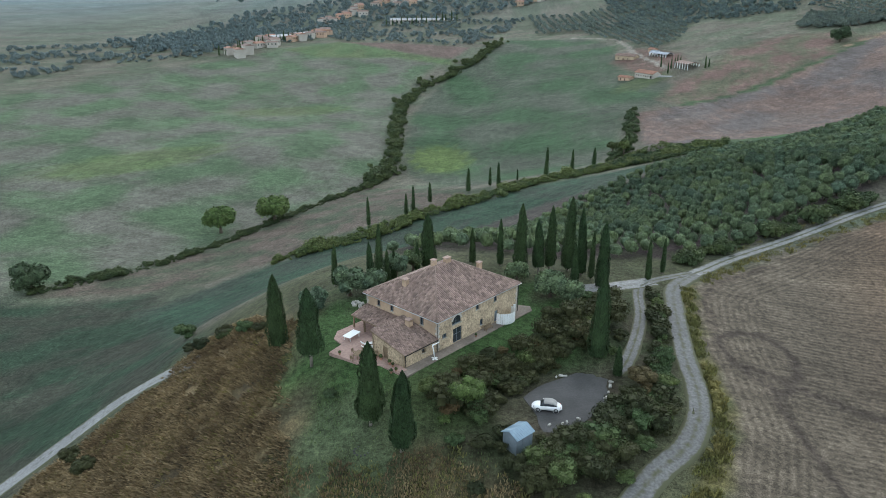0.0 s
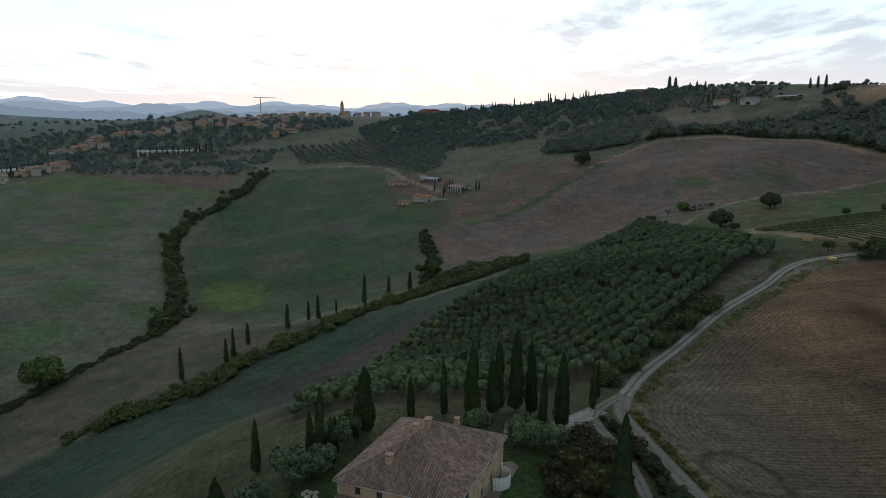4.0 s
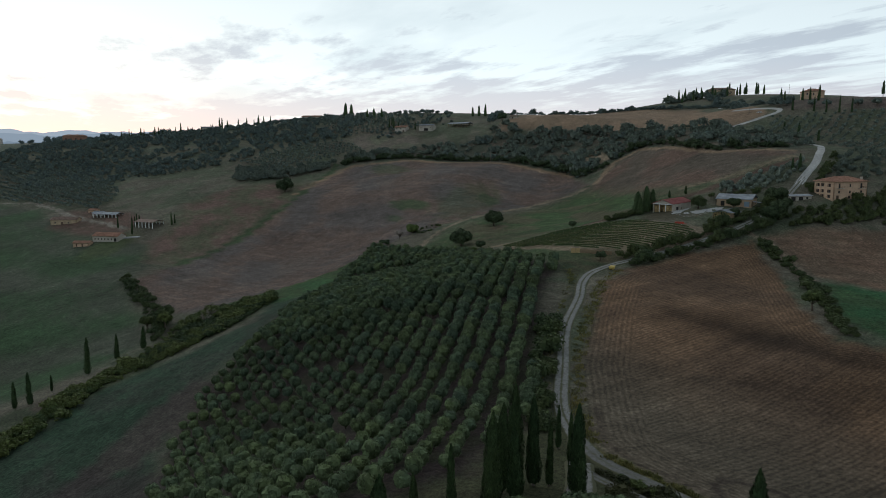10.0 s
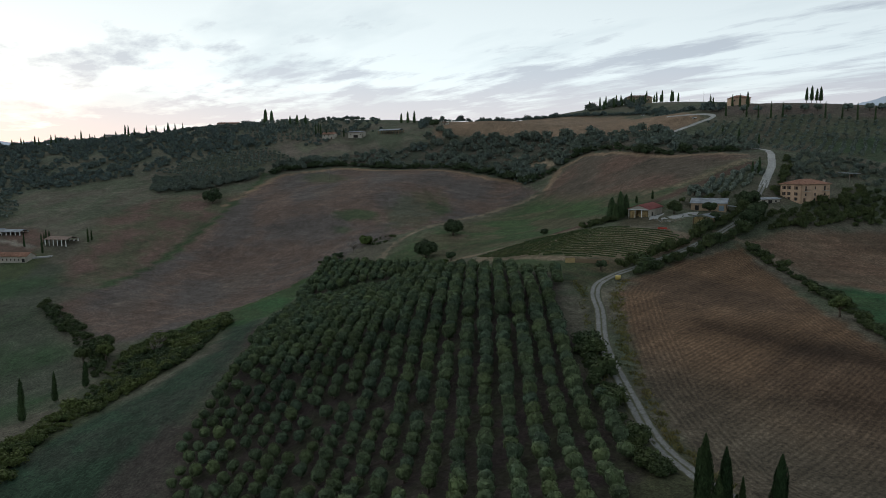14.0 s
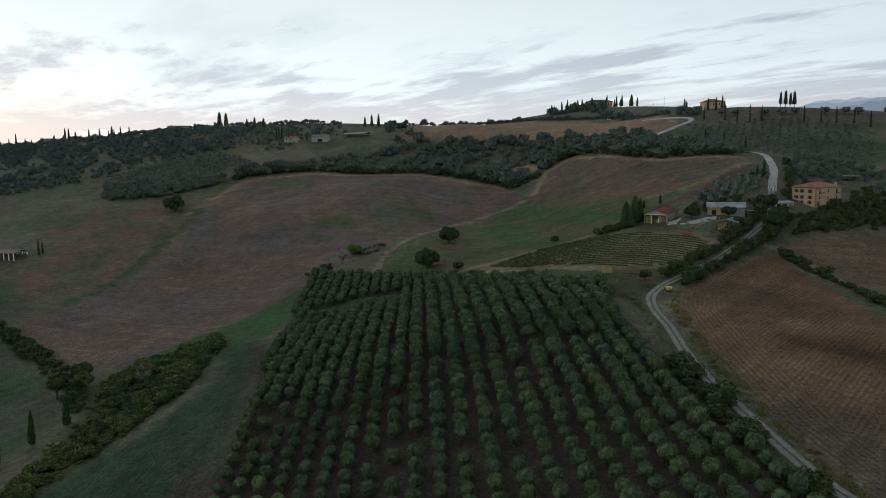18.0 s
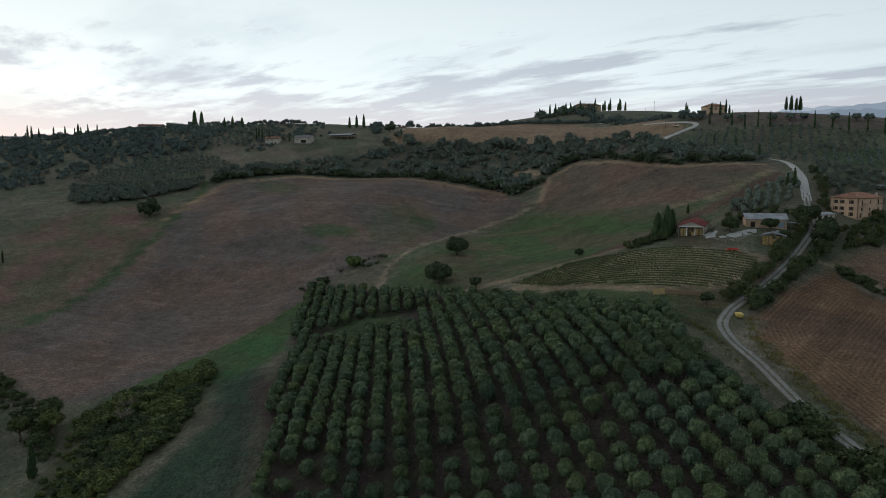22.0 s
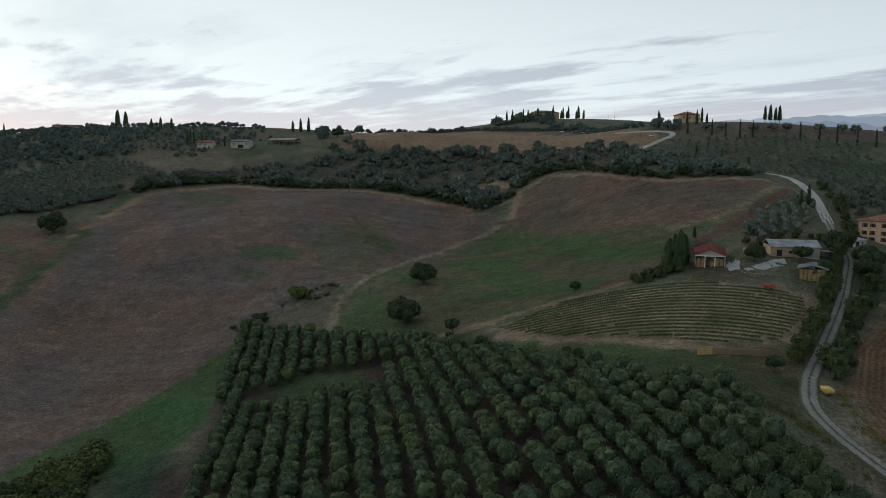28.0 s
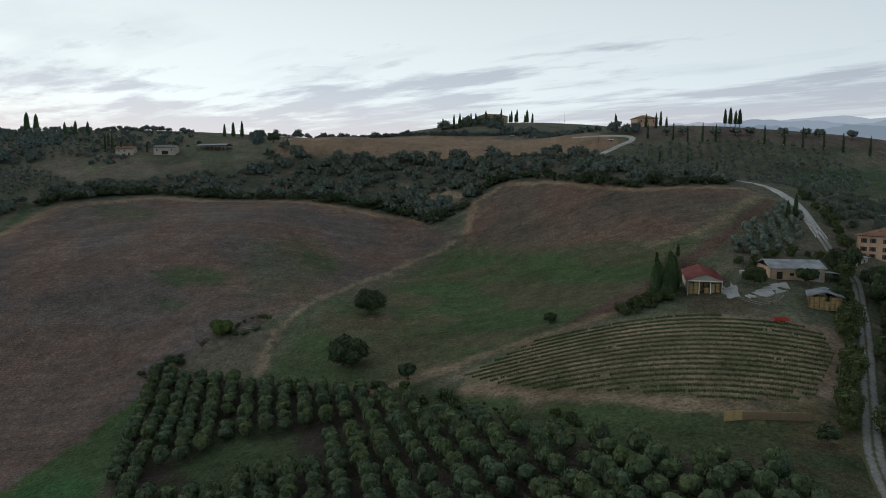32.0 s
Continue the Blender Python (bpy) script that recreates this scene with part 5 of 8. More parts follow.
for k, (x, y, h, rad) in enumerate([(-17, 118, 6.0, 3.6), (-13, 119, 5.2, 3.2), (-23, 114, 4.6, 2.8), (-9, 126, 5.6, 3.0), (-6, 129.5, 5, 2.6), (19.5, 117.5, 5.4, 3.4), (22.5, 114.5, 5.0, 3.0), (14, 124, 4.6, 2.6)]):
    broad_tree(x, y, h, rad, OLIVE, "silvery olive tree beside the farmhouse", 800, 30 + k, group="olives by the farmhouse")
for k in range(9):
    x, y = 548 + 3.5 * k * 0.3, 226 - 14 * k + 4 * math.sin(k * 2)
    broad_tree(x + 6, y, 6.5, 4.0, FAR_OLIVE, "round pale tree along the ridge road", 220, 50 + k, group="round trees along the ridge road")


def shrub(x, y, rad, h, mat, label, seed):
    r = np.random.RandomState(seed)
    t = thing("shrub", pose(x, y, zat(x, y) - 0.05, 0, 0, r.uniform(0, 360)), label, "shrub", "shrubs round the farmhouse")
    part("stem", tube([(0, 0, -0.3), (0.05, 0, h * 0.5)], [0.09, 0.04], 5), BARK, t)
    v, q = leafy(r, lobes(r, 8, rad * 0.6, h * 0.3, h * 0.52, rad * 0.45, 0.5 * h / rad), int(900 + 700 * rad), 0.085 + 0.018 * rad, core=0.84)
    raw("crown", v, q, mat, t)


r = np.random.RandomState(77)
k = 0
# plan places of the shrubbery: x, y, spread
for x, y, rad in [(5, 89, 2.2), (1, 84, 2.0), (-2, 86, 1.8), (8, 92, 2.2), (10, 96, 1.8), (13, 99, 1.6), (16, 101, 2.0), (19, 99, 2.4), (22.5, 102, 2.6), (18.5, 107, 2.4), (22, 109, 2.6), (26, 106, 2.6), (29, 112, 2.8), (31, 118, 2.4), (27, 116, 2.6), (30, 104, 2.2), (7, 96, 1.5), (3.5, 93, 1.4), (11, 91, 1.8),
                  (37, 106, 2.4), (39.5, 116, 2.0), (40, 122, 1.8), (35.5, 99, 2.4), (34, 92, 2.6), (33, 86, 2.4), (30, 81, 2.6), (27, 77, 2.4), (23.5, 75, 2.4), (20, 76, 2.4), (16.5, 75.5, 2.2), (13, 73, 2.0), (19, 71.5, 2.2), (23, 71, 2.0), (9, 72, 1.8), (5, 76, 1.8), (1.5, 77, 1.5), (26, 84, 2.2), (8, 78, 1.8), (29.5, 88, 2.2),
                  (14, 95, 2.0), (24, 121, 1.6), (27.5, 98.5, 1.6), (-58, 95, 2.2), (-65, 103, 2.4), (-61, 150, 3.0), (-48, 125, 2.0), (-43, 125, 2.2), (-38, 122, 2.0), (-52, 129, 1.6), (-34, 118, 1.6), (16, 66, 1.6), (4, 69, 1.2)]:
    k += 1
    if x >= 23 and y < 124:
        x, rad = x - 0.8, rad * 0.72
    mat = RUST if k in (9, 39) else (THICKET if k % 3 else SHRUB)
    shrub(x, y, rad, rad * r.uniform(1.0, 1.5), mat, "rusty brown shrub in the tangled thicket" if mat is RUST else "dense green shrub in the thicket below the farmhouse", 300 + k)


# the tangle between lawn, parking yard, driveway and road
def thicket(name, poly, spacing, low, high, mat, label, seed, kinds=GARDEN_KINDS):
    x, y, rr = scatter(poly, spacing, seed, 0.2)
    loose = edge_distance(x, y, poly) > 2.2 * (0.4 + waves(x, y, 13, seed + 7)) if spacing > 2.6 else x > -999
    x, y = x[loose], y[loose]
    s = rr.uniform(low, high, len(x)) * np.clip(1 + 0.35 * waves(x, y, 9, seed), 0.5, 1.5)
    joined(name, kinds, list(zip(x, y, ground_z(x, y) - 0.15, s)), mat, label, "thicket", seed)


UPPER_TANGLE = [(-3.8, 84.5), (1.3, 89.8), (8.4, 97.5), (16, 102.5), (22, 110.9), (31, 119), (31, 114), (28, 105.5), (23.5, 98.5), (20, 97.5), (13, 91.5), (8.5, 86.5), (5.7, 79.4), (-1.8, 83.4)]
LOWER_TANGLE = [(7.1, 77.8), (10.5, 72.5), (11.5, 79.3), (19.2, 79.8), (25, 86.8), (27.5, 91), (29.5, 88), (28.5, 82), (25.5, 77), (19.5, 70.5), (11.7, 67.5), (6.8, 73.9)]
ROADSIDE_TANGLE = [(39.8, 125), (41.3, 123), (37, 106), (34.6, 93), (32.2, 84), (28.5, 79), (28.8, 89), (31, 94), (34, 100.5), (36.6, 109), (38.6, 117)]
thicket("upper_thicket", UPPER_TANGLE, 1.7, 0.6, 1.75, THICKET, "dark tangled thicket of shrubs below the farmhouse lawn", 61)
thicket("lower_thicket", LOWER_TANGLE, 1.6, 0.6, 1.6, THICKET, "dense green thicket below the parking yard", 62)
thicket("roadside_thicket", ROADSIDE_TANGLE, 1.1, 0.5, 0.95, SHRUB, "green thicket between driveway and gravel road", 63)
thicket("sunlit_bushes", UPPER_TANGLE, 4.2, 0.7, 1.7, SHRUB, "lighter green bushes standing out of the thicket", 64)
thicket("rusty_brambles", UPPER_TANGLE, 3.6, 0.5, 1.1, RUST, "rusty brown brambles mixed into the thicket", 66)
thicket("bramble_bushes", LOWER_TANGLE, 2.8, 0.9, 1.6, SHRUB, "lighter green brambles standing out of the thicket", 65)


def hedge(name, points, half, spacing, scale, label, mat=HEDGE, kinds=SHRUB_KINDS, seed=1):
    x, y, rr = along(points, spacing, half, seed)
    scale = scale * np.clip(0.85 + 0.55 * waves(x, y, 22, seed) + 0.3 * waves(x, y, 7, seed + 1), 0.4, 1.6)
    some = (waves(x, y, 16, seed + 2) > -0.75) | ('tall' in label) | ('thicket' in label)
    x, y, scale = x[some], y[some], scale[some]
    z = ground_z(x, y) - 0.15
    return joined(name, kinds, list(zip(x, y, z, scale * rr.uniform(0.6, 1.25, len(x)))), mat, label, "hedge", seed)


hedge("road_hedge", [(188, 198.4), (205, 194.4), (226, 189.4), (246, 185.2), (268, 180.6), (290, 176.8)], 0.9, 1.5, 0.88, "tall leafy tree hedge along the farm road", HEDGE, MID_WOOD, 2)
hedge("field_hedge", [(182, 190.5), (205, 186), (228, 180.5), (248, 175), (266, 170.5), (284, 168)], 1.2, 1.6, 1.0, "tall leafy tree hedge between road and ploughed field", HEDGE, MID_WOOD, 3)
hedge("bank_hedge", [(247, 166), (232, 154), (217, 142), (189, 129), (167, 121), (150, 112)], 2.0, 1.0, 1.4, "low bushy hedge on the field bank", seed=4)
hedge("stream_hedge", [(-165, 258), (-136, 285), (-119, 303), (-102, 326), (-84, 350), (-61, 377), (-43, 404), (-34, 425)], 3.6, 0.4, 1.05, "dark tall hedge following the stream ditch", seed=5)
hedge("valley_hedge", [(-69, 267), (-48, 268), (-28, 272), (-6, 293), (20, 306), (45, 326), (81, 330), (109, 345), (143, 360)], 5.5, 0.42, 1.45, "broad yellow-green thicket along the valley bank", SHRUB, seed=6)
hedge("gully_hedge", [(-46, 395), (-38, 431), (-33, 477), (-35, 560), (-34, 619), (-16, 676), (10, 712), (32, 752), (62, 832)], 5.0, 1.1, 2.2, "dark wooded gully between two fields", seed=7)
hedge("stream_bushes", [(126, 478), (117, 440), (108, 405), (96, 376), (84, 362)], 3.5, 1.6, 2.0, "dark bushes along the stream", seed=8)
hedge("bank_thicket", [(100, 366), (113, 363), (123, 364), (134, 363), (144, 358)], 4.0, 0.35, 1.9, "green thicket at the end of the valley strip", SHRUB, seed=9)
hedge("grove_hedge", [(112, 181), (98, 174), (86, 166), (74, 159), (62, 152), (52, 144)], 2.0, 0.7, 1.7, "leafy hedge between grove and gravel road", seed=10)
hedge("grove_end_hedge", [(236, 386), (228, 372), (222, 340), (214, 300), (196, 262), (180, 240)], 2.5, 3.0, 1.1, "scattered bushes at the head of the grove", seed=11)
hedge("driveway_hedge", [(41, 126), (39, 117), (36.6, 107), (34, 99), (32.6, 92), (31, 85), (28, 80)], 1.2, 0.6, 0.9, "leafy growth along the driveway", THICKET, seed=12)
hedge("plateau_hedge", [(545, 530), (600, 566), (640, 572), (720, 548), (785, 505), (778, 452), (772, 395), (782, 345), (700, 300), (640, 285)], 4, 1.6, 0.95, "dark line of trees behind the tan field", WOODS, WOOD_KINDS, 13)
hedge("verge_shrubs", [(48, 126), (45.6, 118), (43.5, 109), (41.8, 99), (40.9, 92), (38.9, 84), (35.2, 76.5)], 0.6, 0.7, 0.42, "weedy yellow-green verge along the road", VERGE, GARDEN_KINDS, 14)
hedge("tan_field_trees", [(520, 500), (505, 490), (505, 440), (512, 380), (505, 320), (500, 275)], 8, 3.0, 1.3, "dark bushes below the tan field", WOODS, WOOD_KINDS, 15)
hedge("villa_row", [(840, 470), (860, 455), (890, 435), (915, 414)], 10, 1.6, 1.7, "dark trees round the hilltop villa", WOODS, WOOD_KINDS, 16)
hedge("ridge_row", [(560, 250), (590, 265), (640, 300), (720, 330), (800, 380), (870, 420)], 10, 3.5, 1.2, "low trees along the far ridge", WOODS, WOOD_KINDS, 17)

VALLEY_TANGLE = [(147, 359), (138, 366), (126, 374), (114, 377), (104, 371), (95, 358), (78, 342), (58, 328), (81, 326), (97, 326), (111, 333), (129, 347)]
thicket("valley_thicket", VALLEY_TANGLE, 2.8, 0.6, 1.5, HEDGE, "dark tangled thicket at the end of the valley strip", 67, SHRUB_KINDS)
thicket("valley_brush", VALLEY_FLOOR, 3.2, 0.4, 1.3, SHRUB, "yellow-green brush in the valley thicket", 68, SHRUB_KINDS)

x, y, r = scatter(WOOD_BAND, 5.6, 21, 2)
x2, y2, r2 = scatter([(402, 345), (418, 368), (440, 372), (450, 345), (440, 330), (428, 330)], 4.0, 22, 0)
x, y = np.r_[x, x2], np.r_[y, y2]
keep = (waves(x, y, 60, 90) + 0.5 * waves(x, y, 20, 91)) > -0.35
x, y = x[keep], y[keep]
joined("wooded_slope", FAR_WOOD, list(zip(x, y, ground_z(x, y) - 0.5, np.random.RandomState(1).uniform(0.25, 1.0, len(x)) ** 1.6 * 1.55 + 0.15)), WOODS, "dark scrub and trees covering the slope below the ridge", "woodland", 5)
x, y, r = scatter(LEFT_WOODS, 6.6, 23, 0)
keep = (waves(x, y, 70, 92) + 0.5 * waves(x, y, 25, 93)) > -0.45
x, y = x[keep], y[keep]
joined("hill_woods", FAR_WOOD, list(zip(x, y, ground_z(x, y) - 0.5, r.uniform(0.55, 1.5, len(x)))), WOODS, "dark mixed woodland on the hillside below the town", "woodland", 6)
x, y, r = scatter([(520, 560), (560, 600), (620, 640), (600, 760), (545, 830), (520, 720), (505, 650)], 12, 24, 0)
joined("ridge_woods", WOOD_KINDS, list(zip(x, y, ground_z(x, y) - 0.5, r.uniform(0.5, 1.2, len(x)))), WOODS, "scattered trees along the skyline", "woodland", 7)
x, y, r = scatter([(288, 168), (274, 163), (300, 139), (316, 121), (355, 118), (362, 138), (335, 141), (318, 152), (306, 158)], 3.9, 25, 0)
joined("villa_trees", MID_WOOD, list(zip(x, y, ground_z(x, y) - 0.4, r.uniform(0.5, 0.95, len(x)))), HEDGE, "olive and oak trees round the orange villa", "woodland", 8)
x, y, r = scatter([(338, 168), (372, 172), (420, 172), (440, 150), (410, 120), (360, 122), (365, 140), (348, 156)], 6.5, 26, 0)
joined("villa_woods", MID_WOOD, list(zip(x, y, ground_z(x, y) - 0.4, r.uniform(0.5, 1.0, len(x)))), WOODS, "dark trees behind the orange villa", "woodland", 9)
x, y, r = scatter([(316, 209), (336, 200), (368, 182), (352, 178), (330, 180), (312, 190), (300, 200)], 4.4, 27, 0, 0.3)
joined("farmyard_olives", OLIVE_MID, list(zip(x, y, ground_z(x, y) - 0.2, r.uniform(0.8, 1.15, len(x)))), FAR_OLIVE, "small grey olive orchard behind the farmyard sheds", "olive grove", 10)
x, y, r = along([(296, 205), (304, 196), (308, 187), (306, 180)], 3.2, 2.0, 29)
joined("farmyard_trees", MID_WOOD, list(zip(x, y, ground_z(x, y) - 0.4, r.uniform(0.5, 0.9, len(x)))), HEDGE, "trees and bushes behind the farmyard sheds", "woodland", 19)
x, y, r = scatter([(257, 232), (251, 238), (256, 242), (268, 236), (272, 230), (264, 226.5)], 2.4, 28, 0)
joined("barn_bushes", MID_WOOD, list(zip(x, y, ground_z(x, y) - 0.2, r.uniform(0.35, 0.75, len(x)))), HEDGE, "dark bushes beside the red-roofed barn", "shrub", 11)
far = []
for poly, sp, sc, seed in (([(345, 700), (404, 687), (444, 651), (427, 600), (384, 614), (350, 630)], 6.0, 1.15, 31), ([(120, 1040), (190, 985), (180, 850), (112, 880)], 9, 1.7, 32), ([(215, 935), (256, 772), (206, 694), (186, 790)], 7.5, 1.4, 33),
                           ([(530, 250), (548, 178), (528, 128), (505, 150), (470, 190), (488, 235)], 6, 0.9, 34), (UPPER_OLIVES, 8, 1.3, 35), ([(198, 1000), (156, 848), (168, 790), (196, 660), (238, 716), (266, 826), (262, 960)], 7.5, 1.3, 38), ([(440, 190), (500, 170), (520, 130), (470, 120), (420, 160)], 6, 0.9, 37)):
    x, y, r = scatter(poly, sp, seed, 0, 0.25)
    far += list(zip(x, y, ground_z(x, y) - 0.2, sc * r.uniform(0.8, 1.15, len(x))))
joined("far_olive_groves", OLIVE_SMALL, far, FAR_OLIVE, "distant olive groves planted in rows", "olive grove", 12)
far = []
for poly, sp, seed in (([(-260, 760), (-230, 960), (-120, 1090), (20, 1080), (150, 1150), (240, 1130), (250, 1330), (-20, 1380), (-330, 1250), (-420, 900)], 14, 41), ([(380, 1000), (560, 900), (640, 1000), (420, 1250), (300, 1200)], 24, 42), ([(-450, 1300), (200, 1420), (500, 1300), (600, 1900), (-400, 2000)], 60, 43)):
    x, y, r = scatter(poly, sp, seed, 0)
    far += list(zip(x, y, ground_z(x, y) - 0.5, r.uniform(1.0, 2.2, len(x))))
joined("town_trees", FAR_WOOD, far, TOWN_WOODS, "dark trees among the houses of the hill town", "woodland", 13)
# avenue of dark cypresses in front of the town, and along the first ridge
rowx, rowy, r = along([(-240, 792), (-200, 880), (-172, 930), (-168, 985)], 7, 2, 44)
rx2, ry2, r2 = along([(-80, 1058), (-30, 1066), (20, 1072)], 7, 3, 45)
rx3, ry3, r3 = along([(380, 1020), (420, 960), (470, 900), (500, 850)], 9, 5, 46)
rx, ry = np.r_[rowx, rx2, rx3], np.r_[rowy, ry2, ry3]
joined("far_cypress_rows", FAR_SPIRES, list(zip(rx, ry, ground_z(rx, ry) - 0.2, np.random.RandomState(2).uniform(0.8, 1.4, len(rx)))), CYPRESS, "rows of dark cypresses below the town", "cypress", 14)

x, y, r = scatter([(-407, 662), (-361, 732), (-287, 765), (-224, 844), (-156, 905), (-56, 876), (20, 835), (65, 890), (114, 1030), (-73, 1138), (-185, 1079), (-327, 1116), (-400, 889), (-525, 870)], 9.5, 47, 0)
keep = (waves(x, y, 90, 94) + 0.5 * waves(x, y, 30, 95) > -0.15) & (edge_distance(x, y, BROWN_TOP) < -5) & (edge_distance(x, y, GREEN_TOP) < -5)
x, y = x[keep], y[keep]
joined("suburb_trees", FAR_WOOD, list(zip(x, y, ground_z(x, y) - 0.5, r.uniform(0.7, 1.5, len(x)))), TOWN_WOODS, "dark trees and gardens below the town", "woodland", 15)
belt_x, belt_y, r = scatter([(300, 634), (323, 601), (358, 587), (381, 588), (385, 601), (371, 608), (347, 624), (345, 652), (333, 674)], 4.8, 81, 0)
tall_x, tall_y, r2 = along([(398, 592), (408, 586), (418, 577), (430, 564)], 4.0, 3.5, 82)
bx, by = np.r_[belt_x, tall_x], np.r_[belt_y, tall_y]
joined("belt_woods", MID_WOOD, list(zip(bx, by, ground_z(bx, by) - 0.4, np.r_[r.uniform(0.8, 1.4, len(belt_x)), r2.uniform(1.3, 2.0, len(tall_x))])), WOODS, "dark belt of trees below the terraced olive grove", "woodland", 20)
# clumps of trees in the gully
clump = []
r = np.random.RandomState(66)
for cx, cy, spread, n in ((-34, 432, 6, 6), (-31, 485, 5, 5), (-35, 520, 4, 3), (-37, 627, 7, 9), (-21, 690, 8, 10), (-32, 660, 6, 5), (21, 749, 9, 9), (62, 842, 10, 10), (40, 790, 6, 4)):
    for _ in range(n):
        x, y = cx + r.normal(0, spread * 0.7), cy + r.normal(0, spread)
        clump.append((x, y, zat(x, y) - 0.4, r.uniform(0.6, 1.15)))
joined("gully_trees", WOOD_KINDS, clump, HEDGE, "clumps of dark trees in the gully", "woodland", 16)

x, y, r = scatter([(474, 640), (500, 648), (540, 610), (540, 585), (512, 604), (500, 622), (486, 606), (476, 600), (462, 612)], 6.5, 48, 0)
joined("house_trees", FAR_WOOD, list(zip(x, y, ground_z(x, y) - 0.4, r.uniform(0.45, 0.95, len(x)))), WOODS, "trees and bushes round the ridge houses", "woodland", 17)
x, y, r = along([(474, 512), (480, 506), (486, 498), (484, 488)], 3, 4, 49)
joined("field_corner_trees", FAR_WOOD, list(zip(x, y, ground_z(x, y) - 0.4, r.uniform(0.6, 1.3, len(x)))), WOODS, "clump of trees at the corner of the brown field", "woodland", 18)

hedge("lane_trees", [(322, 167), (345, 167.8), (368, 169), (388, 171.5)], 1.6, 2.4, 0.85, "tall grey-green trees along the climbing road", HEDGE, MID_WOOD, 83)
hedge("crest_scrub", [(384, 581), (396, 579), (427, 546), (436, 505), (436, 462), (425, 405), (419, 366), (410, 345), (424, 334)], 4.5, 1.8, 2.4, "dark thicket directly behind the crest of the brown hill", OAK, SHRUB_KINDS, 71)
hedge("upper_crest_scrub", [(436, 328), (450, 314), (436, 284), (405, 242), (402, 202)], 4.0, 2.0, 2.0, "dark thicket behind the crest of the upper field", OAK, SHRUB_KINDS, 72)


# ---- buildings ----
def wall_panel(parent, name, p0, p1, h0, h1, mat, openings=(), thick=0.45, z0=-0.6, window_mat=WOOD, label=""):
    """A wall from p0 to p1 with its outside on the right hand; it rises from h0 to h1. openings: start, end, sill, head, kind."""
    p0, p1 = Vector((*p0, 0)), Vector((*p1, 0))
    d = (p1 - p0).normalized()
    n = Vector((d.y, -d.x, 0))
    L = (p1 - p0).length
    xs = sorted({0.0, L, *[o[0] for o in openings], *[o[1] for o in openings]})
    cuts = sorted({z0, *[o[2] for o in openings], *[o[3] for o in openings]})
    bm = bmesh.new()
    top = lambda s: h0 + (h1 - h0) * s / L
    at = lambda s, z, k: bm.verts.new(p0 + d * s + Vector((0, 0, z)) - n * (thick * k))

    def face(a, b, c, e):
        bm.faces.new((a, b, c, e))
    for s0, s1 in zip(xs, xs[1:]):
        zs = [z for z in cuts if z < min(top(s0), top(s1)) - 0.01] + [None]
        for a, b in zip(zs, zs[1:]):
            mid = ((s0 + s1) / 2, (a + (b if b is not None else top(s0))) / 2)
            if any(o[0] < mid[0] < o[1] and o[2] < mid[1] < o[3] for o in openings):
                continue
            t0, t1 = (b, b) if b is not None else (top(s0), top(s1))
            for k in (0, 1):
                q = [at(s0, a, k), at(s1, a, k), at(s1, t1, k), at(s0, t0, k)]
                bm.faces.new(q if k == 0 else q[::-1])
    for s0, s1, a, b, *_ in openings:
        for (u0, w0), (u1, w1) in (((s0, a), (s1, a)), ((s1, a), (s1, b)), ((s1, b), (s0, b)), ((s0, b), (s0, a))):
            bm.faces.new((at(u0, w0, 0), at(u0, w0, 1), at(u1, w1, 1), at(u1, w1, 0)))
    for (u0, w0), (u1, w1) in (((L, z0), (L, h1)), ((L, h1), (0, h0)), ((0, h0), (0, z0))):
        bm.faces.new((at(u0, w0, 0), at(u0, w0, 1), at(u1, w1, 1), at(u1, w1, 0)))
    bmesh.ops.remove_doubles(bm, verts=bm.verts, dist=0.001)
    part(name, bm, mat, parent, label)
    turn = Matrix(((d.x, -n.x, 0, 0), (d.y, -n.y, 0, 0), (0, 0, 1, 0), (0, 0, 0, 1)))
    for s0, s1, a, b, kind in openings:
        o = turn.copy()
        o.translation = p0 + d * ((s0 + s1) / 2) + Vector((0, 0, a))
        opening(parent, o, s1 - s0, b - a, kind, window_mat)


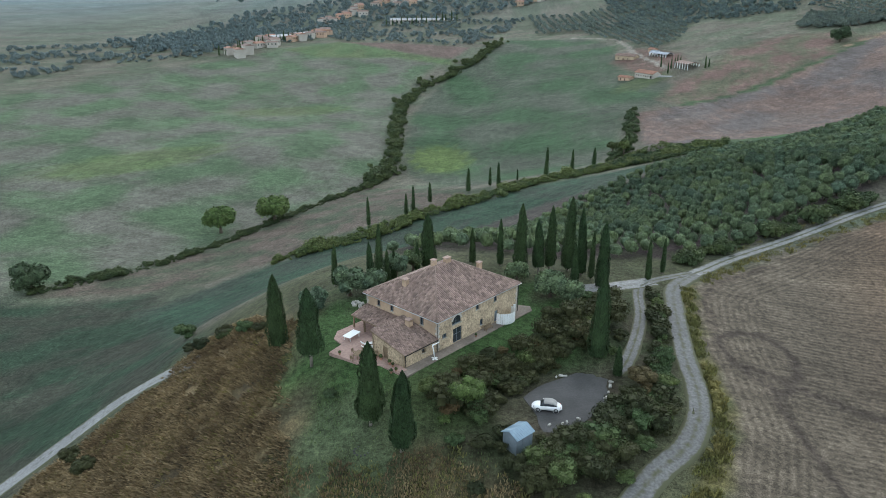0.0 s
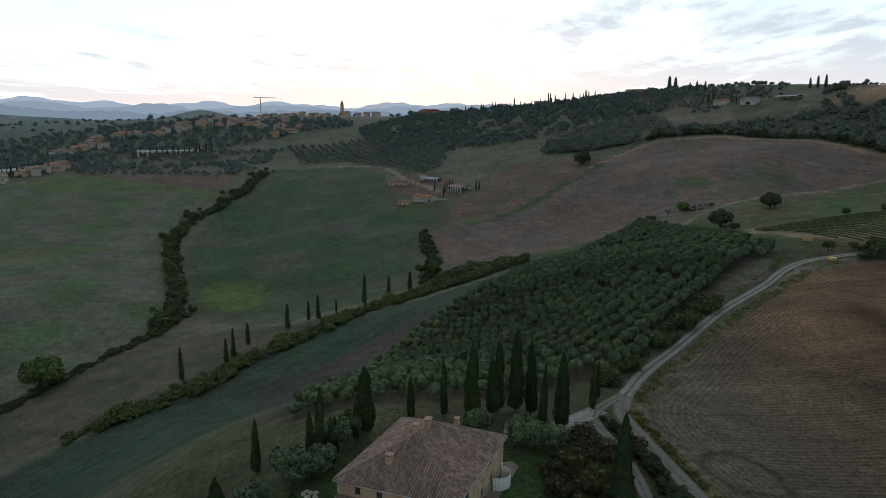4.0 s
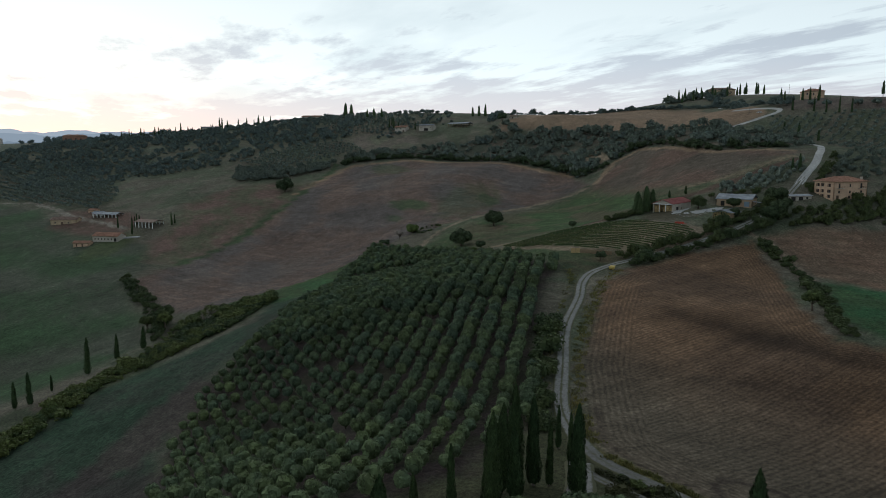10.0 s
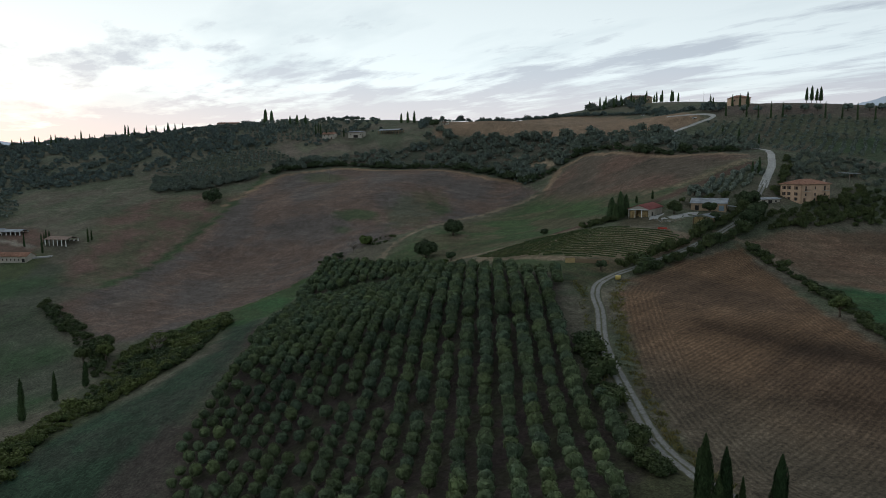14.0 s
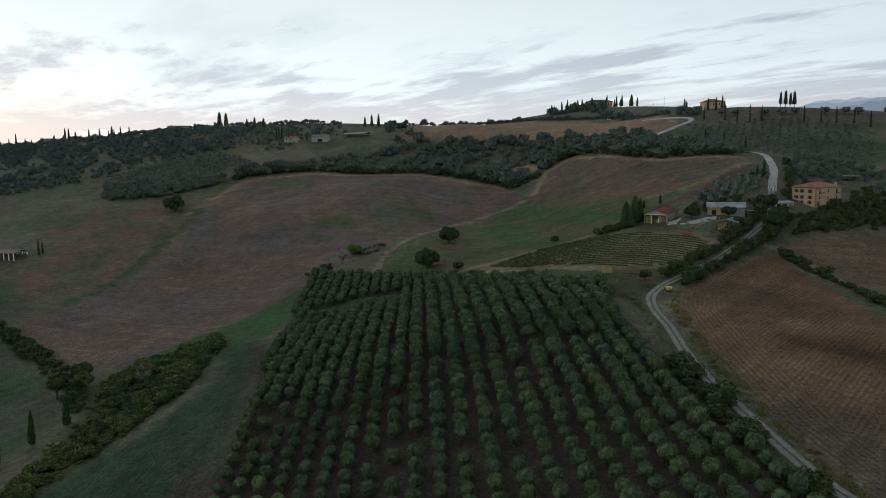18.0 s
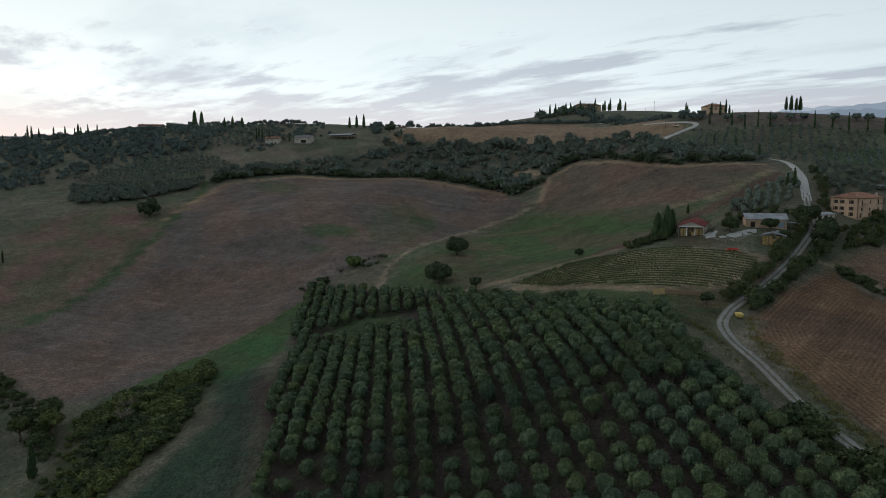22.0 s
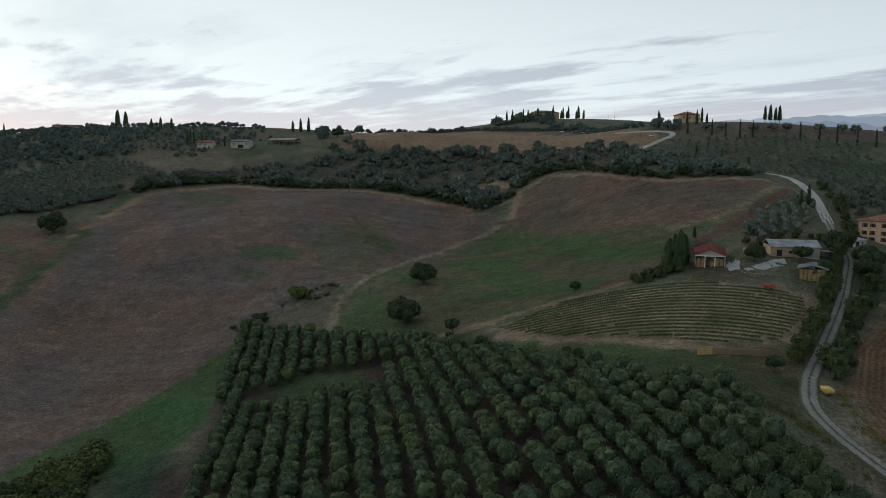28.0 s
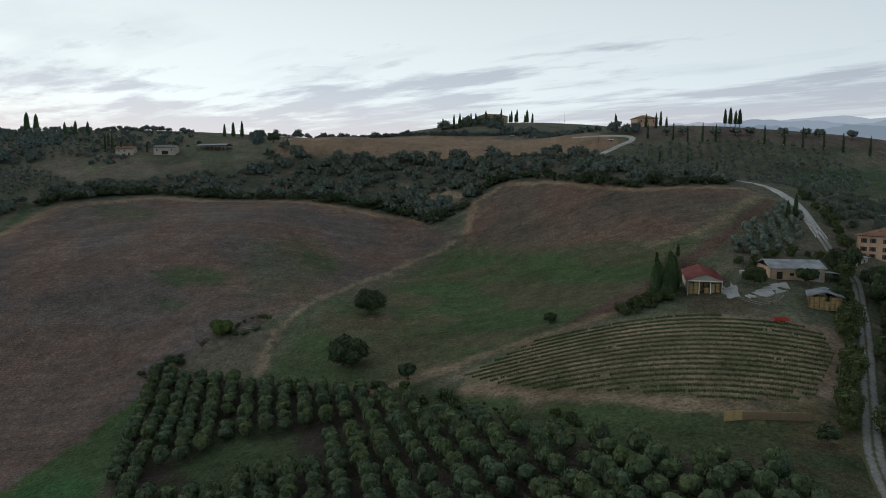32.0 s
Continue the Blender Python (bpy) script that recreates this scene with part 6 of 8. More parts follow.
def opening(parent, m, w, h, kind, mat):
    """Joinery in an opening: x along the wall, y inwards, z up from the sill."""
    f = 0.07
    dims = [(-w / 2, -w / 2 + f, 0.14, 0.22, 0, h), (w / 2 - f, w / 2, 0.14, 0.22, 0, h), (-w / 2 + f, w / 2 - f, 0.14, 0.22, 0, f), (-w / 2 + f, w / 2 - f, 0.14, 0.22, h - f, h)]
    if kind != "hole":
        dims.append((-0.03, 0.03, 0.15, 0.21, f, h - f))
        if h > 1.6:
            dims.append((-w / 2 + f, w / 2 - f, 0.15, 0.21, h * 0.55, h * 0.55 + 0.05))
    name = {"door": "door", "french": "french_door", "hole": "doorway"}.get(kind, "window")
    fr = part(name, boxes(*dims), mat, parent)
    fr.matrix_basis = m
    if kind == "door":
        part("door_leaf", boxes((-w / 2 + f, w / 2 - f, 0.16, 0.20, f, h - f)), mat, fr)
        part("handle", boxes((w / 2 - 0.2, w / 2 - 0.12, 0.11, 0.16, h * 0.48, h * 0.5)), METAL, fr)
    else:
        # an open doorway is closed by a dark sheet, indoor shade put into colour
        part("pane_or_shade", boxes((-w / 2 + f, w / 2 - f, 0.175, 0.185, f, h - f)), DARK if kind == "hole" else GLASS, fr)
    if kind in ("window", "shuttered"):
        part("sill", boxes((-w / 2 - 0.1, w / 2 + 0.1, -0.08, 0.14, -0.08, 0.0), bevel=0.01), QUOIN, fr)
    if kind == "shuttered":
        for s in (-1, 1):
            part("shutter", boxes(*[(min(s * w / 2, s * w), max(s * w / 2, s * w), -0.05, -0.015, 0.02, h - 0.02)], bevel=0.008), mat, fr)


def tile_slope(name, mat, parent, p, along_v, up_v, width, reach, pitch=0.24, length=0.42, seed=1, label="", deck=None):
    """Half-round tiles in columns from the eave up. reach(s): slope length at distance s along the eave."""
    r = np.random.RandomState(seed)
    p, a, u = np.array(p, float), np.array(along_v, float), np.array(up_v, float)
    n = np.cross(a, u)
    V, Q = [], []
    prof = np.array([(-0.40, -0.05), (-0.22, 0.36), (0.22, 0.36), (0.40, -0.05)]) * pitch
    for s in np.arange(pitch / 2, width, pitch):
        top = reach(s)
        k = 0
        while k * length < top - 0.05:
            l0, l1 = k * length - 0.03, min(top, (k + 1) * length)
            lift0, lift1 = 0.05 + r.uniform(0, 0.025), 0.02 + r.uniform(0, 0.015)
            sj = s + r.uniform(-0.012, 0.012)
            base = len(V) * 1
            for l, lf in ((l0, lift0), (l1, lift1)):
                for q in prof:
                    V.append(p + a * (sj + q[0]) + u * l + n * (q[1] + lf))
            Q += [[base, base + 1, base + 5, base + 4], [base + 1, base + 2, base + 6, base + 5], [base + 2, base + 3, base + 7, base + 6]]
            k += 1
    return raw(name, np.array(V), np.array(Q), mat, parent, label)


def prism(corners, thick):
    """A slab under a roof or paving polygon."""
    bm = bmesh.new()
    top = [bm.verts.new(c) for c in corners]
    low = [bm.verts.new((c[0], c[1], c[2] - thick)) for c in corners]
    bm.faces.new(top)
    bm.faces.new(low[::-1])
    for k in range(len(top)):
        j = (k + 1) % len(top)
        bm.faces.new((top[j], top[k], low[k], low[j]))
    bmesh.ops.recalc_face_normals(bm, faces=bm.faces)
    return bm


def hip_roof(parent, x0, x1, y0, y1, z, rise, mat, pitch=0.36, length=0.50, deck_mat=WOOD, seed=1):
    """Four tiled slopes with their ridge along x; needs x1-x0 >= y1-y0."""
    w, d = x1 - x0, y1 - y0
    h = d / 2
    sl = math.hypot(h, rise)
    c, s = h / sl, rise / sl
    A, B = (x0 + h, y0 + h, z + rise), (x1 - h, y0 + h, z + rise)
    cs = [(x0, y0, z), (x1, y0, z), (x1, y1, z), (x0, y1, z)]
    for poly in ((cs[0], cs[1], B, A), (cs[1], cs[2], B), (cs[2], cs[3], A, B), (cs[3], cs[0], A)):
        part("roof_deck", prism(poly, 0.14), deck_mat, parent)
    for p, a, u, L in ((cs[0], (1, 0, 0), (0, c, s), w), (cs[1], (0, 1, 0), (-c, 0, s), d), (cs[2], (-1, 0, 0), (0, -c, s), w), (cs[3], (0, -1, 0), (c, 0, s), d)):
        seed += 1
        tile_slope("roof_slope", mat, parent, p, a, u, L, lambda q, L=L: min(h, q, L - q) / c, pitch, length, seed)
    k = 1.4
    for a, b in ((cs[0], A), (cs[3], A), (cs[1], B), (cs[2], B), (A, B)):
        if (Vector(a) - Vector(b)).length > 0.3:
            up = Vector((0, 0, 0.07))
            part("ridge_tiles", tube([Vector(a) + up, Vector(b) + up], [0.13, 0.13], 6), mat, parent)


def gutter(parent, points, mat=METAL):
    part("gutter", tube(points, [0.07] * len(points), 6), mat, parent)


def chimney(parent, x, y, z, h, w=0.7, d=0.7, mat=PLASTER):
    ch = part("chimney", boxes((x - w / 2, x + w / 2, y - d / 2, y + d / 2, z - 0.6, z + h), bevel=0.02), mat, parent)
    part("chimney_cap", boxes((x - w / 2 - 0.1, x + w / 2 + 0.1, y - d / 2 - 0.1, y + d / 2 + 0.1, z + h + 0.22, z + h + 0.30), bevel=0.02), TILE, ch)
    for sx in (-1, 1):
        for sy in (-1, 1):
            part("cap_post", boxes((x + sx * w * 0.4 - 0.06, x + sx * w * 0.4 + 0.06, y + sy * d * 0.4 - 0.06, y + sy * d * 0.4 + 0.06, z + h, z + h + 0.22)), mat, ch)


def farmhouse():
    H = thing("farmhouse", pose(-0.77, 95.97, 7.25, 0, 0, 47.5), "two-storey stone farmhouse with a hipped clay-tile roof", "house")
    W, D, h = 20.5, 16.5, 5.2
    wall_panel(H, "front_wall", (0.4, 0.4), (W, 0.4), h, h, STONE_WALL, [(1.05, 2.05, 1.85, 2.6, "window"), (3.3, 5.4, 3.3, 4.75, "window"), (3.55, 5.6, 0.1, 2.6, "french"), (9.0, 9.8, 3.95, 4.9, "window"), (13.6, 14.45, 3.85, 4.8, "window"), (10.1, 10.9, 0.8, 1.9, "window"), (13.9, 14.8, 0.1, 2.1, "door")], window_mat=SHUTTER, label="rubble stone wall with arched window")
    wall_panel(H, "side_wall", (0.4, D), (0.4, 0.4), h, h, PLASTER, [(D - 4.2, D - 3.4, 3.5, 4.8, "window"), (D - 10.9, D - 10.1, 3.7, 4.7, "window"), (D - 14.0, D - 13.2, 3.7, 4.7, "window"), (D - 12.4, D - 11.2, 0.1, 2.2, "door")], window_mat=SHUTTER, label="ochre plastered wall")
    wall_panel(H, "back_wall", (W, D), (0.4, D), h, h, STONE_WALL, [(4, 5, 3.8, 4.8, "window"), (12, 13, 3.8, 4.8, "window")], window_mat=SHUTTER)
    wall_panel(H, "end_wall", (W, 0.4), (W, D), h, h, STONE_WALL, [(4, 5, 3.8, 4.8, "window"), (9, 10, 0.9, 2.0, "window")], window_mat=SHUTTER)
    # arch stones over the wide window
    for k in range(9):
        a = math.pi * (k + 0.5) / 9
        o = part("arch_stone", boxes((-0.17, 0.17, -0.06, 0.1, -0.16, 0.2), bevel=0.02), QUOIN, H)
        o.matrix_basis = Matrix.Translation((4.75 - 1.05 * math.cos(a), 0.36, 4.05 + 0.85 * math.sin(a))) @ pose(0, 0, 0, 0, 90 - math.degrees(math.pi - a), 0)
    for (x, y) in ((0.4, 0.4), (W, 0.4), (0.4, D)):
        for k in range(11):
            lx, ly = (0.55, 0.32) if k % 2 else (0.32, 0.55)
            x0 = x - 0.03 if x < 5 else x + 0.03 - lx
            y0 = y - 0.03 if y < 5 else y + 0.03 - ly
            part("quoin", boxes((x0, x0 + lx, y0, y0 + ly, 0.1 + k * 0.45, 0.1 + k * 0.45 + 0.41), bevel=0.02), QUOIN, H)
    hip_roof(H, 0, 20.9, 0, 16.9, 5.28, 4.35, TILE)
    gutter(H, [(-0.05, -0.08, 5.2), (20.95, -0.08, 5.2)], METAL)
    gutter(H, [(-0.08, 16.9, 5.2), (-0.08, 0, 5.2)], METAL)
    part("drainpipe", tube([(0.32, 0.3, 5.1), (0.32, 0.3, 0.0)], [0.06, 0.06], 6), BLACK, H)
    part("drainpipe", tube([(20.6, 0.3, 5.1), (20.6, 0.3, 0.0)], [0.06, 0.06], 6), BLACK, H)
    chimney(H, 8.9, 9.2, 9.4, 0.9, 0.75, 0.75)
    chimney(H, 11.4, 8.5, 9.3, 0.9, 1.1, 0.8)
    chimney(H, 17.6, 6.6, 7.0, 1.1, 0.8, 0.7)
    chimney(H, 3.7, 10.6, 7.2, 0.9, 0.8, 0.9)
    # low annex with a single-pitch roof
    wall_panel(H, "annex_front_wall", (-6.5, 0.6), (0.4, 0.6), 2.25, 2.25, STONE_WALL, [(3.6, 4.4, 1.0, 1.7, "window")], window_mat=WOOD)
    wall_panel(H, "annex_end_wall", (-6.5, 7.6), (-6.5, 0.6), 3.75, 2.25, STONE_WALL, [(2.4, 3.4, 0.1, 2.1, "door")], window_mat=WOOD, label="stone gable wall with an old wooden door")
    wall_panel(H, "annex_back_wall", (0.4, 7.6), (-6.5, 7.6), 3.75, 3.75, STONE_WALL, [(3, 5, 0.1, 2.2, "hole")], window_mat=WOOD)
    run, rise = 7.6, 1.65
    sl = math.hypot(run, rise)
    part("roof_deck", prism([(-6.85, 0.2, 2.3), (0.38, 0.2, 2.3), (0.38, 7.8, 3.95), (-6.85, 7.8, 3.95)], 0.14), WOOD, H)
    tile_slope("annex_roof", TILE, H, (-6.85, 0.2, 2.32), (1, 0, 0), (0, run / sl, rise / sl), 7.2, lambda s: sl, seed=9)
    chimney(H, -1.0, 5.2, 3.4, 0.9, 0.9, 0.9)
    gutter(H, [(-6.9, 0.12, 2.25), (0.3, 0.12, 2.25)], BLACK)
    part("drainpipe", tube([(-6.4, 0.5, 2.2), (-6.4, 0.5, 0.0)], [0.05, 0.05], 6), BLACK, H)
    # porch on posts
    run, rise = 3.4, 0.95
    sl = math.hypot(run, rise)
    part("roof_deck", prism([(-3.0, 16.6, 2.25), (-3.0, 7.82, 2.25), (0.38, 7.82, 3.2), (0.38, 16.6, 3.2)], 0.12), WOOD, H)
    tile_slope("porch_roof", TILE, H, (-3.0, 16.6, 2.27), (0, -1, 0), (run / sl, 0, rise / sl), 8.75, lambda s: sl, seed=12)
    for y in (8.3, 11.0, 13.7, 16.3):
        part("porch_post", boxes((-2.85, -2.6, y - 0.13, y + 0.13, -0.1, 2.15), bevel=0.02), WOOD if y > 9 else STONE_WALL, H)
    part("porch_beam", boxes((-2.85, -2.6, 7.9, 16.5, 2.0, 2.15)), WOOD, H)
    return H


farmhouse()
HOUSE = pose(-0.77, 95.97, 7.25, 0, 0, 47.5)


def at_house(x, y, z=0.0, turn=0.0):
    return HOUSE @ pose(x, y, z, 0, 0, turn)


def paving(name, corners, mat, label, m=HOUSE, z=0.06):
    ob = part(name, prism([(x, y, z) for x, y in corners], 0.6), mat)
    ob.matrix_basis = m
    return tagged(ob, label, "paving", kind="structure")


paving("pavement_front", [(-8.2, -1.3), (22.4, -1.5), (23.6, -0.2), (22.2, 2.2), (20.6, 2.2), (20.6, 0.36), (-6.55, 0.56), (-6.55, 0.0), (-8.2, 0.0)], PALE_PAVING, "worn stone pavement along the farmhouse walls")
paving("terrace", [(-8.2, 0.02), (-6.58, 0.02), (-6.58, 7.9), (-3.1, 7.9), (-3.1, 17.2), (-5.6, 17.2), (-7.6, 15.6), (-8.0, 13.2), (-11.0, 12.6), (-10.2, 6.8), (-8.4, 4.0)], TERRACOTTA, "terracotta-paved terrace beside the annex", z=0.07)
paving("porch_floor", [(-3.05, 7.9), (0.36, 7.9), (0.36, 17.2), (-3.05, 17.2)], TERRACOTTA, "shaded terracotta porch floor", z=0.075)


def legs(parent, xs, ys, h, w, mat):
    for x in xs:
        for y in ys:
            part("leg", boxes((x - w / 2, x + w / 2, y - w / 2, y + w / 2, 0, h)), mat, parent)


def pingpong():
    t = thing("table_tennis_table", at_house(-5.6, 13.6, 0.07, 10), "white table tennis table on the terrace", "table")
    part("tabletop", boxes((-1.37, 1.37, -0.76, 0.76, 0.72, 0.78), bevel=0.01), WHITE, t)
    legs(t, (-1.1, 1.1), (-0.6, 0.6), 0.72, 0.08, WHITE)


pingpong()


def patio_set():
    t = thing("patio_table", at_house(-9.0, 8.2, 0.07, 20), "weathered wooden table on the terrace", "table")
    part("tabletop", boxes(*[(-0.9, 0.9, -0.45 + 0.18 * k, -0.29 + 0.18 * k, 0.70, 0.74) for k in range(5)], bevel=0.006), WOOD, t)
    legs(t, (-0.75, 0.75), (-0.35, 0.35), 0.70, 0.08, WOOD)
    for k, (x, y, a) in enumerate([(-10.3, 8.0, 100), (-7.8, 8.6, -80), (-9.2, 7.1, 190), (-8.8, 9.4, 10), (-7.0, 6.2, -60)]):
        c = thing("patio_chair", at_house(x, y, 0.07, a), "wooden folding chair beside the terrace table", "chair", "chairs on the terrace")
        part("seat", boxes((-0.24, 0.24, -0.24, 0.24, 0.42, 0.46), bevel=0.008), WOOD, c)
        part("backrest", boxes((-0.24, 0.24, 0.2, 0.25, 0.5, 0.95), bevel=0.008), WOOD, c)
        legs(c, (-0.2, 0.2), (-0.2, 0.2), 0.42, 0.05, WOOD)
    for k, (x, y) in enumerate([(-6.4, 8.9), (-5.6, 9.9)]):
        c = thing("sun_lounger", at_house(x, y, 0.07, 65), "pale cushioned lounger on the terrace", "lounger", "loungers on the terrace")
        part("mattress", boxes((-0.32, 0.32, -0.95, 0.45, 0.30, 0.40), bevel=0.03), CLOTH, c)
        b = part("backrest", boxes((-0.32, 0.32, 0.0, 0.75, 0, 0.1), bevel=0.03), CLOTH, c)
        b.matrix_basis = pose(0, 0.45, 0.32, 40)
        legs(c, (-0.28, 0.28), (-0.8, 0.35), 0.30, 0.05, WOOD)


patio_set()


def closed_parasol(x, y):
    t = thing("closed_parasol", at_house(x, y, 0.07), "closed white canvas parasol on the terrace", "parasol")
    part("pole", tube([(0, 0, 0), (0, 0, 2.6)], [0.03, 0.03], 8), WOOD, t)
    part("canopy", lathe([(0.20, 0.9), (0.17, 1.3), (0.13, 1.9), (0.05, 2.5), (0.02, 2.62)], 9), CLOTH, t)
    part("base", boxes((-0.3, 0.3, -0.3, 0.3, 0, 0.09), bevel=0.02), CONCRETE, t)


closed_parasol(-4.2, 8.7)
closed_parasol(-3.9, 7.95 + 2.0)


def cantilever_stand():
    t = thing("cantilever_stand", at_house(-1.5, -0.75, 0.06, 4), "white folded cantilever parasol stand by the annex wall", "parasol")
    part("base", boxes((-0.55, 0.55, -0.12, 0.12, 0, 0.1), (-0.12, 0.12, -0.55, 0.55, 0, 0.1), bevel=0.01), WHITE, t)
    part("pole", tube([(0, 0, 0.05), (-0.25, 0, 1.4), (-0.5, 0, 2.5)], [0.09, 0.085, 0.08], 8), WHITE, t)
    part("arm", tube([(-0.5, 0, 2.5), (0.2, 0, 2.45), (0.95, 0, 2.4)], [0.09, 0.08, 0.07], 8), WHITE, t)


cantilever_stand()


def curved_screen():
    t = thing("curved_screen", at_house(16.2, -0.1), "white curved privacy screen against the stone wall", "screen")
    n = 16
    for k in range(n):
        a0, a1 = math.pi * k / n, math.pi * (k + 1) / n
        P = [(-2.0 * math.cos(a), -1.9 * math.sin(a)) for a in (a0 + 0.01, a1 - 0.01)]
        bm = bmesh.new()
        vs = [bm.verts.new((x * f, y * f, z)) for f in (1.0, 0.98) for (x, y) in P for z in (0.05, 1.95)]
        for q in ((0, 2, 3, 1), (4, 5, 7, 6), (0, 4, 6, 2), (1, 3, 7, 5), (0, 1, 5, 4), (2, 6, 7, 3)):
            bm.faces.new([vs[i] for i in q])
        part("slat", bm, WHITE, t)


curved_screen()


def bench():
    t = thing("garden_bench", at_house(11.6, -0.55, 0.06), "dark wooden bench against the farmhouse wall", "bench")
    part("seat", boxes(*[(-0.9, 0.9, -0.22 + 0.15 * k, -0.10 + 0.15 * k, 0.42, 0.46) for k in range(3)]), WOOD, t)
    part("backrest", boxes((-0.9, 0.9, 0.24, 0.28, 0.5, 0.9)), WOOD, t)
    legs(t, (-0.8, 0.8), (-0.2, 0.24), 0.42, 0.07, WOOD)


bench()
for k, (x, y, s) in enumerate([(-7.3, 3.0, 1.0), (-7.4, 2.2, 0.8), (-7.2, 5.0, 1.1), (-7.6, 5.8, 0.9), (-10.4, 10.8, 0.8), (-8.9, 1.0, 0.9), (-8.0, 0.9, 0.7), (8.2, -0.7, 0.7)]):
    t = thing("flower_pot", at_house(x, y, 0.07), "terracotta pot with a small leafy plant", "plant pot", "pots on the terrace")
    part("pot", lathe([(0.16 * s, 0), (0.25 * s, 0.36 * s), (0.28 * s, 0.38 * s), (0.28 * s, 0.44 * s), (0.22 * s, 0.42 * s)], 12), RED_TILE, t)
    v, q = leafy(np.random.RandomState(k), [(0, 0, 0.6 * s, 0.28 * s, 1)], 60, 0.1)
    raw("plant", v, q, SHRUB, t)
t = thing("wall_box", at_house(19.6, 0.3, 0.5), "white meter cabinet on the stone wall", "cabinet")
part("body", boxes((-0.25, 0.25, -0.16, 0.08, 0, 1.1), bevel=0.02), WHITE, t)
part("cabinet_door", boxes((-0.2, 0.2, -0.19, -0.162, 0.06, 1.04), bevel=0.005), WHITE, t)
for k, (x, y) in enumerate([(-15.6, 113.5), (-15.0, 114.4), (-14.6, 113.1), (-15.4, 115.0), (-14.3, 114.2), (-15.9, 114.5)]):
    ob = part("garden_rock", boxes((-0.4, 0.4, -0.3, 0.3, -0.2, 0.35), bevel=0.14), ROCK)
    ob.matrix_basis = pose(x, y, zat(x, y) + 0.05, 8 * k, 5 * k, 50 * k)
    tagged(ob, "pale rock in a small heap on the lawn", "rock", "rocks on the lawn")


def fire_ring():
    x, y = -10.6, 77.4
    t = thing("stone_ring", pose(x, y, zat(x, y)), "ring of stones on worn grass", "fire pit")
    for k in range(12):
        a = k * math.pi / 6
        o = part("stone", boxes((-0.16, 0.16, -0.1, 0.1, -0.1, 0.1), bevel=0.05), YARD, t)
        o.matrix_basis = pose(1.0 * math.cos(a), 1.0 * math.sin(a), 0.05, 0, 0, k * 30)


fire_ring()


# parking yard
def parking():
    line = [(11.6, 88.2), (14.2, 91.2), (18.4, 93.8), (22.6, 96.2), (25.4, 95.4), (24.2, 91.2), (24.0, 87.6), (20.4, 83.3), (17.2, 80.2), (13.4, 79.8), (13.0, 83.6)]
    sp = spline(line, 1.5)
    ob = part("parking_yard", prism([(x, y, 4.46) for x, y in sp], 0.5), YARD)
    tagged(ob, "worn grey asphalt parking yard in the shrubbery", "paving", kind="structure")
    r = np.random.RandomState(4)
    for k, (x, y) in enumerate([(24.8, 91.2), (25.2, 92.4), (24.2, 89.6), (23.5, 88.0), (22.9, 86.8), (22.4, 86.0), (17.2, 93.9), (18.0, 94.2), (18.6, 94.1), (14.4, 81.3), (16.2, 81.6), (16.9, 82.0), (18.6, 82.8)]):
        s = r.uniform(0.5, 1.0)
        o = part("kerb_stone", boxes((-0.45 * s, 0.45 * s, -0.22 * s, 0.22 * s, -0.1, 0.28 * s), bevel=0.08), ROCK)
        o.matrix_basis = pose(x, y, 4.46, r.uniform(-8, 8), r.uniform(-8, 8), r.uniform(0, 360))
        tagged(o, "pale boulder edging the parking yard", "boulder", "boulders edging the parking yard")


parking()


def loft(sections):
    """Skin between closed rings of equal count."""
    bm = bmesh.new()
    rings = [[bm.verts.new(p) for p in s] for s in sections]
    n = len(rings[0])
    for a, b in zip(rings, rings[1:]):
        for k in range(n):
            bm.faces.new((a[k], a[(k + 1) % n], b[(k + 1) % n], b[k]))
    bm.faces.new(rings[0][::-1])
    bm.faces.new(rings[-1])
    bmesh.ops.recalc_face_normals(bm, faces=bm.faces)
    for f in bm.faces:
        f.smooth = True
    return bm


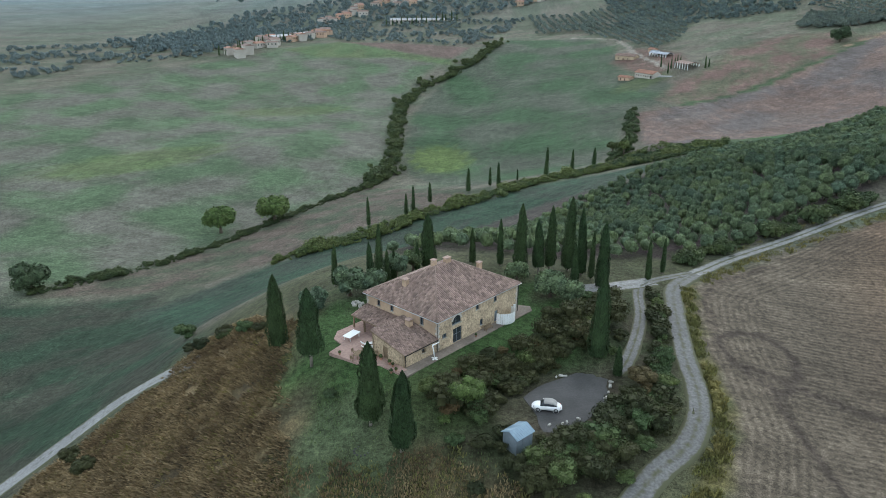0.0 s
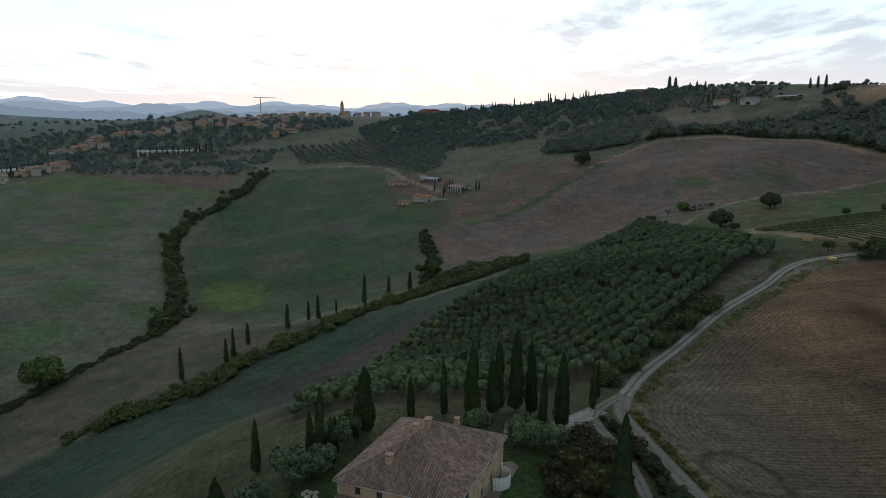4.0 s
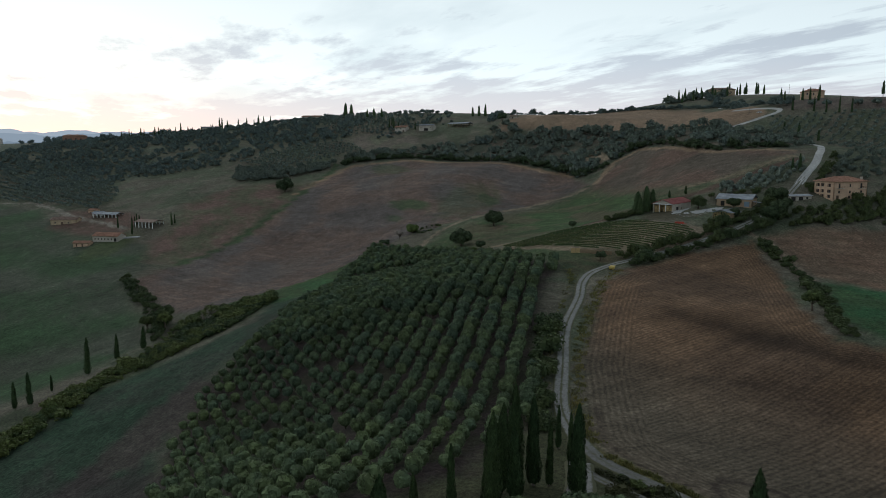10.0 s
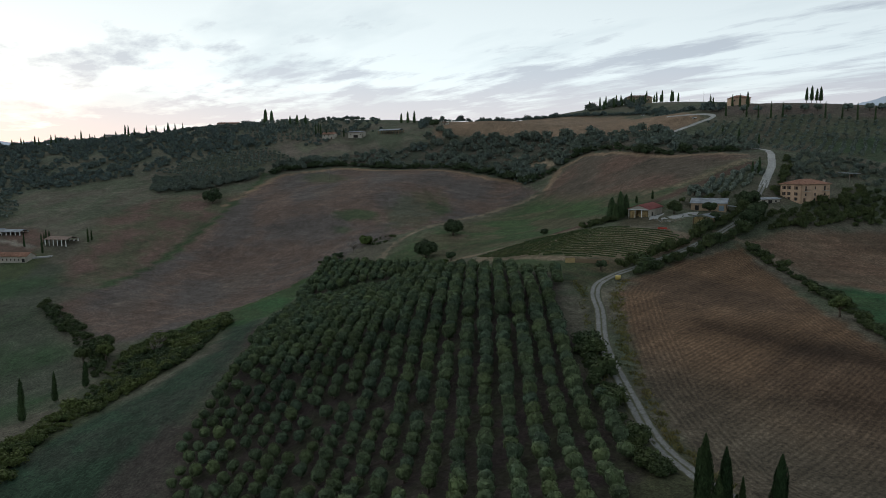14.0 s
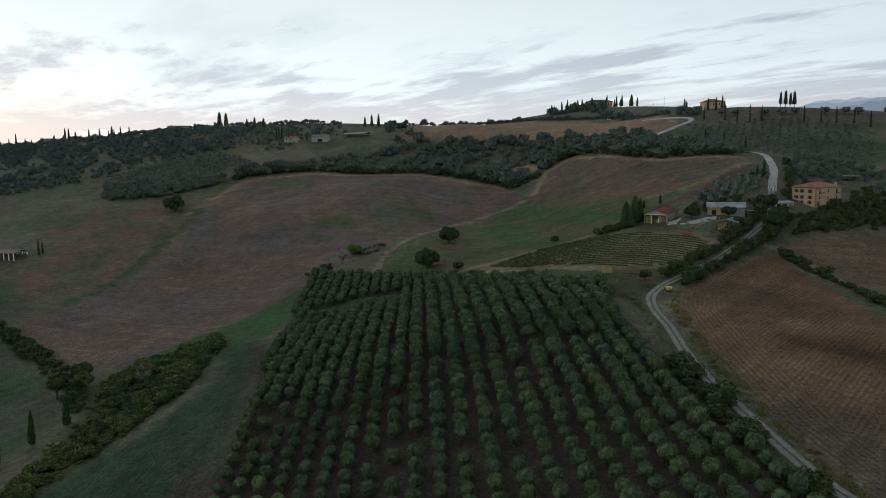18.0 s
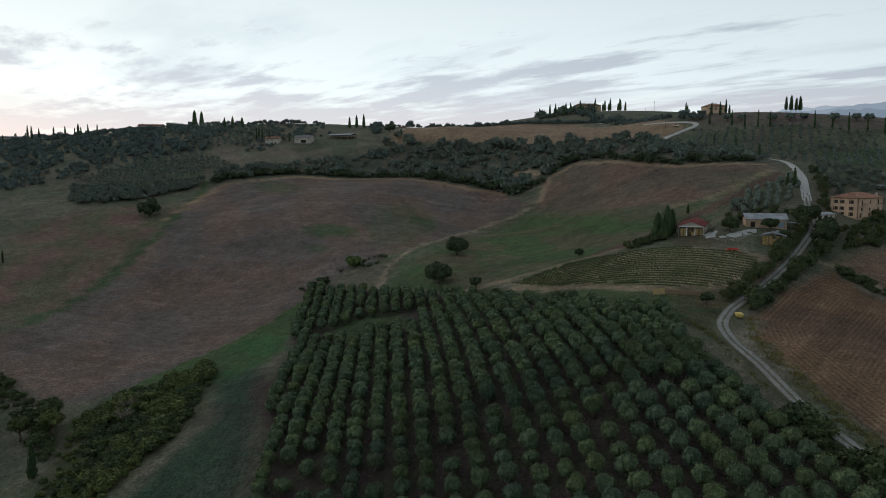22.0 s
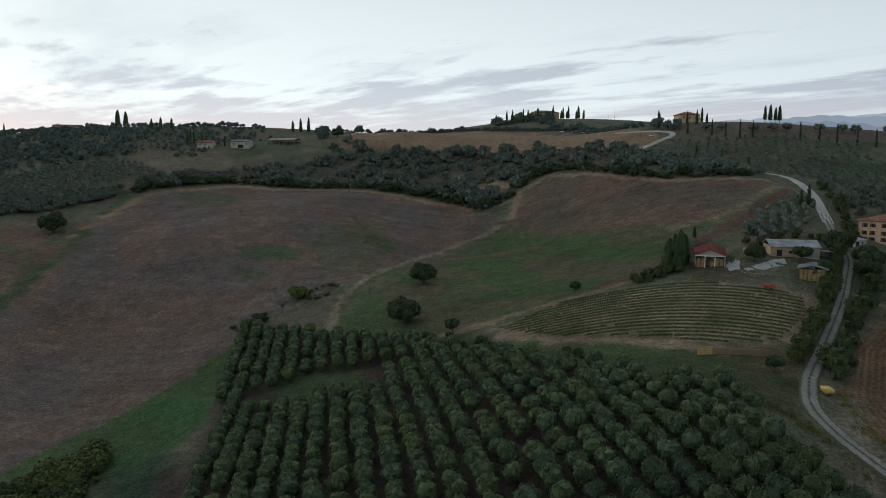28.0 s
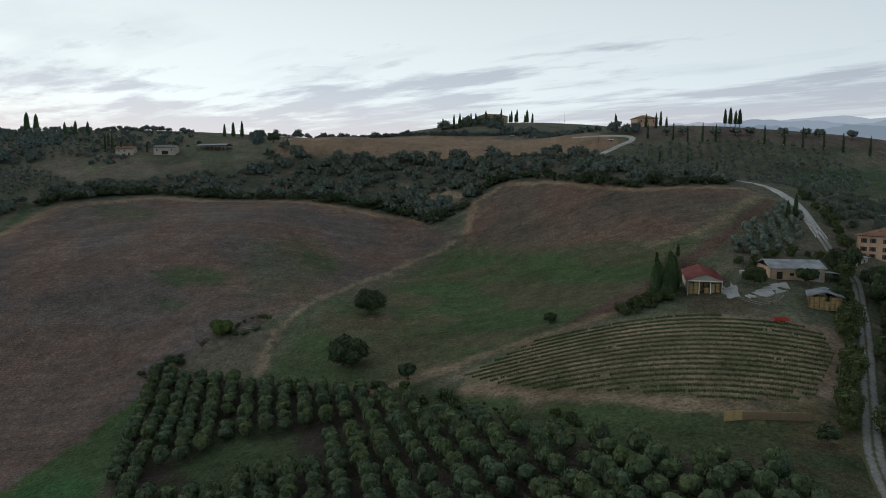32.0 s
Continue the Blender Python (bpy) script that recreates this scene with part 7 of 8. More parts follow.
def car():
    t = thing("small_car", pose(14.6, 85.2, 4.47, 0, 0, -8), "white rounded convertible car with a grey soft top, parked", "car")
    ring = lambda x, w, zb, zt: [(x, -w, zb + 0.1), (x, -w * 1.0, zb + (zt - zb) * 0.45), (x, -w * 0.9, zt - 0.12), (x, -w * 0.6, zt), (x, w * 0.6, zt), (x, w * 0.9, zt - 0.12), (x, w * 1.0, zb + (zt - zb) * 0.45), (x, w, zb + 0.1), (x, w * 0.7, zb), (x, -w * 0.7, zb)]
    body = part("body", loft([ring(-2.04, 0.45, 0.40, 0.62), ring(-1.92, 0.68, 0.28, 0.78), ring(-1.5, 0.82, 0.24, 0.90), ring(-0.9, 0.86, 0.22, 0.95), ring(0.4, 0.86, 0.22, 0.94), ring(1.2, 0.86, 0.23, 0.95), ring(1.7, 0.80, 0.27, 0.84), ring(1.95, 0.62, 0.32, 0.70), ring(2.05, 0.42, 0.40, 0.58)]), CAR_PAINT, t)
    cab = lambda x, w, zb, zt: [(x, -w, zb), (x, -w * 0.95, zb + (zt - zb) * 0.5), (x, -w * 0.72, zt - 0.03), (x, -w * 0.4, zt), (x, w * 0.4, zt), (x, w * 0.72, zt - 0.03), (x, w * 0.95, zb + (zt - zb) * 0.5), (x, w, zb)]
    part("cabin_glass", loft([cab(-0.98, 0.74, 0.90, 0.93), cab(-0.45, 0.73, 0.90, 1.34), cab(0.7, 0.73, 0.90, 1.36), cab(1.35, 0.70, 0.88, 0.96)]), GLASS, t, "dark curved windows")
    part("soft_top", loft([cab(-0.42, 0.735, 1.30, 1.43), cab(0.1, 0.735, 1.28, 1.50), cab(0.75, 0.735, 1.22, 1.46), cab(1.15, 0.72, 1.06, 1.24), cab(1.38, 0.70, 0.96, 1.04)]), SOFT_TOP, t, "grey fabric soft top")
    for x in (-1.28, 1.22):
        for s in (-1, 1):
            wheel = part("wheel", tube([(x, s * 0.66, 0.32), (x, s * 0.88, 0.32)], [0.32, 0.32], 18), BLACK, t)
            part("rim", tube([(x, s * 0.85, 0.32), (x, s * 0.895, 0.32)], [0.21, 0.19], 14), METAL, wheel)
            part("fender", lathe([(0.44, -0.1), (0.44, 0.06), (0.36, 0.12), (0.30, 0.12)], 16), CAR_PAINT, t).matrix_basis = pose(x, s * 0.74, 0.34, 90 if s < 0 else -90)
    for s in (-1, 1):
        part("headlight", lathe([(0.02, -0.02), (0.12, 0.0), (0.10, 0.04), (0.02, 0.06)], 12), GLASS, t).matrix_basis = pose(-1.84, s * 0.55, 0.68, 0, -70)
        part("tail_light", lathe([(0.02, -0.02), (0.10, 0.0), (0.08, 0.04), (0.02, 0.05)], 12), RED_PAINT, t).matrix_basis = pose(1.86, s * 0.55, 0.68, 0, 70)
        part("mirror", boxes((-0.62, -0.48, s * 0.98 - 0.08, s * 0.98 + 0.08, 0.95, 1.07), bevel=0.03), CAR_PAINT, t)
    for x in (-2.06, 2.02):
        part("bumper", boxes((x - 0.06, x + 0.06, -0.55, 0.55, 0.36, 0.5), bevel=0.03), CAR_PAINT, t)
    part("number_plate", boxes((-2.14, -2.125, -0.25, 0.25, 0.38, 0.48)), WHITE, t)


car()


def tool_shed():
    t = thing("tool_shed", pose(9.6, 76.6, zat(9.6, 76.6) + 0.1, 0, 0, 42), "small shed with a pitched blue-grey metal roof", "shed")
    for a, b in (((-1.5, -1.2), (1.5, -1.2)), ((1.5, -1.2), (1.5, 1.2)), ((1.5, 1.2), (-1.5, 1.2)), ((-1.5, 1.2), (-1.5, -1.2))):
        wall_panel(t, "wall", a, b, 2.1, 2.1, SHUTTER, thick=0.06, z0=-0.5)
    for s in (-1, 1):
        part("roof_sheet", prism([(-1.7, 0, 2.75), (1.7, 0, 2.75), (1.7, s * 1.45, 2.05), (-1.7, s * 1.45, 2.05)], 0.05), BLUE_SHEET, t)
        for k in range(9):
            x = -1.6 + 0.4 * k
            part("roof_rib", tube([(x, 0, 2.77), (x, s * 1.44, 2.07)], [0.03, 0.03], 4), BLUE_SHEET, t)
    for x in (-1.5, 1.5):
        bm = bmesh.new()
        v = [bm.verts.new(c) for c in ((x, -1.2, 2.1), (x, 1.2, 2.1), (x, 0, 2.68))]
        bm.faces.new(v)
        part("gable", bm, SHUTTER, t)
    part("door", boxes((-0.5, 0.5, -1.25, -1.2, 0, 1.9), bevel=0.01), SHUTTER, t)


tool_shed()
t = thing("wheelbarrow_stack", pose(11.6, 75.6, zat(11.6, 75.6), 0, 0, 30), "blue-grey boards stacked beside the shed", "boards")
for k in range(4):
    part("board", boxes((-1.0, 1.0, -0.3 + 0.16 * k, -0.16 + 0.16 * k, 0.02 + 0.06 * k, 0.08 + 0.06 * k)), BLUE_SHEET, t)


# ---- the farm on the rise ----
def simple_roof(parent, x0, x1, y0, y1, z, rise, mat, over=0.4, ridge_x=True, ribs=0.0):
    """A gable roof of two slabs, with standing ribs where it is sheet metal."""
    x0, x1, y0, y1 = x0 - over, x1 + over, y0 - over, y1 + over
    if ridge_x:
        m = (y0 + y1) / 2
        slopes = [[(x0, y0, z), (x1, y0, z), (x1, m, z + rise), (x0, m, z + rise)], [(x1, y1, z), (x0, y1, z), (x0, m, z + rise), (x1, m, z + rise)]]
    else:
        m = (x0 + x1) / 2
        slopes = [[(x0, y1, z), (x0, y0, z), (m, y0, z + rise), (m, y1, z + rise)], [(x1, y0, z), (x1, y1, z), (m, y1, z + rise), (m, y0, z + rise)]]
    for s in slopes:
        o = part("roof_slope", prism(s, 0.18), mat, parent)
        if ribs:
            a, b, c, d = (Vector(p) for p in s)
            n = int((b - a).length / ribs)
            for k in range(n + 1):
                f = k / n
                part("roof_rib", tube([a.lerp(b, f) + Vector((0, 0, 0.03)), d.lerp(c, f) + Vector((0, 0, 0.03))], [0.05, 0.05], 4), mat, o)


def gable_fill(parent, x, y0, y1, z, rise, mat, thick=0.3):
    bm = bmesh.new()
    m = (y0 + y1) / 2
    for k in (0, thick):
        v = [bm.verts.new(c) for c in ((x + k, y0, z), (x + k, y1, z), (x + k, m, z + rise))]
        bm.faces.new(v)
    part("gable", bm, mat, parent)


def bale(x, y, z, m0, parent_label, r, lying=False):
    t = thing("hay_bale", m0 @ pose(x, y, z, 90 if lying else 0, 0, r.uniform(0, 360) if not lying else 90), parent_label, "hay bale", "hay bales in the farm sheds")
    part("bale", lathe([(0.62, 0), (0.72, 0.06), (0.74, 0.6), (0.72, 1.14), (0.62, 1.2)], 14), STRAW, t)
    part("wrap_band", lathe([(0.745, 0.5), (0.75, 0.52), (0.75, 0.56), (0.745, 0.58)], 14), WOOD, t)


def barn():
    m0 = pose(267.2, 222.4, 24.9, 0, 0, -88.5)   # x along the open front, y into the barn
    t = thing("hay_barn", m0, "open-fronted barn with a red sheet roof, full of hay", "barn")
    w, d, h = 9.6, 24.0, 4.6
    wall_panel(t, "side_wall", (w, 0), (w, d), h, h, PALE_PLASTER, [(5, 8, 0.1, 3.0, "hole"), (11, 12, 1.6, 2.6, "window")], thick=0.25)
    wall_panel(t, "side_wall", (0, d), (0, 0), h, h, PALE_PLASTER, thick=0.25)
    wall_panel(t, "back_wall", (w, d), (0, d), h, h, PALE_PLASTER, thick=0.25)
    for x in (0.0, 3.1, 6.2, 9.35):
        part("post", boxes((x, x + 0.25, 0, 0.25, -0.6, h), bevel=0.01), WHITE, t)
    part("lintel", boxes((0, w, -0.02, 0.22, h - 0.3, h + 0.02)), WHITE, t)
    bm = bmesh.new()
    for k in (0.0, 0.2):
        bm.faces.new([bm.verts.new(c) for c in ((0, k, h), (w, k, h), (w / 2, k, h + 1.8))])
    part("gable", bm, PALE_PLASTER, t)
    simple_roof(t, 0, w, 0, d, h + 0.05, 2.0, RED_SHEET, 0.5, ridge_x=False, ribs=0.9)
    r = np.random.RandomState(8)
    for i in range(6):
        for k in range(3 if i not in (2, 3) else 2):
            bale(1.0 + 1.5 * i, 1.6 + (2.2 if i in (2,) else 0.0) + r.uniform(-0.2, 0.2), 1.22 * k, m0, "round straw bale stacked upright in the barn", r)
    for i in range(6):
        for k in range(3):
            bale(1.0 + 1.5 * i, 4.4, 1.22 * k, m0, "round straw bale stacked upright in the barn", r)


barn()


def hay_shed():
    m0 = pose(261.4, 191.4, 23.6, 0, 0, -98)
    t = thing("hay_shed", m0, "open timber shed with a grey sheet roof, stacked with straw", "shed")
    w, d, h = 8.0, 9.0, 3.9
    for x in (0.0, 2.6, 5.3, 7.9):
        for y in (0.0, d):
            part("post", tube([(x, y, -0.6), (x, y, h)], [0.12, 0.1], 7), WOOD, t)
    simple_roof(t, 0, w, 0, d, h, 1.3, GREY_SHEET, 0.5, ridge_x=False, ribs=0.8)
    for x in (0.1, 7.9):
        for k in range(5):
            part("side_board", boxes((x - 0.03, x + 0.03, 0.1, d, 0.3 + 0.6 * k, 0.85 + 0.6 * k)), WOOD, t)
    r = np.random.RandomState(9)
    for i in range(6):
        for k in range(3):
            if not (i == 3 and k == 2):
                bale(0.8 + 1.28 * i, 1.2 + r.uniform(-0.15, 0.15), 1.21 * k, m0, "round straw bale stacked under the shed roof", r)
                bale(0.8 + 1.28 * i, 3.6, 1.21 * k, m0, "round straw bale stacked under the shed roof", r)


hay_shed()


def long_shed():
    m0 = pose(283.5, 198.0, 28.6, 0, 0, -82)
    t = thing("long_shed", m0, "long brick shed with a grey corrugated roof", "shed")
    w, d, h = 15.5, 14.0, 3.5
    wall_panel(t, "front_wall", (0, 0), (w, 0), h, h, PLASTER, [(1.8, 3.6, 0.1, 2.4, "hole"), (5.6, 6.8, 1.1, 2.1, "window"), (12.2, 14.6, 0.1, 2.4, "hole")], thick=0.3)
    wall_panel(t, "side_wall", (w, 0), (w, d), h, h, PLASTER, thick=0.3)
    wall_panel(t, "side_wall", (0, d), (0, 0), h, h, PLASTER, thick=0.3)
    wall_panel(t, "back_wall", (w, d), (0, d), h, h, PLASTER, thick=0.3)
    simple_roof(t, 0, w, 0, d, h, 2.0, GREY_SHEET, 0.5, ridge_x=True, ribs=0.9)
    part("blue_door", boxes((12.3, 14.5, -0.06, -0.01, 0.1, 2.4), bevel=0.01), BLUE_SHEET, t)
    part("lean_to_roof", prism([(w, 0.5, 2.4), (w + 4.5, 0.5, 2.1), (w + 4.5, 5, 2.1), (w, 5, 2.4)], 0.1), GREY_SHEET, t)
    for x in (w + 1.5, w + 4.3):
        part("lean_to_post", tube([(x, 0.7, -0.5), (x, 0.7, 2.1)], [0.08, 0.08], 6), WOOD, t)


long_shed()
def draped(name, poly, mat, label, step=0.8, lift=0.10):
    """A thin slab that follows the ground inside a polygon."""
    p = np.array(poly, float)
    gx, gy = np.arange(p[:, 0].min(), p[:, 0].max() + step, step), np.arange(p[:, 1].min(), p[:, 1].max() + step, step)
    X, Y = np.meshgrid(gx, gy, indexing="ij")
    e = edge_distance(X.ravel(), Y.ravel(), poly)
    z = ground_z(X.ravel(), Y.ravel()) + lift - 0.5 * (e < 0)
    V = np.column_stack([X.ravel(), Y.ravel(), z])
    n = len(gy)
    i = (np.arange(len(gx) - 1)[:, None] * n + np.arange(n - 1)[None, :]).ravel()
    Q = np.stack([i, i + n, i + n + 1, i + 1], -1)
    Q = Q[(e[Q] > -step).any(1)]
    ob = new(name, quad_mesh(name, V, Q, mat))
    return tagged(ob, label, "paving", kind="structure")


draped("farm_yard", [(267.4, 206.7), (279.3, 197.9), (282.5, 193), (273.1, 194.1), (267.4, 200.2), (263.8, 206.5)], CONCRETE, "pale concrete farmyard between the sheds")
draped("barn_apron", [(282, 212.4), (283, 209), (265.6, 207.7), (262.5, 211.4), (267, 212.6)], CONCRETE, "pale concrete apron beside the hay barn")


def post_fence(points, label, spacing=2.2):
    t = thing("paddock_fence", pose(0, 0, 0), label, "fence")
    line = spline(points, spacing)
    tops = []
    for x, y in line:
        z = zat(x, y)
        part("post", tube([(x, y, z - 0.4), (x, y, z + 1.25)], [0.07, 0.06], 6), WOOD, t)
        tops.append((x, y, z))
    for h in (0.6, 1.1):
        part("wire", tube([(x, y, z + h) for x, y, z in tops], [0.03] * len(tops), 4), METAL, t)


post_fence([(262, 209), (258, 204), (262, 199), (268, 196.5)], "wooden post and wire fence in front of the yard")
t = thing("stacked_crates", pose(282, 206, zat(282, 206), 0, 0, 20), "grey metal hoppers and crates standing in the yard", "crates")
part("hopper", lathe([(0.3, 0.5), (1.0, 1.6), (1.0, 2.6), (0.9, 2.7)], 12), METAL, t)
for a in range(3):
    part("leg", tube([(0.8 * math.cos(a * 2.09), 0.8 * math.sin(a * 2.09), -0.3), (0.8 * math.cos(a * 2.09), 0.8 * math.sin(a * 2.09), 1.6)], [0.05, 0.05], 5), METAL, t)


def villa():
    # near corner, long front towards the field
    m0 = pose(316.5, 155.5, zat(318, 157) + 0.0, 0, 0, -33)
    t = thing("villa", m0, "three-storey orange plastered villa with a hipped red roof", "house")
    w, d, h = 19.5, 12.0, 8.6
    rows = [(s, s + 1.1, z, z + 1.5, "window") for s in (2.2, 8.6, 15.2) for z in (1.0, 4.0)]
    front = [(1.6, 3.2, 0.1, 2.2, "door"), (2.6, 3.7, 3.2, 4.4, "window"), (8.9, 10.0, 3.2, 4.4, "window"), (15.6, 16.7, 3.2, 4.4, "window"), (2.6, 3.7, 5.6, 7.8, "window"), (9.0, 9.9, 6.2, 7.6, "window"), (15.4, 16.6, 5.6, 7.8, "window"), (8.6, 9.8, 0.6, 2.0, "window"), (13.6, 16.8, 0.1, 2.3, "hole")]
    wall_panel(t, "front_wall", (0, 0), (w, 0), h, h, PINK_PLASTER, front, window_mat=BROWN_PAINT)
    side = [(s, s + 1.0, z, z + 1.5, "shuttered") for s in (1.8, 4.6, 8.6) for z in (1.0, 3.4, 6.2)]
    wall_panel(t, "side_wall", (0, d), (0, 0), h, h, PINK_PLASTER, side, window_mat=BROWN_PAINT)
    wall_panel(t, "side_wall", (w, 0), (w, d), h, h, PINK_PLASTER)
    wall_panel(t, "back_wall", (w, d), (0, d), h, h, PINK_PLASTER)
    hip_roof(t, -0.6, w + 0.6, -0.6, d + 0.6, h, 2.3, RED_TILE, 0.45, 0.9, seed=40)
    chimney(t, 17.6, 2.0, 9.4, 1.2, 0.9, 0.9, PALE_PLASTER)
    for s in (2.0, 14.8):
        b = part("balcony", boxes((s - 0.6, s + 3.0, -1.2, 0.0, 5.38, 5.55), bevel=0.02), QUOIN, t)
        part("railing", boxes(*[(s - 0.6 + 0.3 * k, s - 0.57 + 0.3 * k, -1.2, -1.17, 5.55, 6.4) for k in range(13)], (s - 0.6, s + 3.03, -1.2, -1.16, 6.4, 6.45)), BLACK, b)


villa()


def villa_annex():
    m0 = pose(304.5, 171.5, zat(308, 167), 0, 0, -38)
    t = thing("garage_row", m0, "low outbuilding with a pale sheet roof beside the villa", "outbuilding")
    wall_panel(t, "front_wall", (0, 0), (12, 0), 2.6, 2.6, PALE_PLASTER, [(1, 3.4, 0.1, 2.1, "hole"), (5, 7.4, 0.1, 2.1, "hole"), (9, 10.2, 1, 2, "window")], thick=0.25)
    for a, b in (((12, 0), (12, 6)), ((12, 6), (0, 6)), ((0, 6), (0, 0))):
        wall_panel(t, "wall", a, b, 2.6, 2.6, PALE_PLASTER, thick=0.25)
    part("roof_slope", prism([(-0.4, -0.6, 2.6), (12.4, -0.6, 2.6), (12.4, 3.2, 3.3), (-0.4, 3.2, 3.3)], 0.12), GREY_SHEET, t)
    part("roof_slope", prism([(-0.4, 3.2, 3.35), (12.4, 3.2, 3.35), (12.4, 6.6, 2.7), (-0.4, 6.6, 2.7)], 0.12), RED_TILE, t)
    t = thing("carport", pose(372, 141, zat(374, 138) - 0.2, 0, 0, -45), "open wooden shelter with a pale sheet roof", "shelter")
    for x in (0, 4, 8):
        for y in (0, 4):
            part("post", tube([(x, y, -0.5), (x, y, 3.0)], [0.1, 0.1], 6), WOOD, t)
    part("roof_slope", prism([(-0.5, -0.6, 3.0), (8.5, -0.6, 3.0), (8.5, 4.8, 3.5), (-0.5, 4.8, 3.5)], 0.12), GREY_SHEET, t)
    part("back_boards", boxes((0, 8, 3.95, 4.05, 0, 3.2)), WOOD, t)


villa_annex()


# vineyard: rows follow the slope across the field
def vineyard():
    r = np.random.RandomState(15)
    ux, uy = -0.09, 1.0
    k = 0
    for off in np.arange(-2.0, 62.0, 3.0):
        # row line x = 249 - off + curve
        pts = []
        for y in np.arange(188, 282, 0.5):
            x = 251.5 - off * 1.0 - 0.00 * (y - 200) - 0.0022 * (y - 205) ** 2
            if edge_distance(np.array([x]), np.array([float(y)]), VINEYARD)[0] > 0.6:
                pts.append((x, y))
        if len(pts) < 6:
            continue
        P = np.array(pts)
        t = thing("vine_row", pose(0, 0, 0), "leafy green vine row on posts in the vineyard", "vine row", "rows of the vineyard")
        blobs = [(x, y, zat(x, y) + r.uniform(0.70, 0.85), r.uniform(0.34, 0.42), 1.25) for x, y in pts if waves(np.array([x]), np.array([y]), 9, 14)[0] > -1.15 + r.uniform(-0.3, 0.3)]
        v, q = leafy(r, blobs, len(blobs) * 8, 0.14, core=0.82, cage=BALL1)
        raw("foliage", v, q, VINE, t)
        for x, y in pts[::14]:
            z = zat(x, y)
            part("post", tube([(x, y, z - 0.3), (x, y, z + 1.7)], [0.06, 0.05], 5), PALE_BARK, t)


vineyard()


def bale_wall():
    t = thing("reed_fence", pose(0, 0, 0), "low brown reed fence below the vineyard", "fence")
    line = spline([(186.5, 219), (188.5, 214), (189.5, 209), (191, 203.5)], 1.6)
    for (x0, y0), (x1, y1) in zip(line, line[1:]):
        z = zat(x0, y0)
        o = part("panel", boxes((0, math.hypot(x1 - x0, y1 - y0) - 0.05, -0.08, 0.08, -0.3, 1.5 if x0 > 187.6 else 1.9), bevel=0.03), STRAW if x0 < 187.6 else WOOD, t)
        o.matrix_basis = pose(x0, y0, z, 0, 0, math.degrees(math.atan2(y1 - y0, x1 - x0)))


bale_wall()
t = thing("red_trailer", pose(247, 200.5, zat(247, 200.5), 0, 0, -70), "small red farm trailer at the vineyard edge", "trailer")
part("bed", boxes((-1.9, 1.9, -0.9, 0.9, 0.6, 0.75), (-1.9, 1.9, -0.9, -0.84, 0.75, 1.3), (-1.9, 1.9, 0.84, 0.9, 0.75, 1.3), (-1.9, -1.84, -0.9, 0.9, 0.75, 1.3), (1.84, 1.9, -0.9, 0.9, 0.75, 1.3), bevel=0.01), RED_PAINT, t)
for x in (-0.9, 0.9):
    for s in (-1, 1):
        wheel = part("wheel", tube([(x, s * 0.85, 0.38), (x, s * 1.05, 0.38)], [0.38, 0.38], 14), BLACK, t)
        part("rim", tube([(x, s * 0.9, 0.38), (x, s * 1.07, 0.38)], [0.2, 0.2], 10), METAL, wheel)
part("drawbar", tube([(1.9, 0, 0.65), (3.2, 0, 0.45)], [0.06, 0.05], 6), RED_PAINT, t)
t = thing("yellow_skip", pose(172.5, 193.8, zat(172.5, 193.8), 0, 0, 15), "yellow tipping skip on the verge at the road bend", "skip")
part("tub", loft([[(-1.1, -0.7, 0.15), (1.1, -0.7, 0.15), (1.1, 0.7, 0.15), (-1.1, 0.7, 0.15)], [(-1.5, -0.9, 1.2), (1.5, -0.9, 1.2), (1.5, 0.9, 1.2), (-1.5, 0.9, 1.2)]]), YELLOW_PAINT, t)
part("rail", boxes((-1.1, 1.1, -0.6, -0.45, 0, 0.15), (-1.1, 1.1, 0.45, 0.6, 0, 0.15)), BLACK, t)


# ---- the lower farm ----
def plain_house(name, m0, w, d, h, rise, wall_mat, roof_mat, label, category, openings=(), side=(), hip=False, group="", pitch=0.5):
    t = thing(name, m0, label, category, group)
    wall_panel(t, "front_wall", (0, 0), (w, 0), h, h, wall_mat, openings, thick=0.3, window_mat=BROWN_PAINT)
    wall_panel(t, "side_wall", (w, 0), (w, d), h, h, wall_mat, side, thick=0.3, window_mat=BROWN_PAINT)
    wall_panel(t, "back_wall", (w, d), (0, d), h, h, wall_mat, thick=0.3)
    wall_panel(t, "side_wall", (0, d), (0, 0), h, h, wall_mat, side, thick=0.3, window_mat=BROWN_PAINT)
    if hip:
        hip_roof(t, -0.4, w + 0.4, -0.4, d + 0.4, h, rise, roof_mat, pitch, 1.0)
    else:
        sl = math.hypot(d / 2 + 0.4, rise)
        c, s = (d / 2 + 0.4) / sl, rise / sl
        simple_roof(t, 0, w, 0, d, h - 0.04, rise, WOOD, 0.38)
        tile_slope("roof_tiles", roof_mat, t, (-0.4, -0.4, h), (1, 0, 0), (0, c, s), w + 0.8, lambda q: sl, pitch, 1.0)
        tile_slope("roof_tiles", roof_mat, t, (w + 0.4, d + 0.4, h), (-1, 0, 0), (0, -c, s), w + 0.8, lambda q: sl, pitch, 1.0)
        for x in (0.0, w - 0.3):
            gable_fill(t, x, 0, d, h, rise * 0.94, wall_mat)
    return t


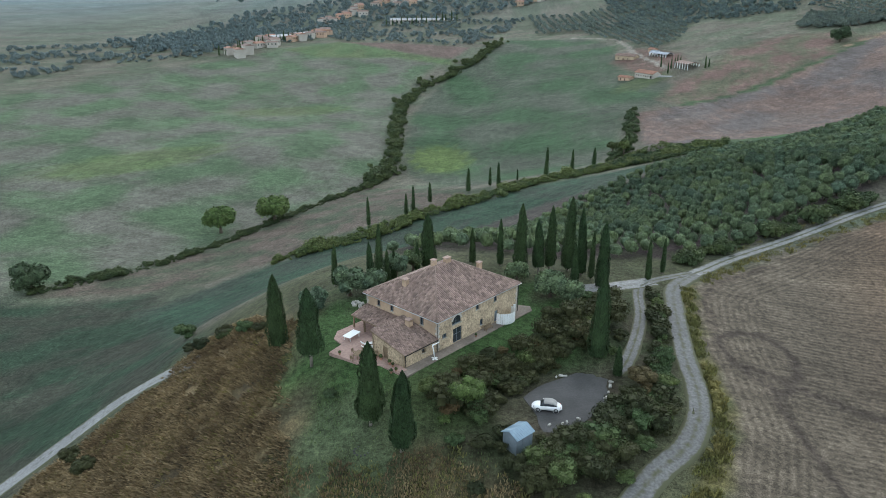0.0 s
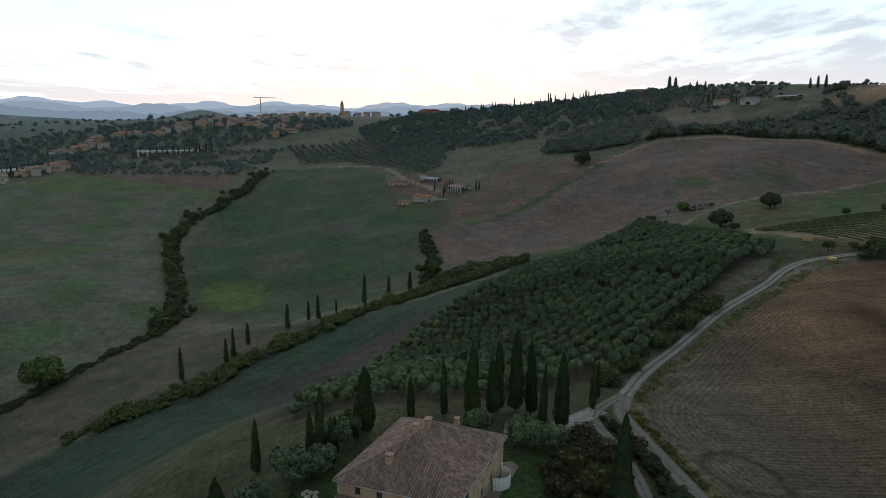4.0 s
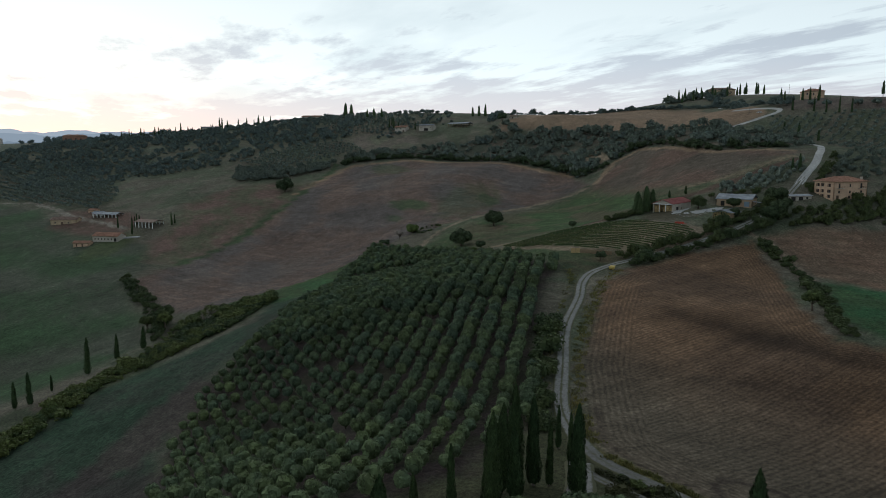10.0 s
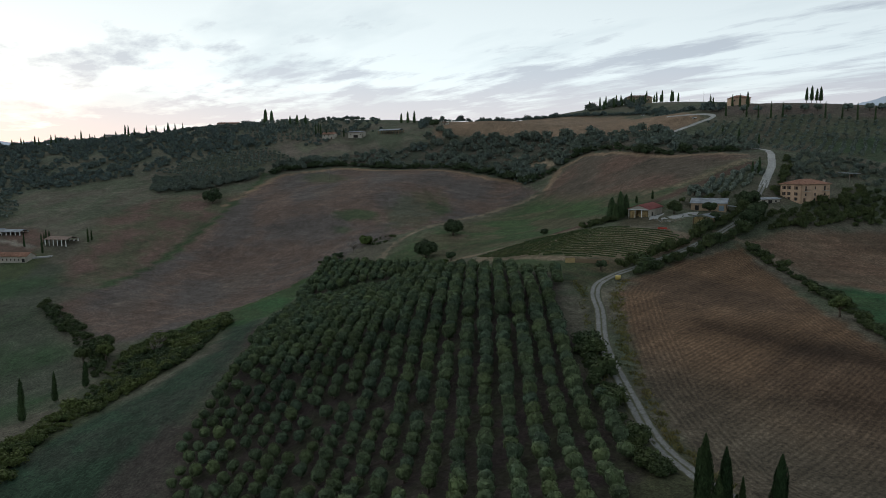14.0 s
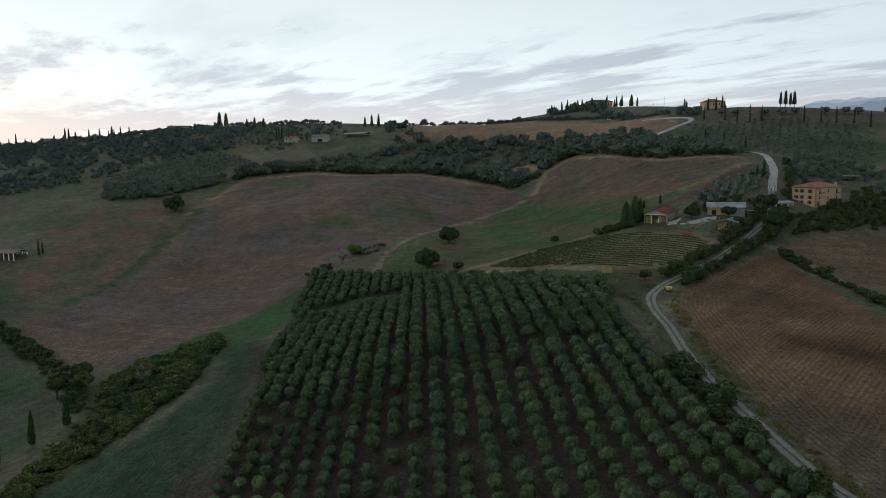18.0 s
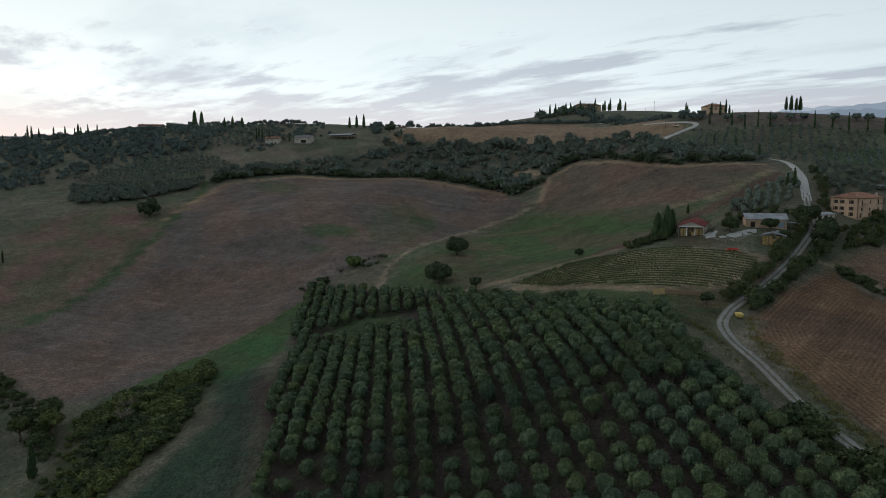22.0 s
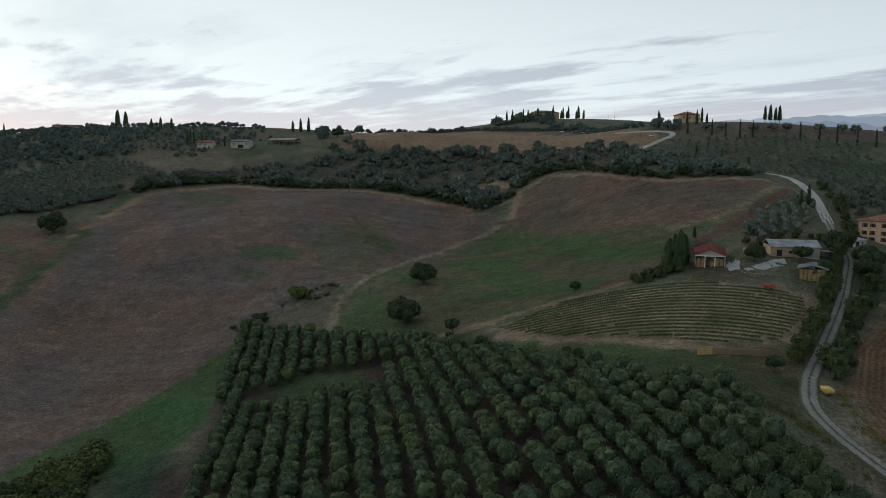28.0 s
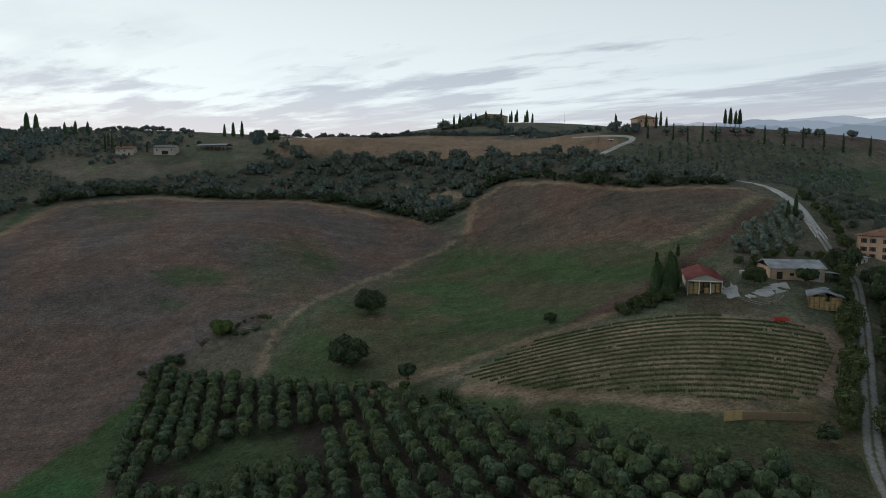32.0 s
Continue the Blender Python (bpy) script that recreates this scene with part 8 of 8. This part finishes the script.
plain_house("farm_cottage", pose(154, 582, -7.6, 0, 0, -62), 20, 9, 3.6, 2.2, PALE_PLASTER, RED_TILE, "long pale cottage with a red tiled roof", "house", [(1.5 + 2.6 * k, 2.5 + 2.6 * k, 1.1, 2.2, "window") for k in range(6)] + [(17, 19, 0.1, 2.4, "hole")])
plain_house("farm_outhouse", pose(141, 583, -10.5, 0, 0, -50), 11, 6, 2.6, 1.3, PINK_PLASTER, RED_TILE, "small pink outhouse beside the cottage", "outbuilding", [(2, 3, 0.1, 2, "door"), (6, 7, 0.1, 2, "door")])
plain_house("stone_farmhouse", pose(155, 658, -1.5, 0, 0, -48), 20, 8, 3.8, 1.8, STONE_WALL, TILE, "low stone farmhouse with a weathered tile roof", "house", [(3, 4, 1, 2.2, "window"), (8, 9.4, 0.1, 2.2, "door"), (13, 14, 1, 2.2, "window")])
plain_house("white_outbuilding", pose(184, 652, 3.0, 0, 0, -66), 9, 6, 3.2, 1.2, WHITE, GREY_SHEET, "white outbuilding with a grey roof", "outbuilding", [(2, 3.4, 0.1, 2.2, "door"), (5.5, 7, 1, 2, "window")])
plain_house("red_outbuilding", pose(186, 664, 4, 0, 0, -66), 7, 5, 3.4, 1.2, PINK_PLASTER, RED_TILE, "small red-roofed outbuilding behind the farm", "outbuilding", [(2, 3, 0.1, 2, "door")])


def pavilion(m0, w, d, h, roof_mat, label, n=6, post_mat=WHITE):
    t = thing("open_barn", m0, label, "barn")
    for k in range(n):
        for y in (0.2, d - 0.2):
            x = 0.3 + (w - 0.6) * k / (n - 1)
            part("post", boxes((x - 0.25, x + 0.25, y - 0.2, y + 0.2, -0.8, h), bevel=0.01), post_mat, t)
    simple_roof(t, 0, w, 0, d, h, 1.4, roof_mat, 0.5)
    # added dark panel: shade under the roof put into its colour
    part("back_wall", boxes((0.5, w - 0.5, d - 0.1, d, -0.5, h * 0.6)), DARK, t)


pavilion(pose(186.5, 586, -1.2, 0, 0, -72), 17, 11, 4.6, TILE, "open barn on white posts with a brown tiled roof")
pavilion(pose(182, 646, 2.2, 0, 0, -66), 22, 8, 3.6, GREY_SHEET, "long open shed with a dark sheet roof", 7)
slab = part("concrete_pad", prism([(169, 571, -5.4), (178, 561, -4.6), (176, 559, -4.8), (167, 568.5, -5.6)], 1.0), CONCRETE)
tagged(slab, "pale concrete pad beside the cottage", "paving", kind="structure")

# ---- houses on the ridges ----
plain_house("ridge_house", pose(490, 618, 74, 0, 0, -68), 13, 9, 5.0, 1.8, PALE_PLASTER, RED_TILE, "pink ridge house with a red roof among trees", "house", [(2, 3, 3, 4.2, "window"), (6, 7, 3, 4.2, "window"), (9, 10.4, 0.1, 2.2, "door")], pitch=1.0)
plain_house("ridge_villa", pose(501, 593, 75, 0, 0, -74), 16, 9, 5.4, 1.4, PALE_PLASTER, GREY_SHEET, "ochre house with a broad dark doorway on the slope", "house", [(2, 3, 2.8, 4, "window"), (6, 11, 0.1, 2.8, "hole"), (13, 14, 2.8, 4, "window")], pitch=1.0)
pavilion(pose(524, 572, 79, 0, 0, -90), 26, 9, 3.6, GREY_SHEET, "long low open shed on the slope", 8, WOOD)
plain_house("rose_house", pose(607, 246, zat(610, 240), 0, 0, -62), 16, 12, 6.5, 2.4, PINK_PLASTER, RED_TILE, "rose-coloured house with a hipped roof on the ridge", "house", [(2, 3.2, 3.6, 5.2, "window"), (7, 8.2, 3.6, 5.2, "window"), (12, 13.2, 3.6, 5.2, "window")], hip=True, pitch=1.0)
plain_house("hilltop_villa", pose(892, 436, zat(895, 430), 0, 0, -60), 34, 14, 9, 3, STONE_WALL, TILE, "long stone villa on the hilltop among cypresses", "house", [(3 + 5 * k, 4.4 + 5 * k, 5, 7, "window") for k in range(6)], hip=True, pitch=1.2)
plain_house("skyline_house", pose(478, 985, zat(482, 975) + 0.5, 0, 0, -40), 24, 10, 5, 1.6, PALE_PLASTER, GREY_SHEET, "low pale house on the wooded skyline", "house", [(3, 4.2, 2, 3.6, "window"), (10, 11.2, 2, 3.6, "window"), (17, 18.2, 2, 3.6, "window")], pitch=1.2)
plain_house("field_hut", pose(556, 514, zat(556, 514), 0, 0, -70), 6, 4, 2.6, 0.9, PALE_PLASTER, TILE, "small pale hut beside the skyline tree", "hut", [(2, 3, 0.1, 2, "door")], pitch=1.0)
plain_house("low_farm_row", pose(520, 815, zat(524, 805), 0, 0, -60), 26, 8, 4, 1.4, PALE_PLASTER, RED_TILE, "low farm row along the far skyline", "house", [(4, 5.2, 1.6, 3, "window"), (12, 13.2, 1.6, 3, "window")], pitch=1.2)
for k, (x, y, w) in enumerate([(545, 262, 4.2), (746, 347, 4.4), (752, 352, 4.2), (762, 372, 4.2)]):
    t = thing("parked_car", pose(x, y, zat(x, y), 0, 0, 60 + 20 * k), "distant pale car parked by the ridge road", "car", "far parked cars")
    part("body", boxes((-w / 2, w / 2, -0.85, 0.85, 0.3, 0.95), bevel=0.12), CAR_PAINT, t)
    part("cabin", boxes((-w * 0.25, w * 0.3, -0.75, 0.75, 0.95, 1.5), bevel=0.15), GLASS, t)
    for a in (-w * 0.3, w * 0.3):
        for s in (-0.85, 0.85):
            part("wheel", tube([(a, s - 0.1, 0.32), (a, s + 0.1, 0.32)], [0.32, 0.32], 10), BLACK, t)


def pole(x, y, h=8.5):
    t = thing("utility_pole", pose(x, y, zat(x, y) - 0.3), "weathered wooden utility pole in a field", "pole", "utility poles")
    part("shaft", tube([(0, 0, 0), (0, 0, h)], [0.18, 0.12], 7), PALE_BARK, t)
    part("crossbar", boxes((-0.7, 0.7, -0.05, 0.05, h - 0.6, h - 0.45)), WOOD, t)


for x, y, h in [(380, 510, 9), (425, 440, 9.5), (487, 367, 9), (352, 138, 10), (545, 270, 8), (888, 335, 14), (800, 330, 14)]:
    pole(x, y, h)

# ---- hill town ----
def town():
    r = np.random.RandomState(23)
    mats = [PALE_PLASTER, PINK_PLASTER, PLASTER, PALE_PLASTER, PALE_PLASTER]
    unit = boxes((0, 1, 0, 1, -1.0, 1))
    walls = []
    for m in mats:
        me = bpy.data.meshes.new("wall")
        unit.to_mesh(me)
        me.materials.append(m)
        walls.append(me)
    unit.free()
    bm = bmesh.new()
    v = [bm.verts.new(c) for c in ((-0.05, -0.07, 0), (1.05, -0.07, 0), (1.05, 1.07, 0), (-0.05, 1.07, 0), (0.02, 0.5, 1), (0.98, 0.5, 1))]
    for q in ((0, 1, 5, 4), (2, 3, 4, 5), (1, 2, 5), (3, 0, 4), (3, 2, 1, 0)):
        bm.faces.new([v[i] for i in q])
    roof = bpy.data.meshes.new("roof")
    bm.to_mesh(roof)
    roof.materials.append(TILE)
    roof2 = bpy.data.meshes.new("roof")
    bm.to_mesh(roof2)
    bm.free()
    roof2.materials.append(RED_TILE)
    wb = boxes((-0.6, 0.6, -0.08, 0.02, 0, 1.6))
    win = bpy.data.meshes.new("window")
    wb.to_mesh(win)
    wb.free()
    win.materials.append(GLASS)
    spots = []
    for line, half, step in (([(-232, 790), (-205, 880), (-175, 935), (-172, 1000)], 18, 9), ([(-190, 1120), (-140, 1165), (-110, 1210), (-60, 1220), (-10, 1250), (40, 1268), (90, 1262), (130, 1200)], 22, 8), ([(-30, 1290), (40, 1310), (110, 1320), (180, 1300), (240, 1280)], 24, 11), ([(120, 1400), (200, 1410), (290, 1380), (330, 1330)], 22, 12), ([(110, 1150), (135, 1160), (170, 1200)], 8, 12)):
        x, y, _ = along(line, step, half, 60 + int(step))
        spots += list(zip(x, y))
    for x, y in spots:
        w, d, h = r.uniform(8, 16), r.uniform(7, 10), r.uniform(5, 9)
        t = thing("town_house", pose(x, y, zat(x, y), 0, 0, r.choice([-20, 15, 60, -60]) + r.uniform(-8, 8)), "plastered town house with a tiled roof on the far hill", "house", "houses of the hill town")
        o = new("wall", walls[r.randint(5)])
        o.parent, o.matrix_basis = t, Matrix.Diagonal((w, d, h, 1))
        o = new("roof", roof if r.uniform() < 0.6 else roof2)
        o.parent, o.matrix_basis = t, Matrix.Translation((0, 0, h)) @ Matrix.Diagonal((w, d, r.uniform(1.4, 2.4), 1))
        for k in range(3):
            o = new("window", win)
            o.parent, o.matrix_basis = t, Matrix.Translation((w * (k + 0.5) / 3, 0, h * 0.55))
    # long pale halls below the town
    for x, y, w, a, h in ((-76, 1066, 92, 6, 7), (-204, 890, 60, 66, 7), (-184, 935, 50, 62, 6)):
        t = thing("long_hall", pose(x, y, zat(x + 20, y) - 1, 0, 0, a), "long pale industrial hall below the town", "hall", "halls below the town")
        part("wall", boxes((0, w, 0, 16, -3, h), bevel=0.05), PALE_PLASTER, t)
        simple_roof(t, 0, w, 0, 16, h, 1.6, CONCRETE, 0.4)
        for k in range(int(w / 6)):
            part("window", boxes((2 + 6 * k, 5 + 6 * k, -0.1, 0.05, h * 0.4, h * 0.75)), GLASS, t)
    t = thing("bell_tower", pose(300, 1490, zat(300, 1490)), "slim bell tower rising over the town", "tower")
    part("shaft", boxes((-3, 3, -3, 3, -2, 26), bevel=0.1), STONE_WALL, t)
    part("spire", lathe([(3.6, 26), (2.4, 29), (0.2, 33)], 8), TILE, t)
    t = thing("tower_crane", pose(129, 1428, zat(129, 1428)), "yellow tower crane over the town", "crane")
    part("mast", boxes((-0.7, 0.7, -0.7, 0.7, 0, 38)), YELLOW_PAINT, t)
    part("jib", boxes((-12, 30, -0.5, 0.5, 36.5, 37.6)), YELLOW_PAINT, t)
    t = plain_house("red_palace", pose(336, 1094, zat(340, 1090), 0, 0, -20), 30, 12, 9, 2, RED_TILE, RED_TILE, "red-walled house among trees below the skyline", "house", [(3 + 6 * k, 4.6 + 6 * k, 4, 6, "window") for k in range(4)], hip=True, pitch=1.4)


town()


# ---- small things in the fields ----
def dead_tree(x, y):
    r = np.random.RandomState(6)
    t = thing("bare_tree", pose(x, y, zat(x, y) - 0.2), "leafless grey tree with a spray of thin branches", "tree")
    part("trunk", tube([(0, 0, 0), (0.2, 0.1, 1.2), (0.1, 0.3, 2.4)], [0.28, 0.2, 0.12], 7), PALE_BARK, t)
    for k in range(22):
        a, s = r.uniform(0, 6.28), r.uniform(1.5, 3.6)
        b = Vector((0.15, 0.2, r.uniform(1.0, 2.4)))
        tip = b + Vector((math.cos(a) * s, math.sin(a) * s, r.uniform(1.2, 3.4)))
        limb = part("limb", tube([b, b.lerp(tip, 0.5) + Vector((0, 0, 0.4)), tip], [0.14, 0.09, 0.045], 5), PALE_BARK, t)
        for j in range(3):
            q = b.lerp(tip, r.uniform(0.5, 0.95))
            part("twig", tube([q, q + Vector((r.uniform(-0.9, 0.9), r.uniform(-0.9, 0.9), r.uniform(0.3, 1.0)))], [0.055, 0.025], 4), PALE_BARK, limb)


dead_tree(248, 374)
dead_tree(112, 361)
dead_tree(105, 354)
shrub(239.5, 378, 3.6, 4.2, OAK, "dark round bush beside the bare tree", 901)
shrub(237, 381, 2.2, 2.6, OAK, "dark round bush beside the bare tree", 902)
shrub(3.2, 83.4, 3.0, 4.8, LIME, "large rounded bright green bush below the lawn", 906)
shrub(0.2, 80.6, 1.0, 1.4, LIME, "small bright green bush on the rough lawn", 907)
shrub(29.4, 91.0, 2.6, 3.2, RUST, "large rusty brown bush beside the parking yard", 908)
shrub(-16.2, 88.0, 1.2, 1.3, HEDGE, "small dark green bush on the dry slope", 909)
shrub(-43.0, 124.5, 2.0, 2.2, HEDGE, "dark bush on the crest of the dry slope", 910)
shrub(214, 296, 2.2, 2.6, HEDGE, "dark bush at the corner of the grove", 903)
shrub(219, 300, 2.6, 2.8, HEDGE, "dark bush at the corner of the grove", 904)
shrub(217, 292, 1.8, 3.0, LIME, "pale green bush at the corner of the grove", 905)


def pond():
    r = np.random.RandomState(3)
    ring = [(266.5 + 5.0 * math.cos(a) * (1 + 0.1 * math.sin(3 * a)), 366.5 + 2.2 * math.sin(a), 0) for a in np.arange(20) * math.pi / 10]
    z = POND_LEVEL + 0.06
    ob = part("pond", prism([(x, y, z) for x, y, _ in ring], 1.6), WATER)
    tagged(ob, "small silvery pond in a grassy hollow", "pond", kind="structure")
    t = thing("pond_reeds", pose(0, 0, 0), "green reeds and bushes round the small pond", "reeds", kind="stuff")
    blobs = []
    for k in range(26):
        a = r.uniform(0, 6.28)
        x, y = 266.5 + 8.5 * math.cos(a), 366.5 + 5.0 * math.sin(a)
        blobs.append((x, y, zat(x, y) + 0.4, r.uniform(0.6, 1.3), 0.8))
    v, q = leafy(r, blobs, 700, 0.3, core=0.7, cage=BALL1)
    raw("foliage", v, q, HEDGE, t)


pond()


# shaggy dry grass on the slope and the fringe below the house
def tufts_of(name, poly, spacing, size, mat, label, seed, keep=None, bend=(0, 0)):
    x, y, r = scatter(poly, spacing, seed, 0.0)
    e = edge_distance(x, y, poly)
    soft_edge = e > 2.2 * waves(x, y, 6, seed) + r.uniform(0, 2.5, len(x)) if min(np.ptp(np.array(poly), 0)) > 20 else e > 0
    x, y = x[soft_edge], y[soft_edge]
    if keep is not None:
        s = keep(x, y)
        x, y = x[s], y[s]
    z = ground_z(x, y)
    n = len(x)
    V = []
    for k in range(5):
        a = r.uniform(0, 6.283, n)
        dx, dy = np.cos(a), np.sin(a)
        h, w = size * r.uniform(0.6, 1.5, n), size * r.uniform(0.10, 0.26, n)
        lean = size * (r.uniform(-0.6, 0.6, (n, 2)) + np.array(bend))
        ox, oy = x + r.uniform(-1, 1, n) * spacing * 0.5, y + r.uniform(-1, 1, n) * spacing * 0.5
        b0 = np.column_stack([ox - dx * w, oy - dy * w, z - 0.05])
        b1 = np.column_stack([ox + dx * w, oy + dy * w, z - 0.05])
        t1 = np.column_stack([ox + dx * w * 0.7 + lean[:, 0], oy + dy * w * 0.7 + lean[:, 1], z + h])
        t0 = np.column_stack([ox - dx * w * 0.6 + lean[:, 0], oy - dy * w * 0.6 + lean[:, 1], z + h * 0.85])
        V.append(np.stack([b0, b1, t1, t0], 1))
    V = np.concatenate(V).reshape(-1, 3)
    ob = new(name, quad_mesh(name, V, np.arange(len(V)).reshape(-1, 4), mat))
    return tagged(ob, label, "grass", kind="stuff")


def patchy(scale, seed, level):
    return lambda x, y: waves(x, y, scale, seed) + 0.5 * waves(x, y, scale / 4, seed + 1) > level


tufts_of("dry_grass", DRY_SLOPE, 0.46, 0.46, DRY, "long dry brown grass on the steep slope", 51, patchy(9, 5, -0.75), (-0.9, -0.7))
tufts_of("green_grass", DRY_SLOPE, 0.7, 0.36, VERGE, "greener grass growing through the dry slope", 56, patchy(10, 9, 0.3), (-0.7, -0.6))
tufts_of("fringe_grass", FRINGE, 0.5, 0.36, DRY, "dry straw grass at the foot of the garden", 52, patchy(9, 6, -0.4))
tufts_of("fringe_weeds", FRINGE, 0.55, 0.32, VERGE, "yellow-green weeds at the foot of the garden", 57, patchy(8, 7, -0.2))
tufts_of("lawn_weeds", [(-22, 70), (-20, 96), (-8, 92), (-2, 84), (5, 78), (8, 72), (12, 68), (0, 68)], 0.7, 0.2, GRASS, "tufted weeds on the rough lawn", 53, patchy(10, 8, -0.1))
tufts_of("verge_grass", [(47, 130), (44.7, 118), (42.6, 109), (40.8, 98), (39.6, 90), (37.5, 84), (34, 77), (27, 67), (31, 65), (37, 75), (41, 84), (43, 96), (45, 109), (47, 118), (50.4, 129)], 0.32, 0.45, VERGE, "yellow dry grass on the road verge", 54)
tufts_of("grove_verge_grass", [(60, 150), (84, 166), (110, 180), (150, 199), (168, 212), (160, 200), (112, 179), (88, 165), (66, 152)], 0.6, 0.4, VERGE, "dry grass strip between grove and road", 55)
tufts_of("field_margin_grass", [(53, 138), (66, 148), (86, 159), (112, 173), (138, 184), (152, 190), (174, 193), (174, 190), (158, 187), (123, 173), (91, 158), (67, 143), (53, 131)], 0.5, 0.35, VERGE, "grassy margin between road and ploughed field", 58)
